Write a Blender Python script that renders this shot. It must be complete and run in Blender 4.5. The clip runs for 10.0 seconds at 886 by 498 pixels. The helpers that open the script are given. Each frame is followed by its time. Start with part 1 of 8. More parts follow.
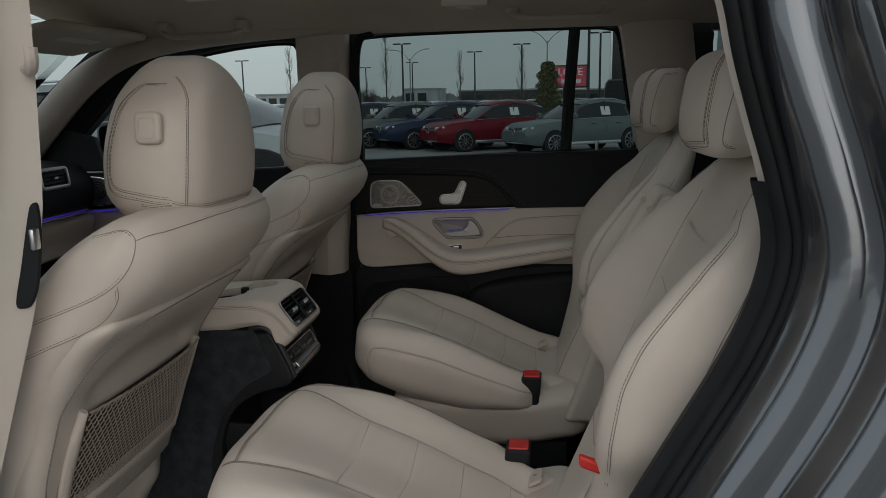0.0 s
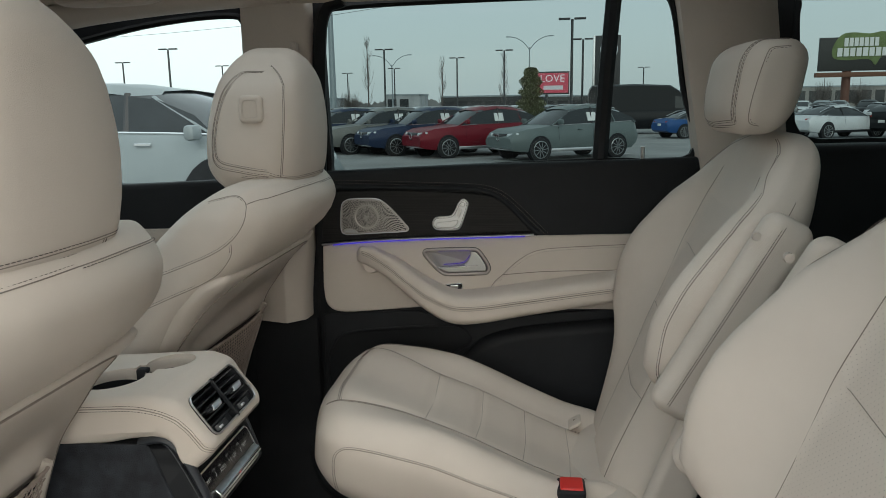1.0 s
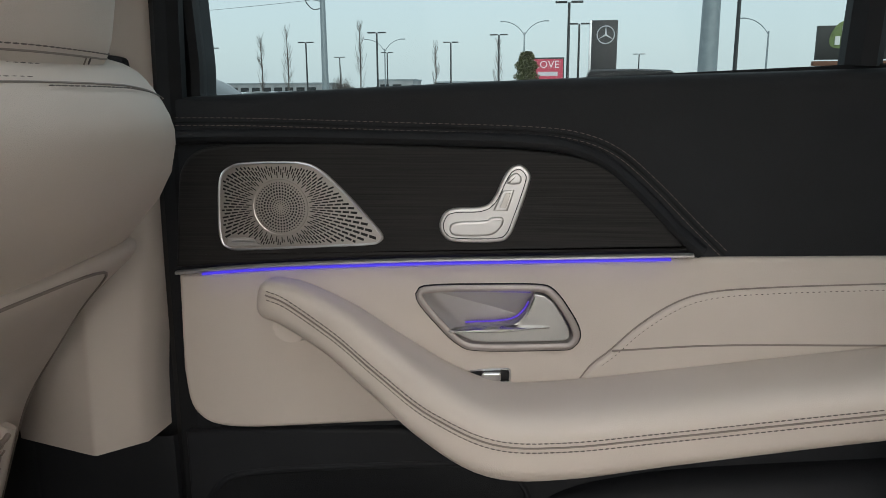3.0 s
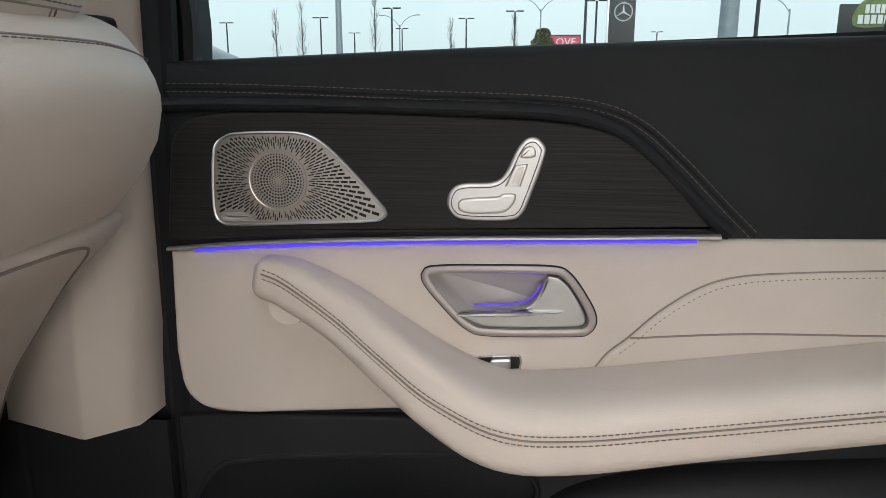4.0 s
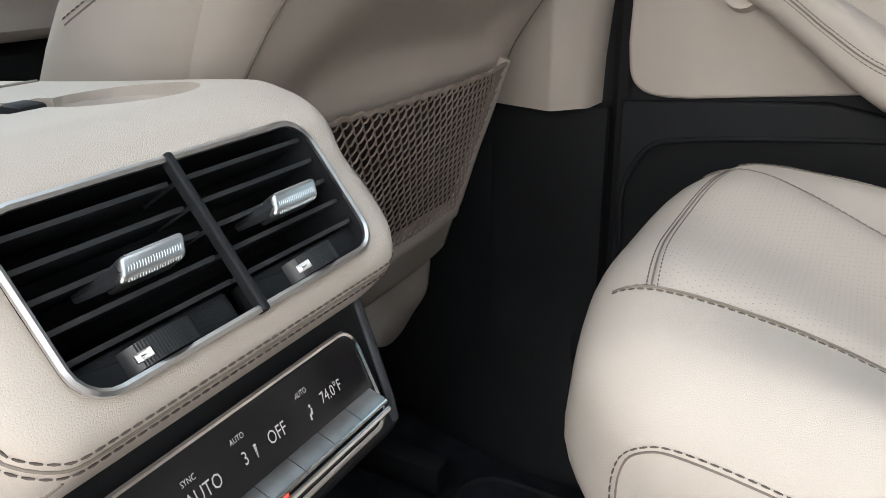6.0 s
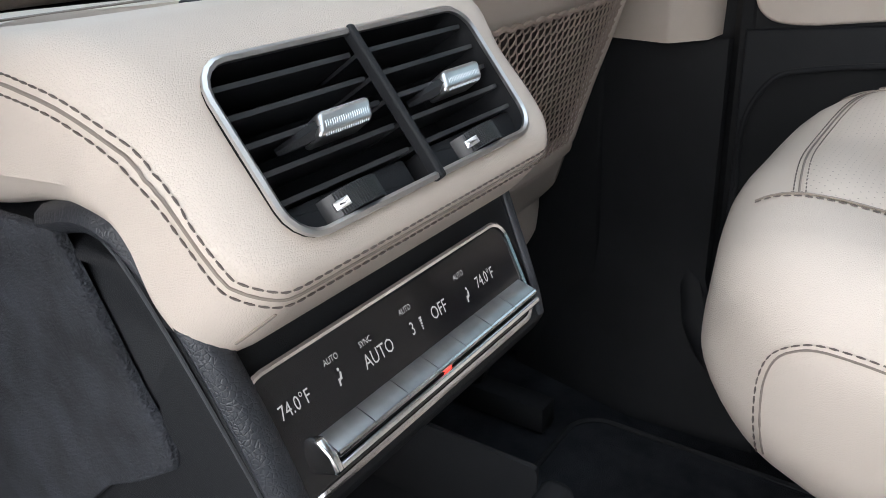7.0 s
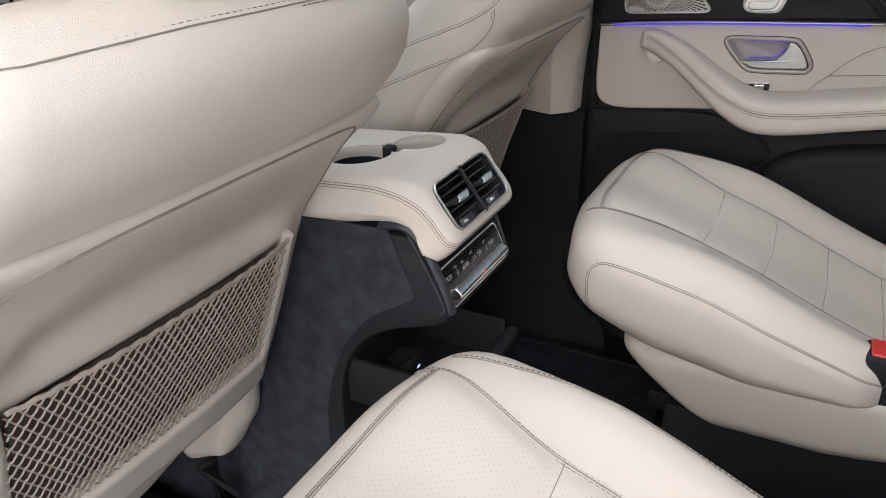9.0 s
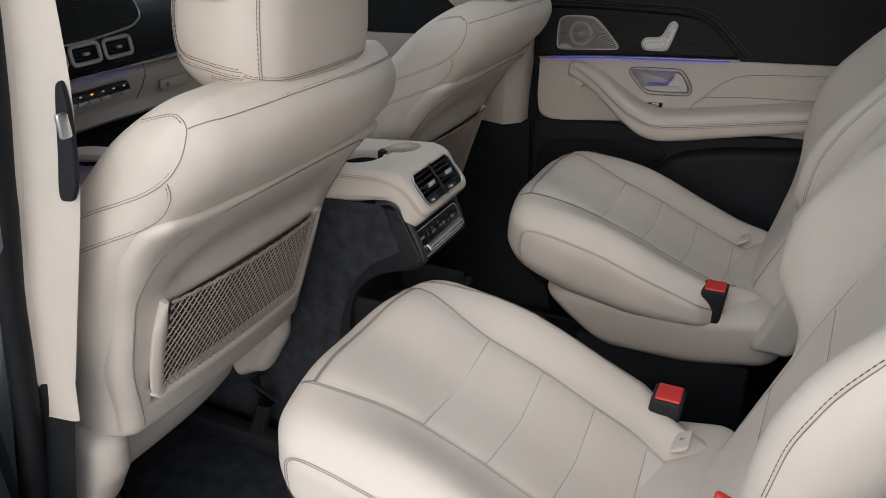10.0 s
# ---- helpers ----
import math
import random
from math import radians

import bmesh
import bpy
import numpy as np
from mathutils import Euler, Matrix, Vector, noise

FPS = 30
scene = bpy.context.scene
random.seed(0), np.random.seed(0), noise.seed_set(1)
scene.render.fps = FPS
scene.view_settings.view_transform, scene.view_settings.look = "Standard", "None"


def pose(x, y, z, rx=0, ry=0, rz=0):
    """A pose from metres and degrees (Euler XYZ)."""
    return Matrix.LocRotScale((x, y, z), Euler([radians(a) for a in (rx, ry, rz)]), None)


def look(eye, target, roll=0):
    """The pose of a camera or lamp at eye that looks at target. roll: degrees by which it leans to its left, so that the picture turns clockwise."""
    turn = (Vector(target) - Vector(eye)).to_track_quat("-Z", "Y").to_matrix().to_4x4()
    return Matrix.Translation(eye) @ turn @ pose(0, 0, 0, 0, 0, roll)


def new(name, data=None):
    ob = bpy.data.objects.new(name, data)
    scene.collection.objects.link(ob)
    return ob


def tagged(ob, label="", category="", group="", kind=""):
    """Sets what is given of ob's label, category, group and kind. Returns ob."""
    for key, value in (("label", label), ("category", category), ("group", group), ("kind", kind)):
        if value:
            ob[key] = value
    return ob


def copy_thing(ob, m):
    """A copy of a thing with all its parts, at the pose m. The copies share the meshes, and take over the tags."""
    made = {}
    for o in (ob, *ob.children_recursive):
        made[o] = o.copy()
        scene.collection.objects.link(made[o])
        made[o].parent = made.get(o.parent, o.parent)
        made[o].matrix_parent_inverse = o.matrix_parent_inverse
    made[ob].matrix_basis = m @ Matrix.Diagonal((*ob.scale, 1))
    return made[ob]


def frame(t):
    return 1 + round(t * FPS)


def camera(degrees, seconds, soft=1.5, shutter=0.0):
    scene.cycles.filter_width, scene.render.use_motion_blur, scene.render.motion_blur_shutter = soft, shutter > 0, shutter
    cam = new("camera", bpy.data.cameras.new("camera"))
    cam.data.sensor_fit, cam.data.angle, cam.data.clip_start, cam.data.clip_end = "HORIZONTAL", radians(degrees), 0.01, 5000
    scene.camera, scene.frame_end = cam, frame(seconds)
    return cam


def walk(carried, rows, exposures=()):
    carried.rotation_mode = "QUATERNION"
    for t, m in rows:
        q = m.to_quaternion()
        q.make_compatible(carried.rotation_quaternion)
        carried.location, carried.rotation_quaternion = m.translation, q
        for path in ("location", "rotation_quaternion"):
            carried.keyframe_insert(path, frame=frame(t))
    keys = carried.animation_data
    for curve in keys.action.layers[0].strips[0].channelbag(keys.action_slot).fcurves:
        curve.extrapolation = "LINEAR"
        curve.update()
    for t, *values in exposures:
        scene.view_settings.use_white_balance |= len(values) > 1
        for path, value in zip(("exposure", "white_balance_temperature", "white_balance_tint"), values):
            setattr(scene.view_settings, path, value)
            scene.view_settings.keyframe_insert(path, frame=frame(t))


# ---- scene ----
cam = camera(61.4, 10.0, 0.65)
EXPOSURES = [(0.0, -0.4, 6600, 8), (0.25, 0.25, 6600, 8), (0.6, 0.65, 6650, 6), (1.0, 0.8, 6650, 5), (1.5, 1.05, 6650, 2), (2.0, 0.68, 6650, 6), (2.5, 1.0, 6600, 9), (4.0, 1.73, 6550, 12), (4.5, 1.88, 6500, 10), (5.5, 1.95, 6400, 8), (6.0, 1.75, 6300, 9), (7.5, 1.8, 6100, 11), (8.0, 1.85, 6150, 11), (8.5, 1.80, 6200, 12), (9.0, 1.45, 6280, 12), (9.5, 1.03, 6350, 11), (10.0, 0.73, 6400, 11)]
PATH = [
    (0, (0.552, -1.569, 1.7), (0.269, 0.372, 1.309), -1.1),
    (0.5, (0.514, -1.318, 1.687), (0.245, 0.627, 1.307), -0.9),
    (1, (0.443, -1.006, 1.668), (0.207, 0.944, 1.292), -0.9),
    (1.5, (0.396, -0.715, 1.648), (0.141, 1.235, 1.281), -1.5),
    (2, (0.347, -0.422, 1.611), (0.1, 1.528, 1.242), -0.8),
    (2.5, (0.308, -0.169, 1.565), (0.077, 1.78, 1.181), -0.7),
    (2.7, (0.296, -0.084, 1.541), (0.073, 1.863, 1.146), -0.6),
    (3.8, (0.29, 0.055, 1.513), (0.076, 1.992, 1.061), 0.3),
    (4, (0.292, 0.047, 1.514), (0.045, 1.975, 1.046), 0.1),
    (4.5, (0.295, -0.029, 1.497), (-0.103, 1.85, 0.94), -0.4),
    (5, (0.265, -0.11, 1.443), (-0.312, 1.711, 0.852), -0.7),
    (5.5, (0.231, -0.165, 1.394), (-0.55, 1.548, 0.719), -1.9),
    (6, (0.2, -0.21, 1.353), (-0.716, 1.404, 0.606), -1.2),
    (6.2, (0.197, -0.226, 1.345), (-0.774, 1.345, 0.577), -1.7),
    (7.3, (0.18, -0.254, 1.321), (-0.919, 1.195, 0.488), -3.7),
    (7.5, (0.186, -0.268, 1.33), (-0.904, 1.187, 0.496), -4.0),
    (8, (0.225, -0.367, 1.407), (-0.784, 1.131, 0.547), -3.8),
    (8.5, (0.3, -0.573, 1.491), (-0.622, 0.976, 0.625), -2.7),
    (9, (0.379, -0.83, 1.6), (-0.46, 0.765, 0.733), -1.4),
    (9.5, (0.51, -1.062, 1.693), (-0.311, 0.544, 0.829), -1.6),
    (10, (0.604, -1.226, 1.756), (-0.197, 0.387, 0.887), -1.1),
]
walk(cam, [(t, look(eye, target, roll)) for t, eye, target, roll in PATH], EXPOSURES)

# ---- light ----
world = bpy.data.worlds.new("overcast_sky")
scene.world = world
world.use_nodes = True
wn = world.node_tree
wn.nodes.clear()
w_out = wn.nodes.new("ShaderNodeOutputWorld")
w_bg = wn.nodes.new("ShaderNodeBackground")
w_sky = wn.nodes.new("ShaderNodeTexSky")
w_sky.sky_type = "NISHITA"
w_sky.sun_disc = False
w_sky.sun_elevation = radians(33)
w_sky.sun_rotation = radians(167)
w_sky.air_density, w_sky.dust_density, w_sky.ozone_density = 1.0, 3.0, 1.0
w_mix = wn.nodes.new("ShaderNodeMix")
w_mix.data_type = "RGBA"
w_mix.inputs[0].default_value = 0.80
w_mix.inputs[7].default_value = (5.8, 6.25, 6.45, 1)
wn.links.new(w_sky.outputs[0], w_mix.inputs[6])
wn.links.new(w_mix.outputs[2], w_bg.inputs[0])
w_bg.inputs[1].default_value = 0.145
wn.links.new(w_bg.outputs[0], w_out.inputs[0])

sun = new("sun", bpy.data.lights.new("sun", "SUN"))
sun.data.energy, sun.data.angle, sun.data.color = 0.75, radians(70), (1.0, 0.985, 0.97)
sun.matrix_world = look((2, -9, 6), (0, 0, 1))

# ---- materials ----


def nodes_of(name, rough=0.5, metal=0.0, colour=(0.5, 0.5, 0.5), spec=0.5):
    m = bpy.data.materials.new(name)
    m.use_nodes = True
    nt = m.node_tree
    b = nt.nodes["Principled BSDF"]
    b.inputs["Base Color"].default_value = (*colour, 1)
    b.inputs["Roughness"].default_value = rough
    b.inputs["Metallic"].default_value = metal
    b.inputs["Specular IOR Level"].default_value = spec
    return m, nt, b


def coords(nt, scale=(1, 1, 1), kind="Object"):
    tc = nt.nodes.new("ShaderNodeTexCoord")
    mp = nt.nodes.new("ShaderNodeMapping")
    mp.inputs["Scale"].default_value = scale
    nt.links.new(tc.outputs[kind], mp.inputs[0])
    return mp.outputs[0]


def ramp(nt, fac, stops):
    r = nt.nodes.new("ShaderNodeValToRGB")
    nt.links.new(fac, r.inputs[0])
    while len(r.color_ramp.elements) < len(stops):
        r.color_ramp.elements.new(0.5)
    for e, (p, c) in zip(r.color_ramp.elements, stops):
        e.position, e.color = p, (*c, 1)
    return r.outputs[0]


def noise_tex(nt, vec, scale, detail=3, rough=0.55):
    n = nt.nodes.new("ShaderNodeTexNoise")
    n.inputs["Scale"].default_value = scale
    n.inputs["Detail"].default_value = detail
    n.inputs["Roughness"].default_value = rough
    nt.links.new(vec, n.inputs["Vector"])
    return n.outputs[0]


def bumped(nt, b, height, strength, distance, chain=None):
    bp = nt.nodes.new("ShaderNodeBump")
    bp.inputs["Strength"].default_value = strength
    bp.inputs["Distance"].default_value = distance
    nt.links.new(height, bp.inputs["Height"])
    if chain is not None:
        nt.links.new(chain, bp.inputs["Normal"])
    nt.links.new(bp.outputs[0], b.inputs["Normal"])
    return bp.outputs[0]


def varied(name, colour, spread=0.12, rough=0.5, scale=9.0, fine=240.0, bump=0.15, depth=0.0006, metal=0.0, spec=0.5, cell=False):
    """A surface with a slow change of tone, a fine grain and a fine relief."""
    m, nt, b = nodes_of(name, rough, metal, colour, spec)
    v = coords(nt)
    big = noise_tex(nt, v, scale, 4)
    lo = tuple(c * (1 - spread) for c in colour)
    hi = tuple(min(1, c * (1 + spread)) for c in colour)
    col = ramp(nt, big, [(0.32, lo), (0.68, hi)])
    nt.links.new(col, b.inputs["Base Color"])
    rr = nt.nodes.new("ShaderNodeMapRange")
    rr.inputs[3].default_value, rr.inputs[4].default_value = max(0.02, rough - 0.07), min(1, rough + 0.07)
    nt.links.new(noise_tex(nt, v, scale * 2.7, 3), rr.inputs[0])
    nt.links.new(rr.outputs[0], b.inputs["Roughness"])
    if cell:
        vo = nt.nodes.new("ShaderNodeTexVoronoi")
        vo.feature = "DISTANCE_TO_EDGE"
        vo.inputs["Scale"].default_value = fine
        nt.links.new(v, vo.inputs["Vector"])
        mr = nt.nodes.new("ShaderNodeMapRange")
        mr.inputs[2].default_value = 0.18
        nt.links.new(vo.outputs[0], mr.inputs[0])
        n1 = bumped(nt, b, mr.outputs[0], bump, depth)
        bumped(nt, b, noise_tex(nt, v, 26, 3), 0.18, 0.004, n1)
    else:
        bumped(nt, b, noise_tex(nt, v, fine, 3), bump, depth)
    return m


BEIGE = (0.620, 0.545, 0.482)
LEATHER = varied("beige_leather", BEIGE, 0.05, 0.50, 5, 880, 0.30, 0.0005, spec=0.38, cell=True)
LEATHER_SIDE = varied("beige_leather_side", (0.592, 0.520, 0.460), 0.05, 0.50, 5, 880, 0.30, 0.0005, spec=0.38, cell=True)


def perforated(k_up=0):
    m, nt, b = nodes_of("perforated_beige_leather", 0.5, 0, BEIGE)
    v = coords(nt, (1, 1, 1))
    sep = nt.nodes.new("ShaderNodeSeparateXYZ")
    nt.links.new(v, sep.inputs[0])

    def op(kind, a, c):
        n = nt.nodes.new("ShaderNodeMath")
        n.operation = kind
        for i, s in enumerate((a, c)):
            if isinstance(s, (int, float)):
                n.inputs[i].default_value = s
            else:
                nt.links.new(s, n.inputs[i])
        return n.outputs[0]

    k = 2 * math.pi / 0.0075
    s1 = op("SINE", op("MULTIPLY", op("ADD", sep.outputs[k_up], sep.outputs[1]), k), 0)
    s2 = op("SINE", op("MULTIPLY", op("SUBTRACT", sep.outputs[k_up], sep.outputs[1]), k), 0)
    dots = op("GREATER_THAN", op("MULTIPLY", op("MAXIMUM", s1, 0), op("MAXIMUM", s2, 0)), 0.87)
    big = noise_tex(nt, v, 6, 3)
    base = ramp(nt, big, [(0.3, tuple(c * 0.95 for c in BEIGE)), (0.7, tuple(c * 1.04 for c in BEIGE))])
    mx = nt.nodes.new("ShaderNodeMix")
    mx.data_type = "RGBA"
    nt.links.new(dots, mx.inputs[0])
    nt.links.new(base, mx.inputs[6])
    mx.inputs[7].default_value = (0.30, 0.26, 0.225, 1)
    nt.links.new(mx.outputs[2], b.inputs["Base Color"])
    inv = op("SUBTRACT", 1.0, dots)
    n1 = bumped(nt, b, inv, 0.5, 0.0008)
    bumped(nt, b, noise_tex(nt, v, 500, 2), 0.12, 0.0005, n1)
    return m


PERF = perforated()
PERF_BACK = perforated(2)
SEAM = varied("leather_seam", (0.25, 0.21, 0.18), 0.1, 0.6, 30, 400, 0.2)
THREAD = varied("grey_thread", (0.13, 0.105, 0.095), 0.15, 0.7, 60, 900, 0.3)
NET = varied("taupe_net_cord", (0.37, 0.30, 0.26), 0.15, 0.7, 40, 1500, 0.3)
# dark taupe that puts the shade inside the net pocket into the colour
POCKET_SHADE = varied("dark_taupe_pocket_shade", (0.055, 0.043, 0.037), 0.15, 0.85, 30, 900, 0.4)
BEIGE_HARD = varied("beige_moulded_plastic", (0.570, 0.500, 0.442), 0.04, 0.5, 7, 900, 0.15, 0.0003, cell=True)
HEADLINER = varied("beige_headliner_cloth", (0.60, 0.535, 0.46), 0.05, 0.9, 6, 1400, 0.35, 0.0006)
BLACK = varied("black_soft_plastic", (0.0145, 0.0155, 0.018), 0.2, 0.6, 8, 800, 0.25, 0.0004, spec=0.25, cell=True)
BLACK_LEATHER = varied("black_stitched_leather", (0.012, 0.013, 0.015), 0.2, 0.58, 6, 640, 0.3, 0.0006, spec=0.25, cell=True)
BLACK_GLOSS = varied("gloss_black_plastic", (0.010, 0.010, 0.012), 0.2, 0.12, 12, 300, 0.02)
RUBBER = varied("black_rubber_seal", (0.010, 0.0105, 0.012), 0.25, 0.6, 20, 300, 0.2, spec=0.22)
CARPET = varied("black_carpet", (0.030, 0.033, 0.040), 0.35, 0.95, 22, 900, 0.9, 0.003, spec=0.1)
METAL = varied("brushed_aluminium", (0.66, 0.66, 0.67), 0.06, 0.32, 30, 500, 0.1, 0.0002, 1.0)
SATIN = varied("satin_silver_plastic", (0.56, 0.545, 0.53), 0.04, 0.36, 20, 600, 0.05, 0.0001, 0.75)
CHROME = varied("satin_chrome", (0.78, 0.79, 0.80), 0.04, 0.16, 20, 300, 0.02, 0.0001, 1.0)
RED = varied("red_plastic", (0.62, 0.030, 0.025), 0.1, 0.4, 20, 500, 0.1)
PAINT = varied("dark_grey_metallic_paint", (0.155, 0.168, 0.19), 0.06, 0.13, 3, 2500, 0.04, 0.0001, 0.8)
PAINT.node_tree.nodes["Principled BSDF"].inputs["Coat Weight"].default_value = 1.0


def wood():
    m, nt, b = nodes_of("open_pore_black_wood", 0.6, 0, (0.03, 0.028, 0.027), 0.25)
    v = coords(nt, (7, 7, 620))
    g = noise_tex(nt, v, 1.0, 5, 0.65)
    nt.links.new(ramp(nt, g, [(0.35, (0.006, 0.0055, 0.0055)), (0.65, (0.023, 0.021, 0.020))]), b.inputs["Base Color"])
    bumped(nt, b, g, 0.35, 0.0008)
    return m


WOOD = wood()


def glow(name, colour, strength):
    m, nt, b = nodes_of(name, 0.4, 0, (0.02, 0.02, 0.02))
    b.inputs["Emission Color"].default_value = (*colour, 1)
    b.inputs["Emission Strength"].default_value = strength
    return m


AMBIENT = glow("violet_ambient_light", (0.085, 0.05, 1.0), 0.31)
BOWL_LIGHT = glow("violet_bowl_light", (0.16, 0.07, 1.0), 0.22)
WHITE_GLOW = glow("white_display_segments", (0.85, 0.82, 0.78), 0.16)
RED_GLOW = glow("red_indicator", (1.0, 0.06, 0.04), 0.8)


def glass(name, tint, gloss=1.0):
    m = bpy.data.materials.new(name)
    m.use_nodes = True
    nt = m.node_tree
    nt.nodes.clear()
    out = nt.nodes.new("ShaderNodeOutputMaterial")
    tr = nt.nodes.new("ShaderNodeBsdfTransparent")
    tr.inputs[0].default_value = (*tint, 1)
    gl = nt.nodes.new("ShaderNodeBsdfGlossy")
    gl.inputs["Roughness"].default_value = 0.01
    fr = nt.nodes.new("ShaderNodeFresnel")
    fr.inputs[0].default_value = 1.10 + 0.35 * gloss
    mx = nt.nodes.new("ShaderNodeMixShader")
    nt.links.new(fr.outputs[0], mx.inputs[0])
    nt.links.new(tr.outputs[0], mx.inputs[1])
    nt.links.new(gl.outputs[0], mx.inputs[2])
    nt.links.new(mx.outputs[0], out.inputs[0])
    return m


GLASS_CLEAR = glass("clear_window_glass", (0.90, 0.95, 0.94), 0.2)
GLASS_DOOR = glass("faintly_tinted_door_glass", (0.70, 0.76, 0.76), 0.2)
GLASS_ROOF = glass("tinted_roof_glass", (0.72, 0.75, 0.76))
GLASS_TINT = glass("tinted_window_glass", (0.275, 0.33, 0.335), 0.12)

# ---- building tools ----


def mesh_of(name, verts, faces, mat, smooth=True, angle=40):
    me = bpy.data.meshes.new(name)
    me.from_pydata([tuple(v) for v in verts], [], faces)
    bm = bmesh.new()
    bm.from_mesh(me)
    bmesh.ops.recalc_face_normals(bm, faces=bm.faces)
    bm.to_mesh(me)
    bm.free()
    for p in me.polygons:
        p.use_smooth = smooth
    if smooth:
        me.set_sharp_from_angle(angle=radians(angle))
    me.materials.append(mat)
    return me


def thing(name, at, label, category, group="", kind=""):
    e = new(name)
    e.empty_display_size = 0.05
    e.location = at
    e.matrix_basis = Matrix.Translation(at)
    return tagged(e, label, category, group, kind)


def part(name, me, parent, label=""):
    """One mesh, in world places, under a thing or a part."""
    ob = new(name, me)
    ob.parent = parent
    if parent.parent is None:
        ob.matrix_parent_inverse = parent.matrix_basis.inverted() if parent.type == "EMPTY" else Matrix.Identity(4)
    return tagged(ob, label)


def single(name, me, label, category, group="", kind=""):
    return tagged(new(name, me), label, category, group, kind)


class Pillow:
    """A rounded box of half sizes h and edge radius r, bent by warp."""

    def __init__(self, h, r, warp):
        self.h, self.r, self.warp = np.array(h, float), r, warp

    def on(self, q, lift=0.0):
        q = np.array(q, float)
        b = self.h - self.r
        c = np.clip(q, -b, b)
        d = q - c
        ln = np.linalg.norm(d)
        if ln < 1e-9:
            k = int(np.argmin(self.h - np.abs(q)))
            d = np.zeros(3)
            d[k] = 1 if q[k] >= 0 else -1
            c[k] = b[k] * d[k]
            ln = 1
        return self.warp(c + d / ln * (self.r + lift))

    def axis(self, k, n):
        b = self.h[k] - self.r
        arc = [self.r * math.tan(radians(a)) for a in (11.25, 22.5, 33.75, 45)]
        inner = list(np.linspace(-b, b, n))
        return [-b - a for a in arc[::-1]] + inner + [b + a for a in arc]

    def mesh(self, name, mat, n=(8, 8, 8), faces="xXyYzZ", angle=60):
        ax = [self.axis(k, n[k]) for k in range(3)]
        verts, quads, seen = [], [], {}

        def vid(q):
            key = tuple(np.round(q, 6))
            if key not in seen:
                seen[key] = len(verts)
                verts.append(self.on(q))
            return seen[key]

        for k in range(3):
            i, j = [m for m in range(3) if m != k]
            for s, tag in ((-1, "xyz"[k]), (1, "XYZ"[k])):
                if tag not in faces:
                    continue
                ids = {}
                for a, va in enumerate(ax[i]):
                    for c, vc in enumerate(ax[j]):
                        q = np.zeros(3)
                        q[i], q[j], q[k] = va, vc, s * self.h[k]
                        ids[a, c] = vid(q)
                for a in range(len(ax[i]) - 1):
                    for c in range(len(ax[j]) - 1):
                        quads.append((ids[a, c], ids[a + 1, c], ids[a + 1, c + 1], ids[a, c + 1]))
        return mesh_of(name, verts, quads, mat, True, angle)

    def line(self, pts, lift=0.0, step=0.006, aside=0.0):
        """A line on the pillow, raised by lift and set aside along the surface."""
        way = []
        pts = [np.array(p, float) for p in pts]
        for a, b in zip(pts, pts[1:]):
            n = max(1, int(np.linalg.norm(b - a) / step))
            way += [a + (b - a) * i / n for i in range(n)]
        way.append(pts[-1])
        out = [self.on(q, lift) for q in way]
        if aside and len(out) > 1:
            flat = [self.on(q) for q in way]
            over = [self.on(q, 0.004) for q in way]
            moved = []
            for k, p in enumerate(out):
                t = flat[min(len(flat) - 1, k + 1)] - flat[max(0, k - 1)]
                moved.append(p + (over[k] - flat[k]).cross(t).normalized() * aside)
            out = moved
        return out


def smooth_curve(pts, per=6, closed=False):
    """Catmull-Rom through the points."""
    P = [np.array(p, float) for p in pts]
    n, out = len(P), []
    for i in range(n if closed else n - 1):
        p1, p2 = P[i], P[(i + 1) % n]
        p0 = P[i - 1] if (closed or i > 0) else 2 * p1 - p2
        p3 = P[(i + 2) % n] if (closed or i + 2 < n) else 2 * p2 - p1
        for k in range(per):
            t = k / per
            out.append(0.5 * (2 * p1 + (p2 - p0) * t + (2 * p0 - 5 * p1 + 4 * p2 - p3) * t * t + (3 * p1 - p0 - 3 * p2 + p3) * t**3))
    if not closed:
        out.append(P[-1])
    return out


def tube_data(pts, radii, sides=6, closed=False, up=(0, 0, 1)):
    """Rings round a line; radii: one number, or (across, along up) for each point."""
    P = [np.array(p, float) for p in pts]
    n, verts, faces = len(P), [], []
    if isinstance(radii, (int, float)):
        radii = [(radii, radii)] * n
    elif isinstance(radii, tuple):
        radii = [radii] * n
    up = np.array(up, float)
    for i in range(n):
        a, b = P[(i - 1) % n if closed else max(0, i - 1)], P[(i + 1) % n if closed else min(n - 1, i + 1)]
        t = b - a
        t = t / (np.linalg.norm(t) + 1e-12)
        side = np.cross(t, up)
        if np.linalg.norm(side) < 1e-3:
            side = np.cross(t, (1, 0.2, 0.1))
        side /= np.linalg.norm(side)
        top = np.cross(side, t)
        for k in range(sides):
            th = 2 * math.pi * (k + 0.5) / sides
            verts.append(P[i] + side * math.cos(th) * radii[i][0] + top * math.sin(th) * radii[i][1])
    for i in range(n if closed else n - 1):
        for k in range(sides):
            j = (i + 1) % n
            faces.append((i * sides + k, i * sides + (k + 1) % sides, j * sides + (k + 1) % sides, j * sides + k))
    if not closed:
        faces += [tuple(range(sides)), tuple((n - 1) * sides + k for k in reversed(range(sides)))]
    return verts, faces


def join_data(*datas):
    verts, faces = [], []
    for v, f in datas:
        o = len(verts)
        verts += list(v)
        faces += [tuple(i + o for i in q) for q in f]
    return verts, faces


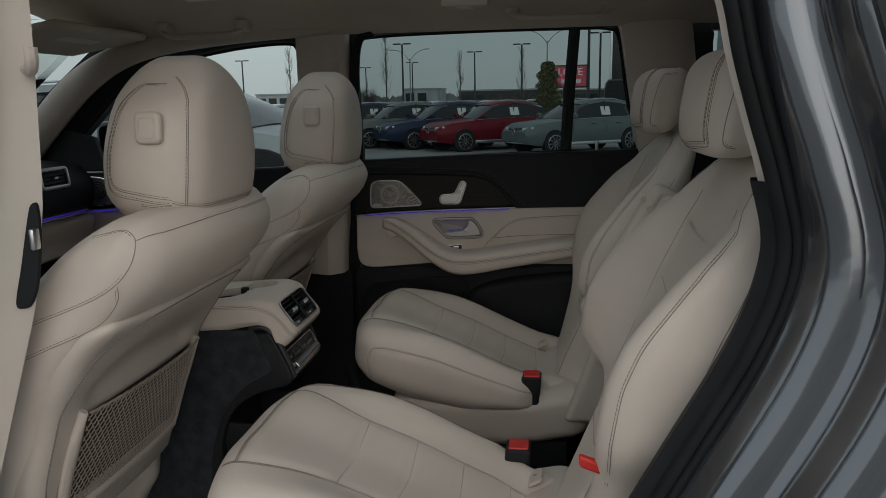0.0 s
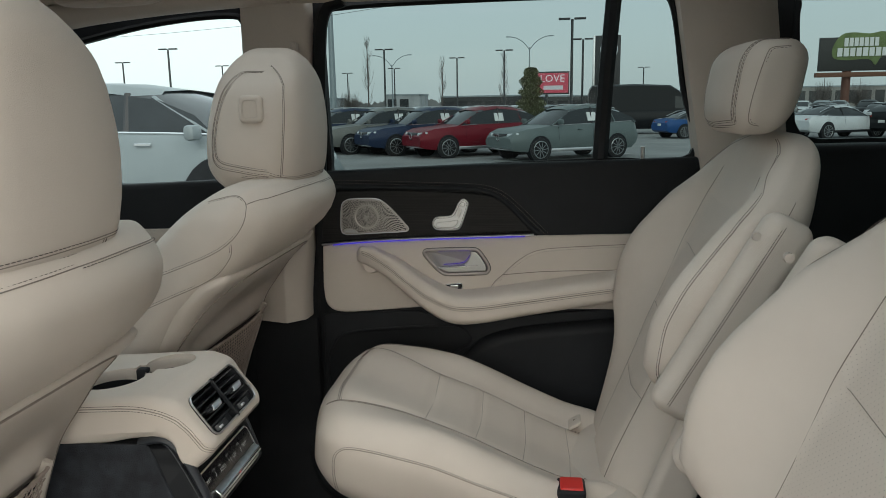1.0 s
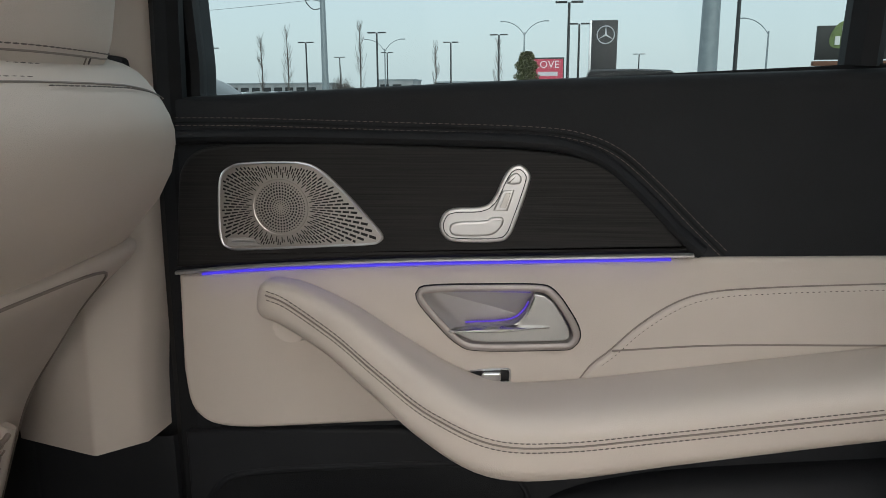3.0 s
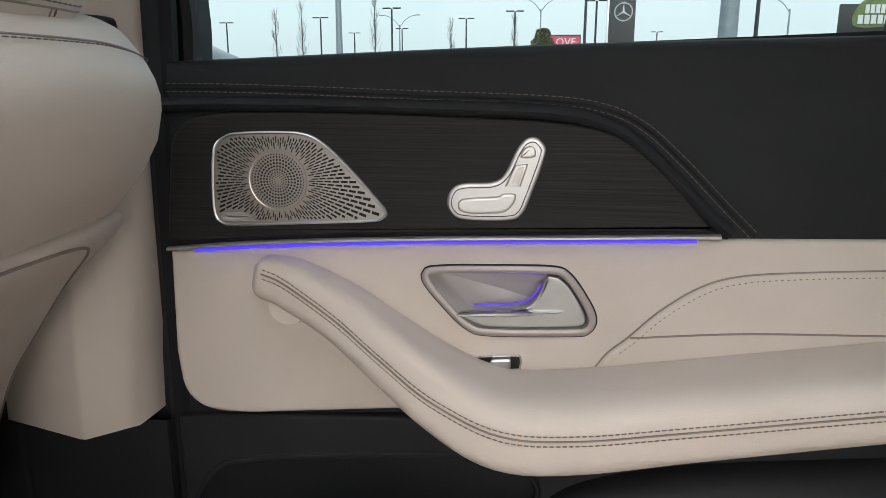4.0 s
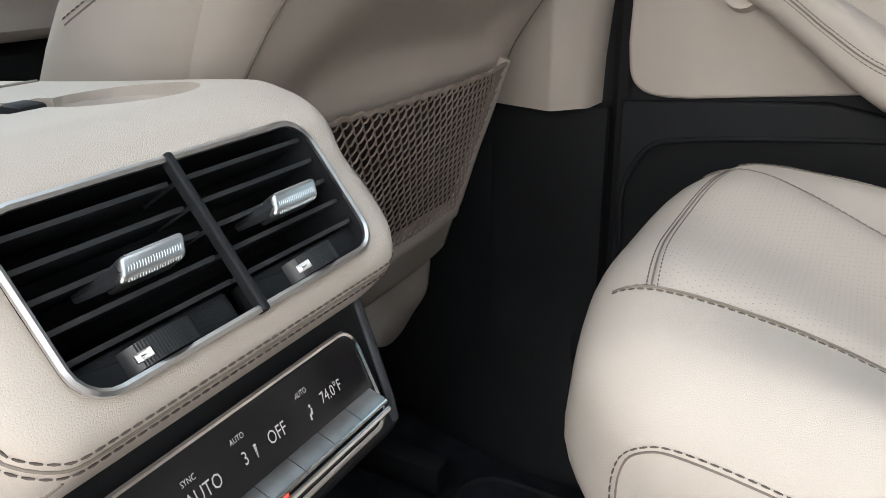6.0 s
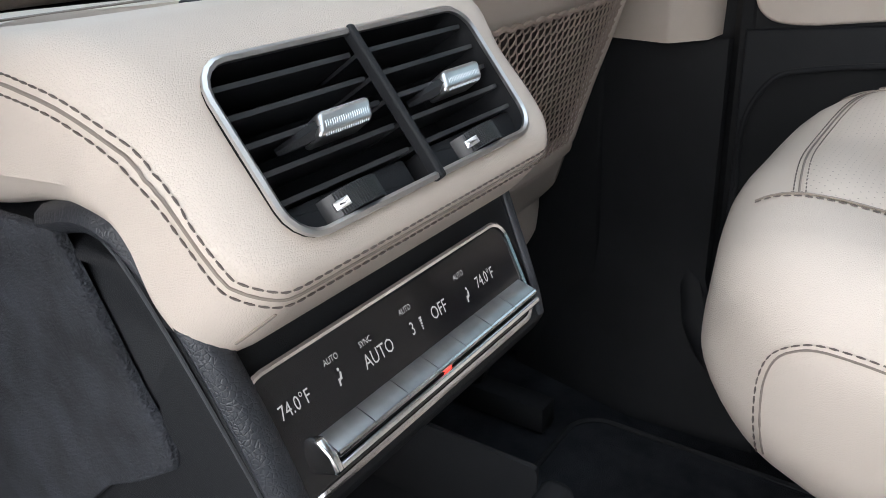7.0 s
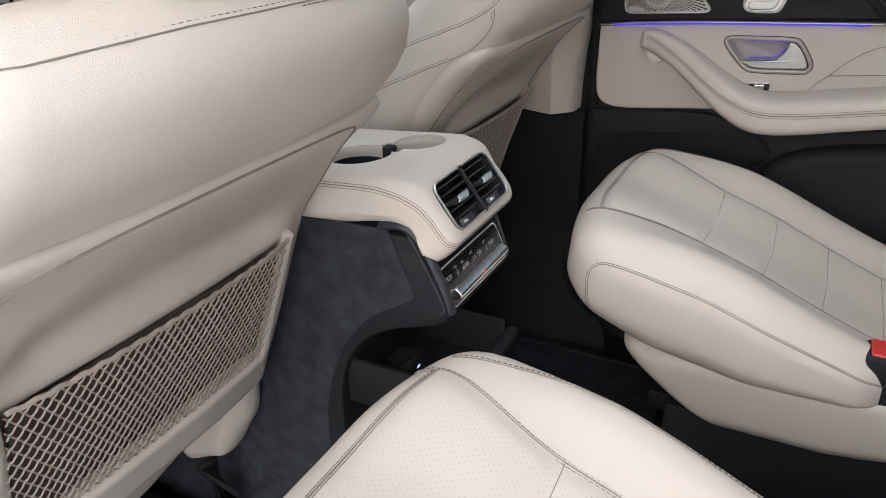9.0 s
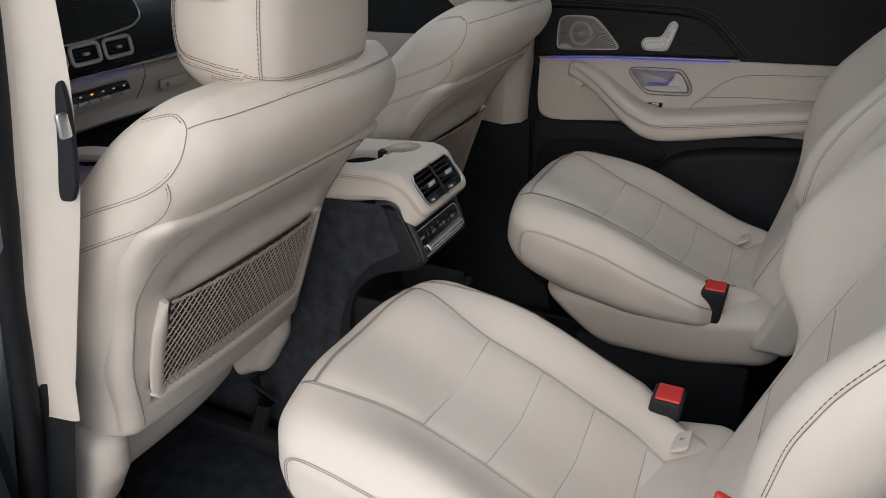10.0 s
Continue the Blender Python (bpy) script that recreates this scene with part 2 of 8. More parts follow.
def tube(name, pts, radii, mat, sides=6, closed=False, up=(0, 0, 1)):
    return mesh_of(name, *tube_data(pts, radii, sides, closed, up), mat)


def stitches(pts, length=0.0038, gap=0.0016, r=0.00045, lift=(0, 0, 0)):
    """Short threads along a line."""
    P = np.array(pts, float)
    seg = np.linalg.norm(np.diff(P, axis=0), axis=1)
    s = np.r_[0, np.cumsum(seg)]
    at = lambda d: np.array([np.interp(d, s, P[:, k]) for k in range(3)]) + np.array(lift)
    datas, d = [], 0.001
    while d + length < s[-1]:
        datas.append(tube_data([at(d), at(d + length / 2), at(d + length)], [(r * 0.6, r * 0.6), (r, r), (r * 0.6, r * 0.6)], 4))
        d += length + gap
    return join_data(*datas) if datas else ([], [])


def seam(parent, pil, lines, r=0.0007, stitch=True, lift=-0.0001, both=False):
    """Sewn seams on a pillow: a fold and threads beside it."""
    for ln in lines:
        part("seam", mesh_of("seam", *tube_data(pil.line(ln, lift), r, 5), SEAM), parent)
        if stitch:
            for aside in (0.0034, -0.0034) if both else (0.0034,):
                sew(parent, pil.line(ln, 0.0005, aside=aside), 0.0044, 0.0016, 0.00062)


def sew(parent, pts, *sizes):
    """A row of threads under a part."""
    return tagged(part("stitching", mesh_of("stitching", *stitches(pts, *sizes), THREAD), parent), kind="stuff")


def grow(pts, d):
    """A closed 2D outline moved outwards by d (inwards: minus)."""
    P = np.array(pts, float)
    area = 0.5 * np.sum(P[:, 0] * np.roll(P[:, 1], -1) - np.roll(P[:, 0], -1) * P[:, 1])
    t = np.roll(P, -1, 0) - np.roll(P, 1, 0)
    t /= np.linalg.norm(t, axis=1)[:, None] + 1e-12
    nrm = np.stack([t[:, 1], -t[:, 0]], 1) * (1 if area > 0 else -1)
    return P + nrm * d


def plate_data(outline, place, depth, bevel=0.003, steps=3, back=True, fan=False):
    """A plate with a rounded front edge. outline: closed 2D line; place(u, v, w): the world point, w towards the viewer."""
    n, verts, faces = len(outline), [], []
    rings = [(0.0, 0.0), (0.0, depth - bevel)]
    for k in range(1, steps + 1):
        th = math.pi / 2 * k / steps
        rings.append((-bevel * (1 - math.cos(th)), depth - bevel + bevel * math.sin(th)))
    rings.append((-bevel - 0.0012, depth))
    for g, w in rings:
        verts += [place(u, v, w) for u, v in (grow(outline, g) if g else outline)]
    for a in range(len(rings) - 1):
        for i in range(n):
            j = (i + 1) % n
            faces.append((a * n + i, a * n + j, (a + 1) * n + j, (a + 1) * n + i))
    last = (len(rings) - 1) * n
    if fan:
        mid_ = np.mean(np.array(outline, float), axis=0)
        verts.append(place(mid_[0], mid_[1], depth))
        faces += [(last + i, last + (i + 1) % n, len(verts) - 1) for i in range(n)]
    else:
        faces.append(tuple(last + i for i in range(n)))
    if back:
        faces.append(tuple(reversed(range(n))))
    return verts, faces


def round_rect(w, h, r, per=5):
    out = []
    for cx, cy, a0 in ((w - r, h - r, 0), (-w + r, h - r, 90), (-w + r, -h + r, 180), (w - r, -h + r, 270)):
        for k in range(per + 1):
            a = radians(a0 + 90 * k / per)
            out.append((cx + r * math.cos(a), cy + r * math.sin(a)))
    return out


def on_far(y):
    """Places on the inner face of the passenger side: u along the car, v up, w towards the cabin."""
    return lambda u, v, w: (u, y - w, v)


def plate(name, outline, place, depth, mat, bevel=0.003, steps=3, fan=False):
    return mesh_of(name, *plate_data(outline, place, depth, bevel, steps, True, fan), mat, True, 35)


def box_data(lo, hi):
    (a, b, c), (d, e, f) = lo, hi
    v = [(a, b, c), (d, b, c), (d, e, c), (a, e, c), (a, b, f), (d, b, f), (d, e, f), (a, e, f)]
    return v, [(0, 3, 2, 1), (4, 5, 6, 7), (0, 1, 5, 4), (1, 2, 6, 5), (2, 3, 7, 6), (3, 0, 4, 7)]


def bevel_box(name, lo, hi, mat, r=0.004, seg=2):
    me = mesh_of(name, *box_data(lo, hi), mat)
    bm = bmesh.new()
    bm.from_mesh(me)
    bmesh.ops.bevel(bm, geom=bm.edges[:], offset=r, segments=seg, affect="EDGES", profile=0.5)
    bm.to_mesh(me)
    bm.free()
    for p in me.polygons:
        p.use_smooth = True
    me.set_sharp_from_angle(angle=radians(40))
    return me


def strip_sheet(rows, closed=False):
    """A sheet through rows of points of equal count."""
    n = len(rows[0])
    verts = [p for r in rows for p in r]
    faces = []
    for a in range(len(rows) - 1):
        for i in range(n if closed else n - 1):
            j = (i + 1) % n
            faces.append((a * n + i, a * n + j, (a + 1) * n + j, (a + 1) * n + i))
    return verts, faces


def table(*pairs):
    """A smooth function through (in, out) pairs."""
    X = [p[0] for p in pairs]
    Y = [p[1] for p in pairs]
    xs = np.linspace(X[0], X[-1], 160)
    ys = np.interp(xs, X, Y)
    k = np.hanning(15)
    k /= k.sum()
    pad = np.r_[2 * ys[0] - ys[7:0:-1], ys, 2 * ys[-1] - ys[-2:-9:-1]]
    ys = np.convolve(pad, k, "valid")
    return lambda x: float(np.interp(x, xs, ys))


def cut(me, *cutters):
    """The mesh less the cutters, as a mesh of its own."""
    ob = new("work", me)
    tools = []
    for c in cutters:
        t = new("tool", c)
        tools.append(t)
        md = ob.modifiers.new("cut", "BOOLEAN")
        md.operation, md.object, md.solver = "DIFFERENCE", t, "EXACT"
    bpy.context.view_layer.update()
    done = bpy.data.meshes.new_from_object(ob.evaluated_get(bpy.context.evaluated_depsgraph_get()))
    for o in (ob, *tools):
        bpy.data.objects.remove(o)
    for p in done.polygons:
        p.use_smooth = True
    done.set_sharp_from_angle(angle=radians(35))
    return done


def bell(t):
    return math.exp(-t * t)


def ease(a, b, t):
    s = min(1, max(0, (t - a) / (b - a)))
    return s * s * (3 - 2 * s)

# ---- ground and sky side ----
ASPHALT = varied("weathered_asphalt", (0.26, 0.26, 0.256), 0.2, 0.9, 0.35, 60, 0.5, 0.01)
ground = single("ground", mesh_of("ground", [(-900, -300, 0), (900, -300, 0), (900, 1800, 0), (-900, 1800, 0)], [(0, 1, 2, 3)], ASPHALT), "pale grey weathered asphalt of a car park", "ground", kind="structure")

# ---- shell of the car: floor, roof, passenger side ----
FLOOR = 0.60
floor = single("floor", bevel_box("floor", (-1.6, -0.78, FLOOR - 0.06), (1.9, 0.78, FLOOR), CARPET, 0.01), "black carpeted car floor", "floor", kind="structure")



def roof_z(x, y):
    edge = abs(y + 0.01) / 0.71
    return 1.985 - 0.085 * edge**4 - 0.10 * ease(-0.9, -1.5, x) - 0.10 * ease(1.2, 2.2, x)


# the headliner, open under the panoramic glass roof
xs = [-0.93, -0.85, -0.78, -0.70, -0.60, -0.50] + list(np.linspace(-0.42, 0.80, 14)) + [0.95, 1.1, 1.3, 1.5, 1.7, 1.9, 2.1, 2.25]
ys = [-0.72, -0.68, -0.62, -0.56, -0.50, -0.44, -0.42, -0.3, -0.15, 0.0, 0.15, 0.3, 0.42, 0.44, 0.50, 0.56, 0.62, 0.68, 0.70]
v = [(x, y, roof_z(x, y) + h) for h in (0.0, 0.045) for x in xs for y in ys]
nx, ny = len(xs), len(ys)
hole = {(i, j) for i in range(nx - 1) for j in range(ny - 1) if -0.43 < xs[i] and xs[i + 1] < 0.81 and -0.425 < ys[j] and ys[j + 1] < 0.425}
f = []
for h in (0, nx * ny):
    f += [(h + i * ny + j, h + i * ny + j + 1, h + (i + 1) * ny + j + 1, h + (i + 1) * ny + j) for i in range(nx - 1) for j in range(ny - 1) if (i, j) not in hole]
for i, j in hole:
    for (di, dj), (p, q) in (((-1, 0), ((i, j), (i, j + 1))), ((1, 0), ((i + 1, j), (i + 1, j + 1))), ((0, -1), ((i, j), (i + 1, j))), ((0, 1), ((i, j + 1), (i + 1, j + 1)))):
        if (i + di, j + dj) not in hole:
            a_, b_ = p[0] * ny + p[1], q[0] * ny + q[1]
            f.append((a_, b_, b_ + nx * ny, a_ + nx * ny))
ceiling = single("ceiling", mesh_of("ceiling", v, f, HEADLINER), "beige cloth headliner of the car round a glass roof", "ceiling", kind="structure")
skylight = single("window_4", mesh_of("window_4", [(-0.50, -0.48, 2.036), (0.88, -0.48, 2.036), (0.88, 0.48, 2.036), (-0.50, 0.48, 2.036)], [(0, 1, 2, 3)], GLASS_ROOF), "panoramic glass roof panel of the car", "window", kind="structure")

# passenger side wall round the openings
front_win = smooth_curve([(-1.02, 1.56), (-0.93, 1.66), (-0.78, 1.79), (-0.61, 1.84), (-0.43, 1.872), (-0.27, 1.883), (-0.226, 1.862), (-0.214, 1.77), (-0.225, 1.50), (-0.60, 1.485), (-1.0, 1.47)], 5, True)
rear_win = smooth_curve([(-0.034, 1.514), (-0.038, 1.56), (-0.044, 1.70), (-0.044, 1.86), (-0.01, 1.893), (0.30, 1.902), (0.60, 1.902), (0.715, 1.898), (0.748, 1.868), (0.775, 1.70), (0.80, 1.55), (0.60, 1.540), (0.30, 1.528), (0.02, 1.516)], 5, True)


def wall_with_holes(name, lo, hi, holes, y0, y1, mat, outer=None):
    """A wall in the x-z plane between y0 and y1, with openings that go through it."""
    bm = bmesh.new()
    loops = [outer or [(lo[0], lo[1]), (hi[0], lo[1]), (hi[0], hi[1]), (lo[0], hi[1])]] + [list(map(tuple, h)) for h in holes]
    edges = []
    for lp in loops:
        vs = [bm.verts.new((u, y0, w)) for u, w in lp]
        edges += [bm.edges.new((vs[i], vs[(i + 1) % len(vs)])) for i in range(len(vs))]
    bmesh.ops.triangle_fill(bm, use_beauty=True, use_dissolve=False, edges=edges)
    geo = bmesh.ops.extrude_face_region(bm, geom=bm.faces[:])
    bmesh.ops.translate(bm, vec=(0, y1 - y0, 0), verts=[g for g in geo["geom"] if isinstance(g, bmesh.types.BMVert)])
    bmesh.ops.recalc_face_normals(bm, faces=bm.faces)
    me = bpy.data.meshes.new(name)
    bm.to_mesh(me)
    bm.free()
    me.materials.append(mat)
    return me


wall_far = single("wall_passenger_side", wall_with_holes("wall_passenger_side", (-1.12, 0.55), (1.0, 1.93), [grow(front_win, 0.004), grow(rear_win, 0.004)], 0.742, 0.80, BLACK, [(-1.40, 0.55), (1.0, 0.55), (1.0, 1.93), (-0.84, 1.93), (-0.94, 1.868), (-1.10, 1.745), (-1.25, 1.615), (-1.40, 1.48)]), "black inner side wall of the car with window openings", "car side", kind="structure")

pane = thing("window_1", (0.37, 0.775, 1.53), "tinted rear door window of the car", "window", kind="structure")
part("pane", mesh_of("pane", [(-0.1, 0.775, 1.45), (0.9, 0.775, 1.45), (0.9, 0.775, 1.95), (-0.1, 0.775, 1.95)], [(0, 1, 2, 3)], GLASS_TINT), pane)
pane2 = thing("window_2", (-0.6, 0.775, 1.47), "clear front door window of the car", "window", kind="structure")
part("pane", mesh_of("pane", [(-1.15, 0.775, 1.4), (-0.16, 0.775, 1.4), (-0.16, 0.775, 1.93), (-1.15, 0.775, 1.93)], [(0, 1, 2, 3)], GLASS_DOOR), pane2)

# ---- passenger rear door ----
DY = 0.735
door = thing("rear_door_panel", (0.35, DY, 0.70), "black and beige leather car door panel with armrest", "door panel")
far = on_far(DY)
belt = smooth_curve([(-0.062, 1.520), (0.30, 1.535), (0.62, 1.543), (1.0, 1.555)], 5)
outline = [(-0.062, 0.62)] + [(x, z) for x, z in belt] + [(1.0, 0.62)]
# handle bowl: its opening goes through the panels
bowl_in = [tuple(p) for p in smooth_curve([(0.196, 1.329), (0.206, 1.334), (0.25, 1.336), (0.305, 1.337), (0.319, 1.332), (0.333, 1.313), (0.341, 1.297), (0.338, 1.288), (0.326, 1.2855), (0.254, 1.2825), (0.234, 1.287), (0.214, 1.306)], 5, True)]
bowl_cut = lambda: mesh_of("cutter", *plate_data(grow(bowl_in, 0.001), on_far(0.734), 0.06, 0.0001, 1), BLACK)
part("door_body", cut(plate("door_body", outline, far, 0.030, BLACK_LEATHER, 0.012), bowl_cut()), door, "black leather upper door panel")
# open-pore wood inlay
strip_xz = smooth_curve([(-0.052, 1.349), (0.036, 1.3575), (0.177, 1.3655), (0.326, 1.371), (0.448, 1.3755)], 6)
inlay = smooth_curve([(-0.055, 1.353), (-0.047, 1.429), (-0.042, 1.452), (-0.029, 1.467), (-0.007, 1.474), (0.04, 1.4765), (0.127, 1.4765), (0.274, 1.472), (0.332, 1.466), (0.36, 1.458), (0.39, 1.437), (0.42, 1.406), (0.444, 1.379)], 6)
inlay += [np.array((x, z + 0.0025)) for x, z in strip_xz[-2:1:-2]]
part("wood_inlay", plate("wood_inlay", inlay, on_far(DY - 0.028), 0.008, WOOD, 0.003), door, "dark open-pore wood inlay")
# padded roll round the inlay, then a seam between two rows of stitches
roll = smooth_curve([(-0.060, 1.482), (0.026, 1.4835), (0.177, 1.4815), (0.298, 1.478), (0.340, 1.471), (0.370, 1.457), (0.402, 1.429), (0.437, 1.394), (0.458, 1.376)], 8)
part("lip", tube("lip", [(x, DY - 0.0295, z) for x, z in roll], (0.0075, 0.0085), BLACK_LEATHER, 10, up=(0, 1, 0)), door)
mid_seam = smooth_curve([(-0.060, 1.4975), (0.026, 1.497), (0.177, 1.4925), (0.298, 1.4885), (0.346, 1.482), (0.380, 1.467), (0.415, 1.437), (0.450, 1.402), (0.480, 1.373)], 8)
part("seam", tube("seam", [(x, DY - 0.0300, z) for x, z in mid_seam], (0.0016, 0.0012), RUBBER, 6, up=(0, 1, 0)), door)
ms = np.array(mid_seam)
tn = np.gradient(ms, axis=0)
tn /= np.linalg.norm(tn, axis=1)[:, None]
for off in (-0.0036, 0.0036):
    sew(door, [(x - off * t[1], DY - 0.0306, z + off * t[0]) for (x, z), t in zip(ms, tn)], 0.0042, 0.0018, 0.00055)
# beige middle panel
mid_o = [(x, z - 0.004) for x, z in strip_xz[::3]] + [(0.72, 1.378), (0.72, 1.205), (0.30, 1.21), (0.17, 1.197)] + [tuple(p) for p in smooth_curve([(0.02, 1.183), (-0.012, 1.183), (-0.035, 1.189), (-0.050, 1.207), (-0.055, 1.245)], 5)]
part("middle_panel", cut(plate("middle_panel", mid_o, on_far(DY - 0.028), 0.010, LEATHER_SIDE, 0.004), bowl_cut()), door, "beige leather middle panel")
# light strip: metal with a violet line under it
strip = [(x, DY - 0.042, z) for x, z in strip_xz]
part("metal_strip", tube("metal_strip", strip, (0.0045, 0.0021), SATIN, 8), door)
part("light_strip", tube("light_strip", [(x, y - 0.0005, z - 0.0036) for x, y, z in strip[2:-1]], (0.0030, 0.0015), AMBIENT, 6), door, "violet ambient light line")
# armrest: a straight grip that runs into the padded rest
arm_c = [(0.048, 1.3275, 0.019, 0.0195), (0.072, 1.322, 0.022, 0.022), (0.118, 1.299, 0.027, 0.0245), (0.161, 1.269, 0.034, 0.027), (0.214, 1.234, 0.045, 0.031), (0.268, 1.2125, 0.053, 0.035), (0.33, 1.2155, 0.055, 0.035), (0.422, 1.231, 0.054, 0.033), (0.58, 1.257, 0.052, 0.031), (0.72, 1.277, 0.050, 0.031)]
arm_s = smooth_curve(arm_c, 6)
arm_p = [(x, DY - 0.036 - d * 0.72, z) for x, z, d, h in arm_s]
arm_r = [(d, h) for x, z, d, h in arm_s]
arm_dir = np.array(arm_p[0]) - np.array(arm_p[2])
arm_dir /= np.linalg.norm(arm_dir)
arm_p = [tuple(np.array(arm_p[0]) + arm_dir * q) for q in (0.013, 0.011, 0.0075, 0.0035)] + arm_p
arm_r = [(arm_r[0][0] * q, arm_r[0][1] * q) for q in (0.35, 0.66, 0.87, 0.97)] + arm_r


def super_tube(pts, radii, sides=36, p=0.58):
    P = [np.array(q) for q in pts]
    verts, faces = [], []
    n = len(P)
    for i in range(n):
        t = P[min(n - 1, i + 1)] - P[max(0, i - 1)]
        t /= np.linalg.norm(t)
        yv = np.array((0, -1, 0))
        up = np.cross(yv, t)
        if up[2] < 0:
            up = -up
        for k in range(sides):
            th = 2 * math.pi * k / sides
            c, s = math.cos(th), math.sin(th)
            verts.append(P[i] + yv * radii[i][0] * math.copysign(abs(c) ** p, c) + up * radii[i][1] * math.copysign(abs(s) ** p, s))
    for i in range(n - 1):
        for k in range(sides):
            faces.append((i * sides + k, i * sides + (k + 1) % sides, (i + 1) * sides + (k + 1) % sides, (i + 1) * sides + k))
    faces += [tuple(range(sides)), tuple((n - 1) * sides + k for k in reversed(range(sides)))]
    return verts, faces


armrest = part("armrest", mesh_of("armrest", *super_tube(arm_p, arm_r), LEATHER, True, 50), door, "padded beige leather armrest")
a_lift = table((0.04, 0.45), (0.07, 0.25), (0.10, 0.05), (0.14, -0.05), (0.188, 0.0), (0.23, 0.18), (0.268, 0.25), (0.33, 0.2), (0.42, 0.15), (0.58, 0.1), (0.73, 0.1))


def arm_at(x, z, d, h, more):
    """A place on the rounded face of the armrest, raised by a share of its half height."""
    f = a_lift(x) + more / h
    return (x, DY - 0.036 - d * (0.72 + (1 - min(0.98, abs(f)) ** (2 / 0.58)) ** 0.29) - 0.0006, z + h * f)


part("seam", tube("seam", [arm_at(*q, 0.0) for q in arm_s], 0.0009, SEAM, 5), armrest)
sew(armrest, [arm_at(*q, 0.0042) for q in arm_s], 0.0040, 0.0012, 0.0006)
sew(armrest, [arm_at(*q, -0.0042) for q in arm_s], 0.0040, 0.0012, 0.0006)
part("post", tube("post", [(0.070, DY - 0.03, 1.296), (0.070, DY - 0.062, 1.304)], (0.019, 0.017), LEATHER, 14), armrest)
# raised pad behind the handle with a sewn edge
pad_edge = [tuple(p) for p in smooth_curve([(0.349, 1.250), (0.360, 1.265), (0.377, 1.280), (0.402, 1.305), (0.434, 1.328), (0.466, 1.3395), (0.517, 1.345), (0.592, 1.3495), (0.72, 1.356)], 6)]
part("pad", plate("pad", pad_edge + [(0.72, 1.20), (0.349, 1.20)], on_far(DY - 0.037), 0.005, LEATHER_SIDE, 0.004), door)
part("seam", tube("seam", [(x, DY - 0.0385, z) for x, z in pad_edge], 0.0010, SEAM, 5), door)
sew(door, [(x + 0.004, DY - 0.0422, z - 0.0045) for x, z in pad_edge[8:]], 0.0020, 0.0030, 0.0005)
part("seam", tube("seam", smooth_curve([(0.378, DY - 0.042, 1.2805), (0.475, DY - 0.042, 1.289), (0.60, DY - 0.042, 1.293), (0.72, DY - 0.042, 1.297)], 6), 0.0011, SEAM, 5), door)
# handle bowl
BOWL = varied("warm_grey_bowl", (0.47, 0.44, 0.42), 0.05, 0.4, 20, 500, 0.05)
LEVER = varied("grey_satin_lever", (0.44, 0.43, 0.41), 0.06, 0.36, 20, 600, 0.05, 0.0001, 0.6)
rows = [[(u, y, w) for u, w in grow(bowl_in, g)] for y, g in ((DY - 0.040, 0.0), (DY - 0.030, -0.0012), (DY - 0.018, -0.003), (DY - 0.012, -0.006))]
bv, bf = strip_sheet(rows, True)
nb_ = len(bowl_in)
bv.append((0.268, DY - 0.006, 1.310))
bf += [(3 * nb_ + i, 3 * nb_ + (i + 1) % nb_, len(bv) - 1) for i in range(nb_)]
handle = part("handle_bowl", mesh_of("handle_bowl", bv, bf, BOWL, True, 60), door, "recessed warm grey door handle bowl")
part("bezel", tube("bezel", [(u, DY - 0.0395, w) for u, w in grow(bowl_in, 0.0030)], (0.0036, 0.0024), varied("taupe_satin_bezel", (0.36, 0.32, 0.30), 0.05, 0.42, 20, 500, 0.05, 0.0001, 0.4), 8, True, up=(0, 1, 0)), handle, "satin taupe bezel")
part("bezel_gap", tube("bezel_gap", [(u, DY - 0.0382, w) for u, w in grow(bowl_in, 0.0070)], 0.0008, RUBBER, 5, True, up=(0, 1, 0)), handle)
lev = [tuple(p) for p in smooth_curve([(0.222, 1.2955), (0.240, 1.2980), (0.262, 1.2995), (0.281, 1.3025), (0.291, 1.3090), (0.298, 1.3200), (0.3035, 1.3345)], 5)] + [tuple(p) for p in smooth_curve([(0.313, 1.3330), (0.322, 1.3250), (0.332, 1.3095), (0.3375, 1.2965), (0.335, 1.2900), (0.322, 1.2880), (0.254, 1.2850), (0.238, 1.2885)], 5)]
lever = part("lever", plate("lever", lev, on_far(DY - 0.030), 0.010, LEVER, 0.0008, 2, True), handle, "satin silver door lever")
ridge = smooth_curve([(0.2215, DY - 0.0405, 1.2952), (0.245, DY - 0.0420, 1.2975), (0.270, DY - 0.0425, 1.2990), (0.295, DY - 0.0410, 1.3005), (0.318, DY - 0.0392, 1.3020)], 5)
part("lever_ridge", tube("lever_ridge", ridge, [(0.0035, 0.0010 + 0.0022 * bell((k - 9) / 6)) for k in range(len(ridge))], CHROME, 8), lever, "bright lever edge")
part("bowl_light", tube("bowl_light", [(x, DY - 0.024, z + 0.0022) for x, z in lev[4:26]], 0.0010, BOWL_LIGHT, 6), handle, "violet light behind the lever")
part("bowl_light", tube("bowl_light", [(0.225, DY - 0.033, 1.3335), (0.26, DY - 0.033, 1.3345), (0.300, DY - 0.033, 1.3348)], 0.0008, BOWL_LIGHT, 6), handle, "violet light in the bowl")
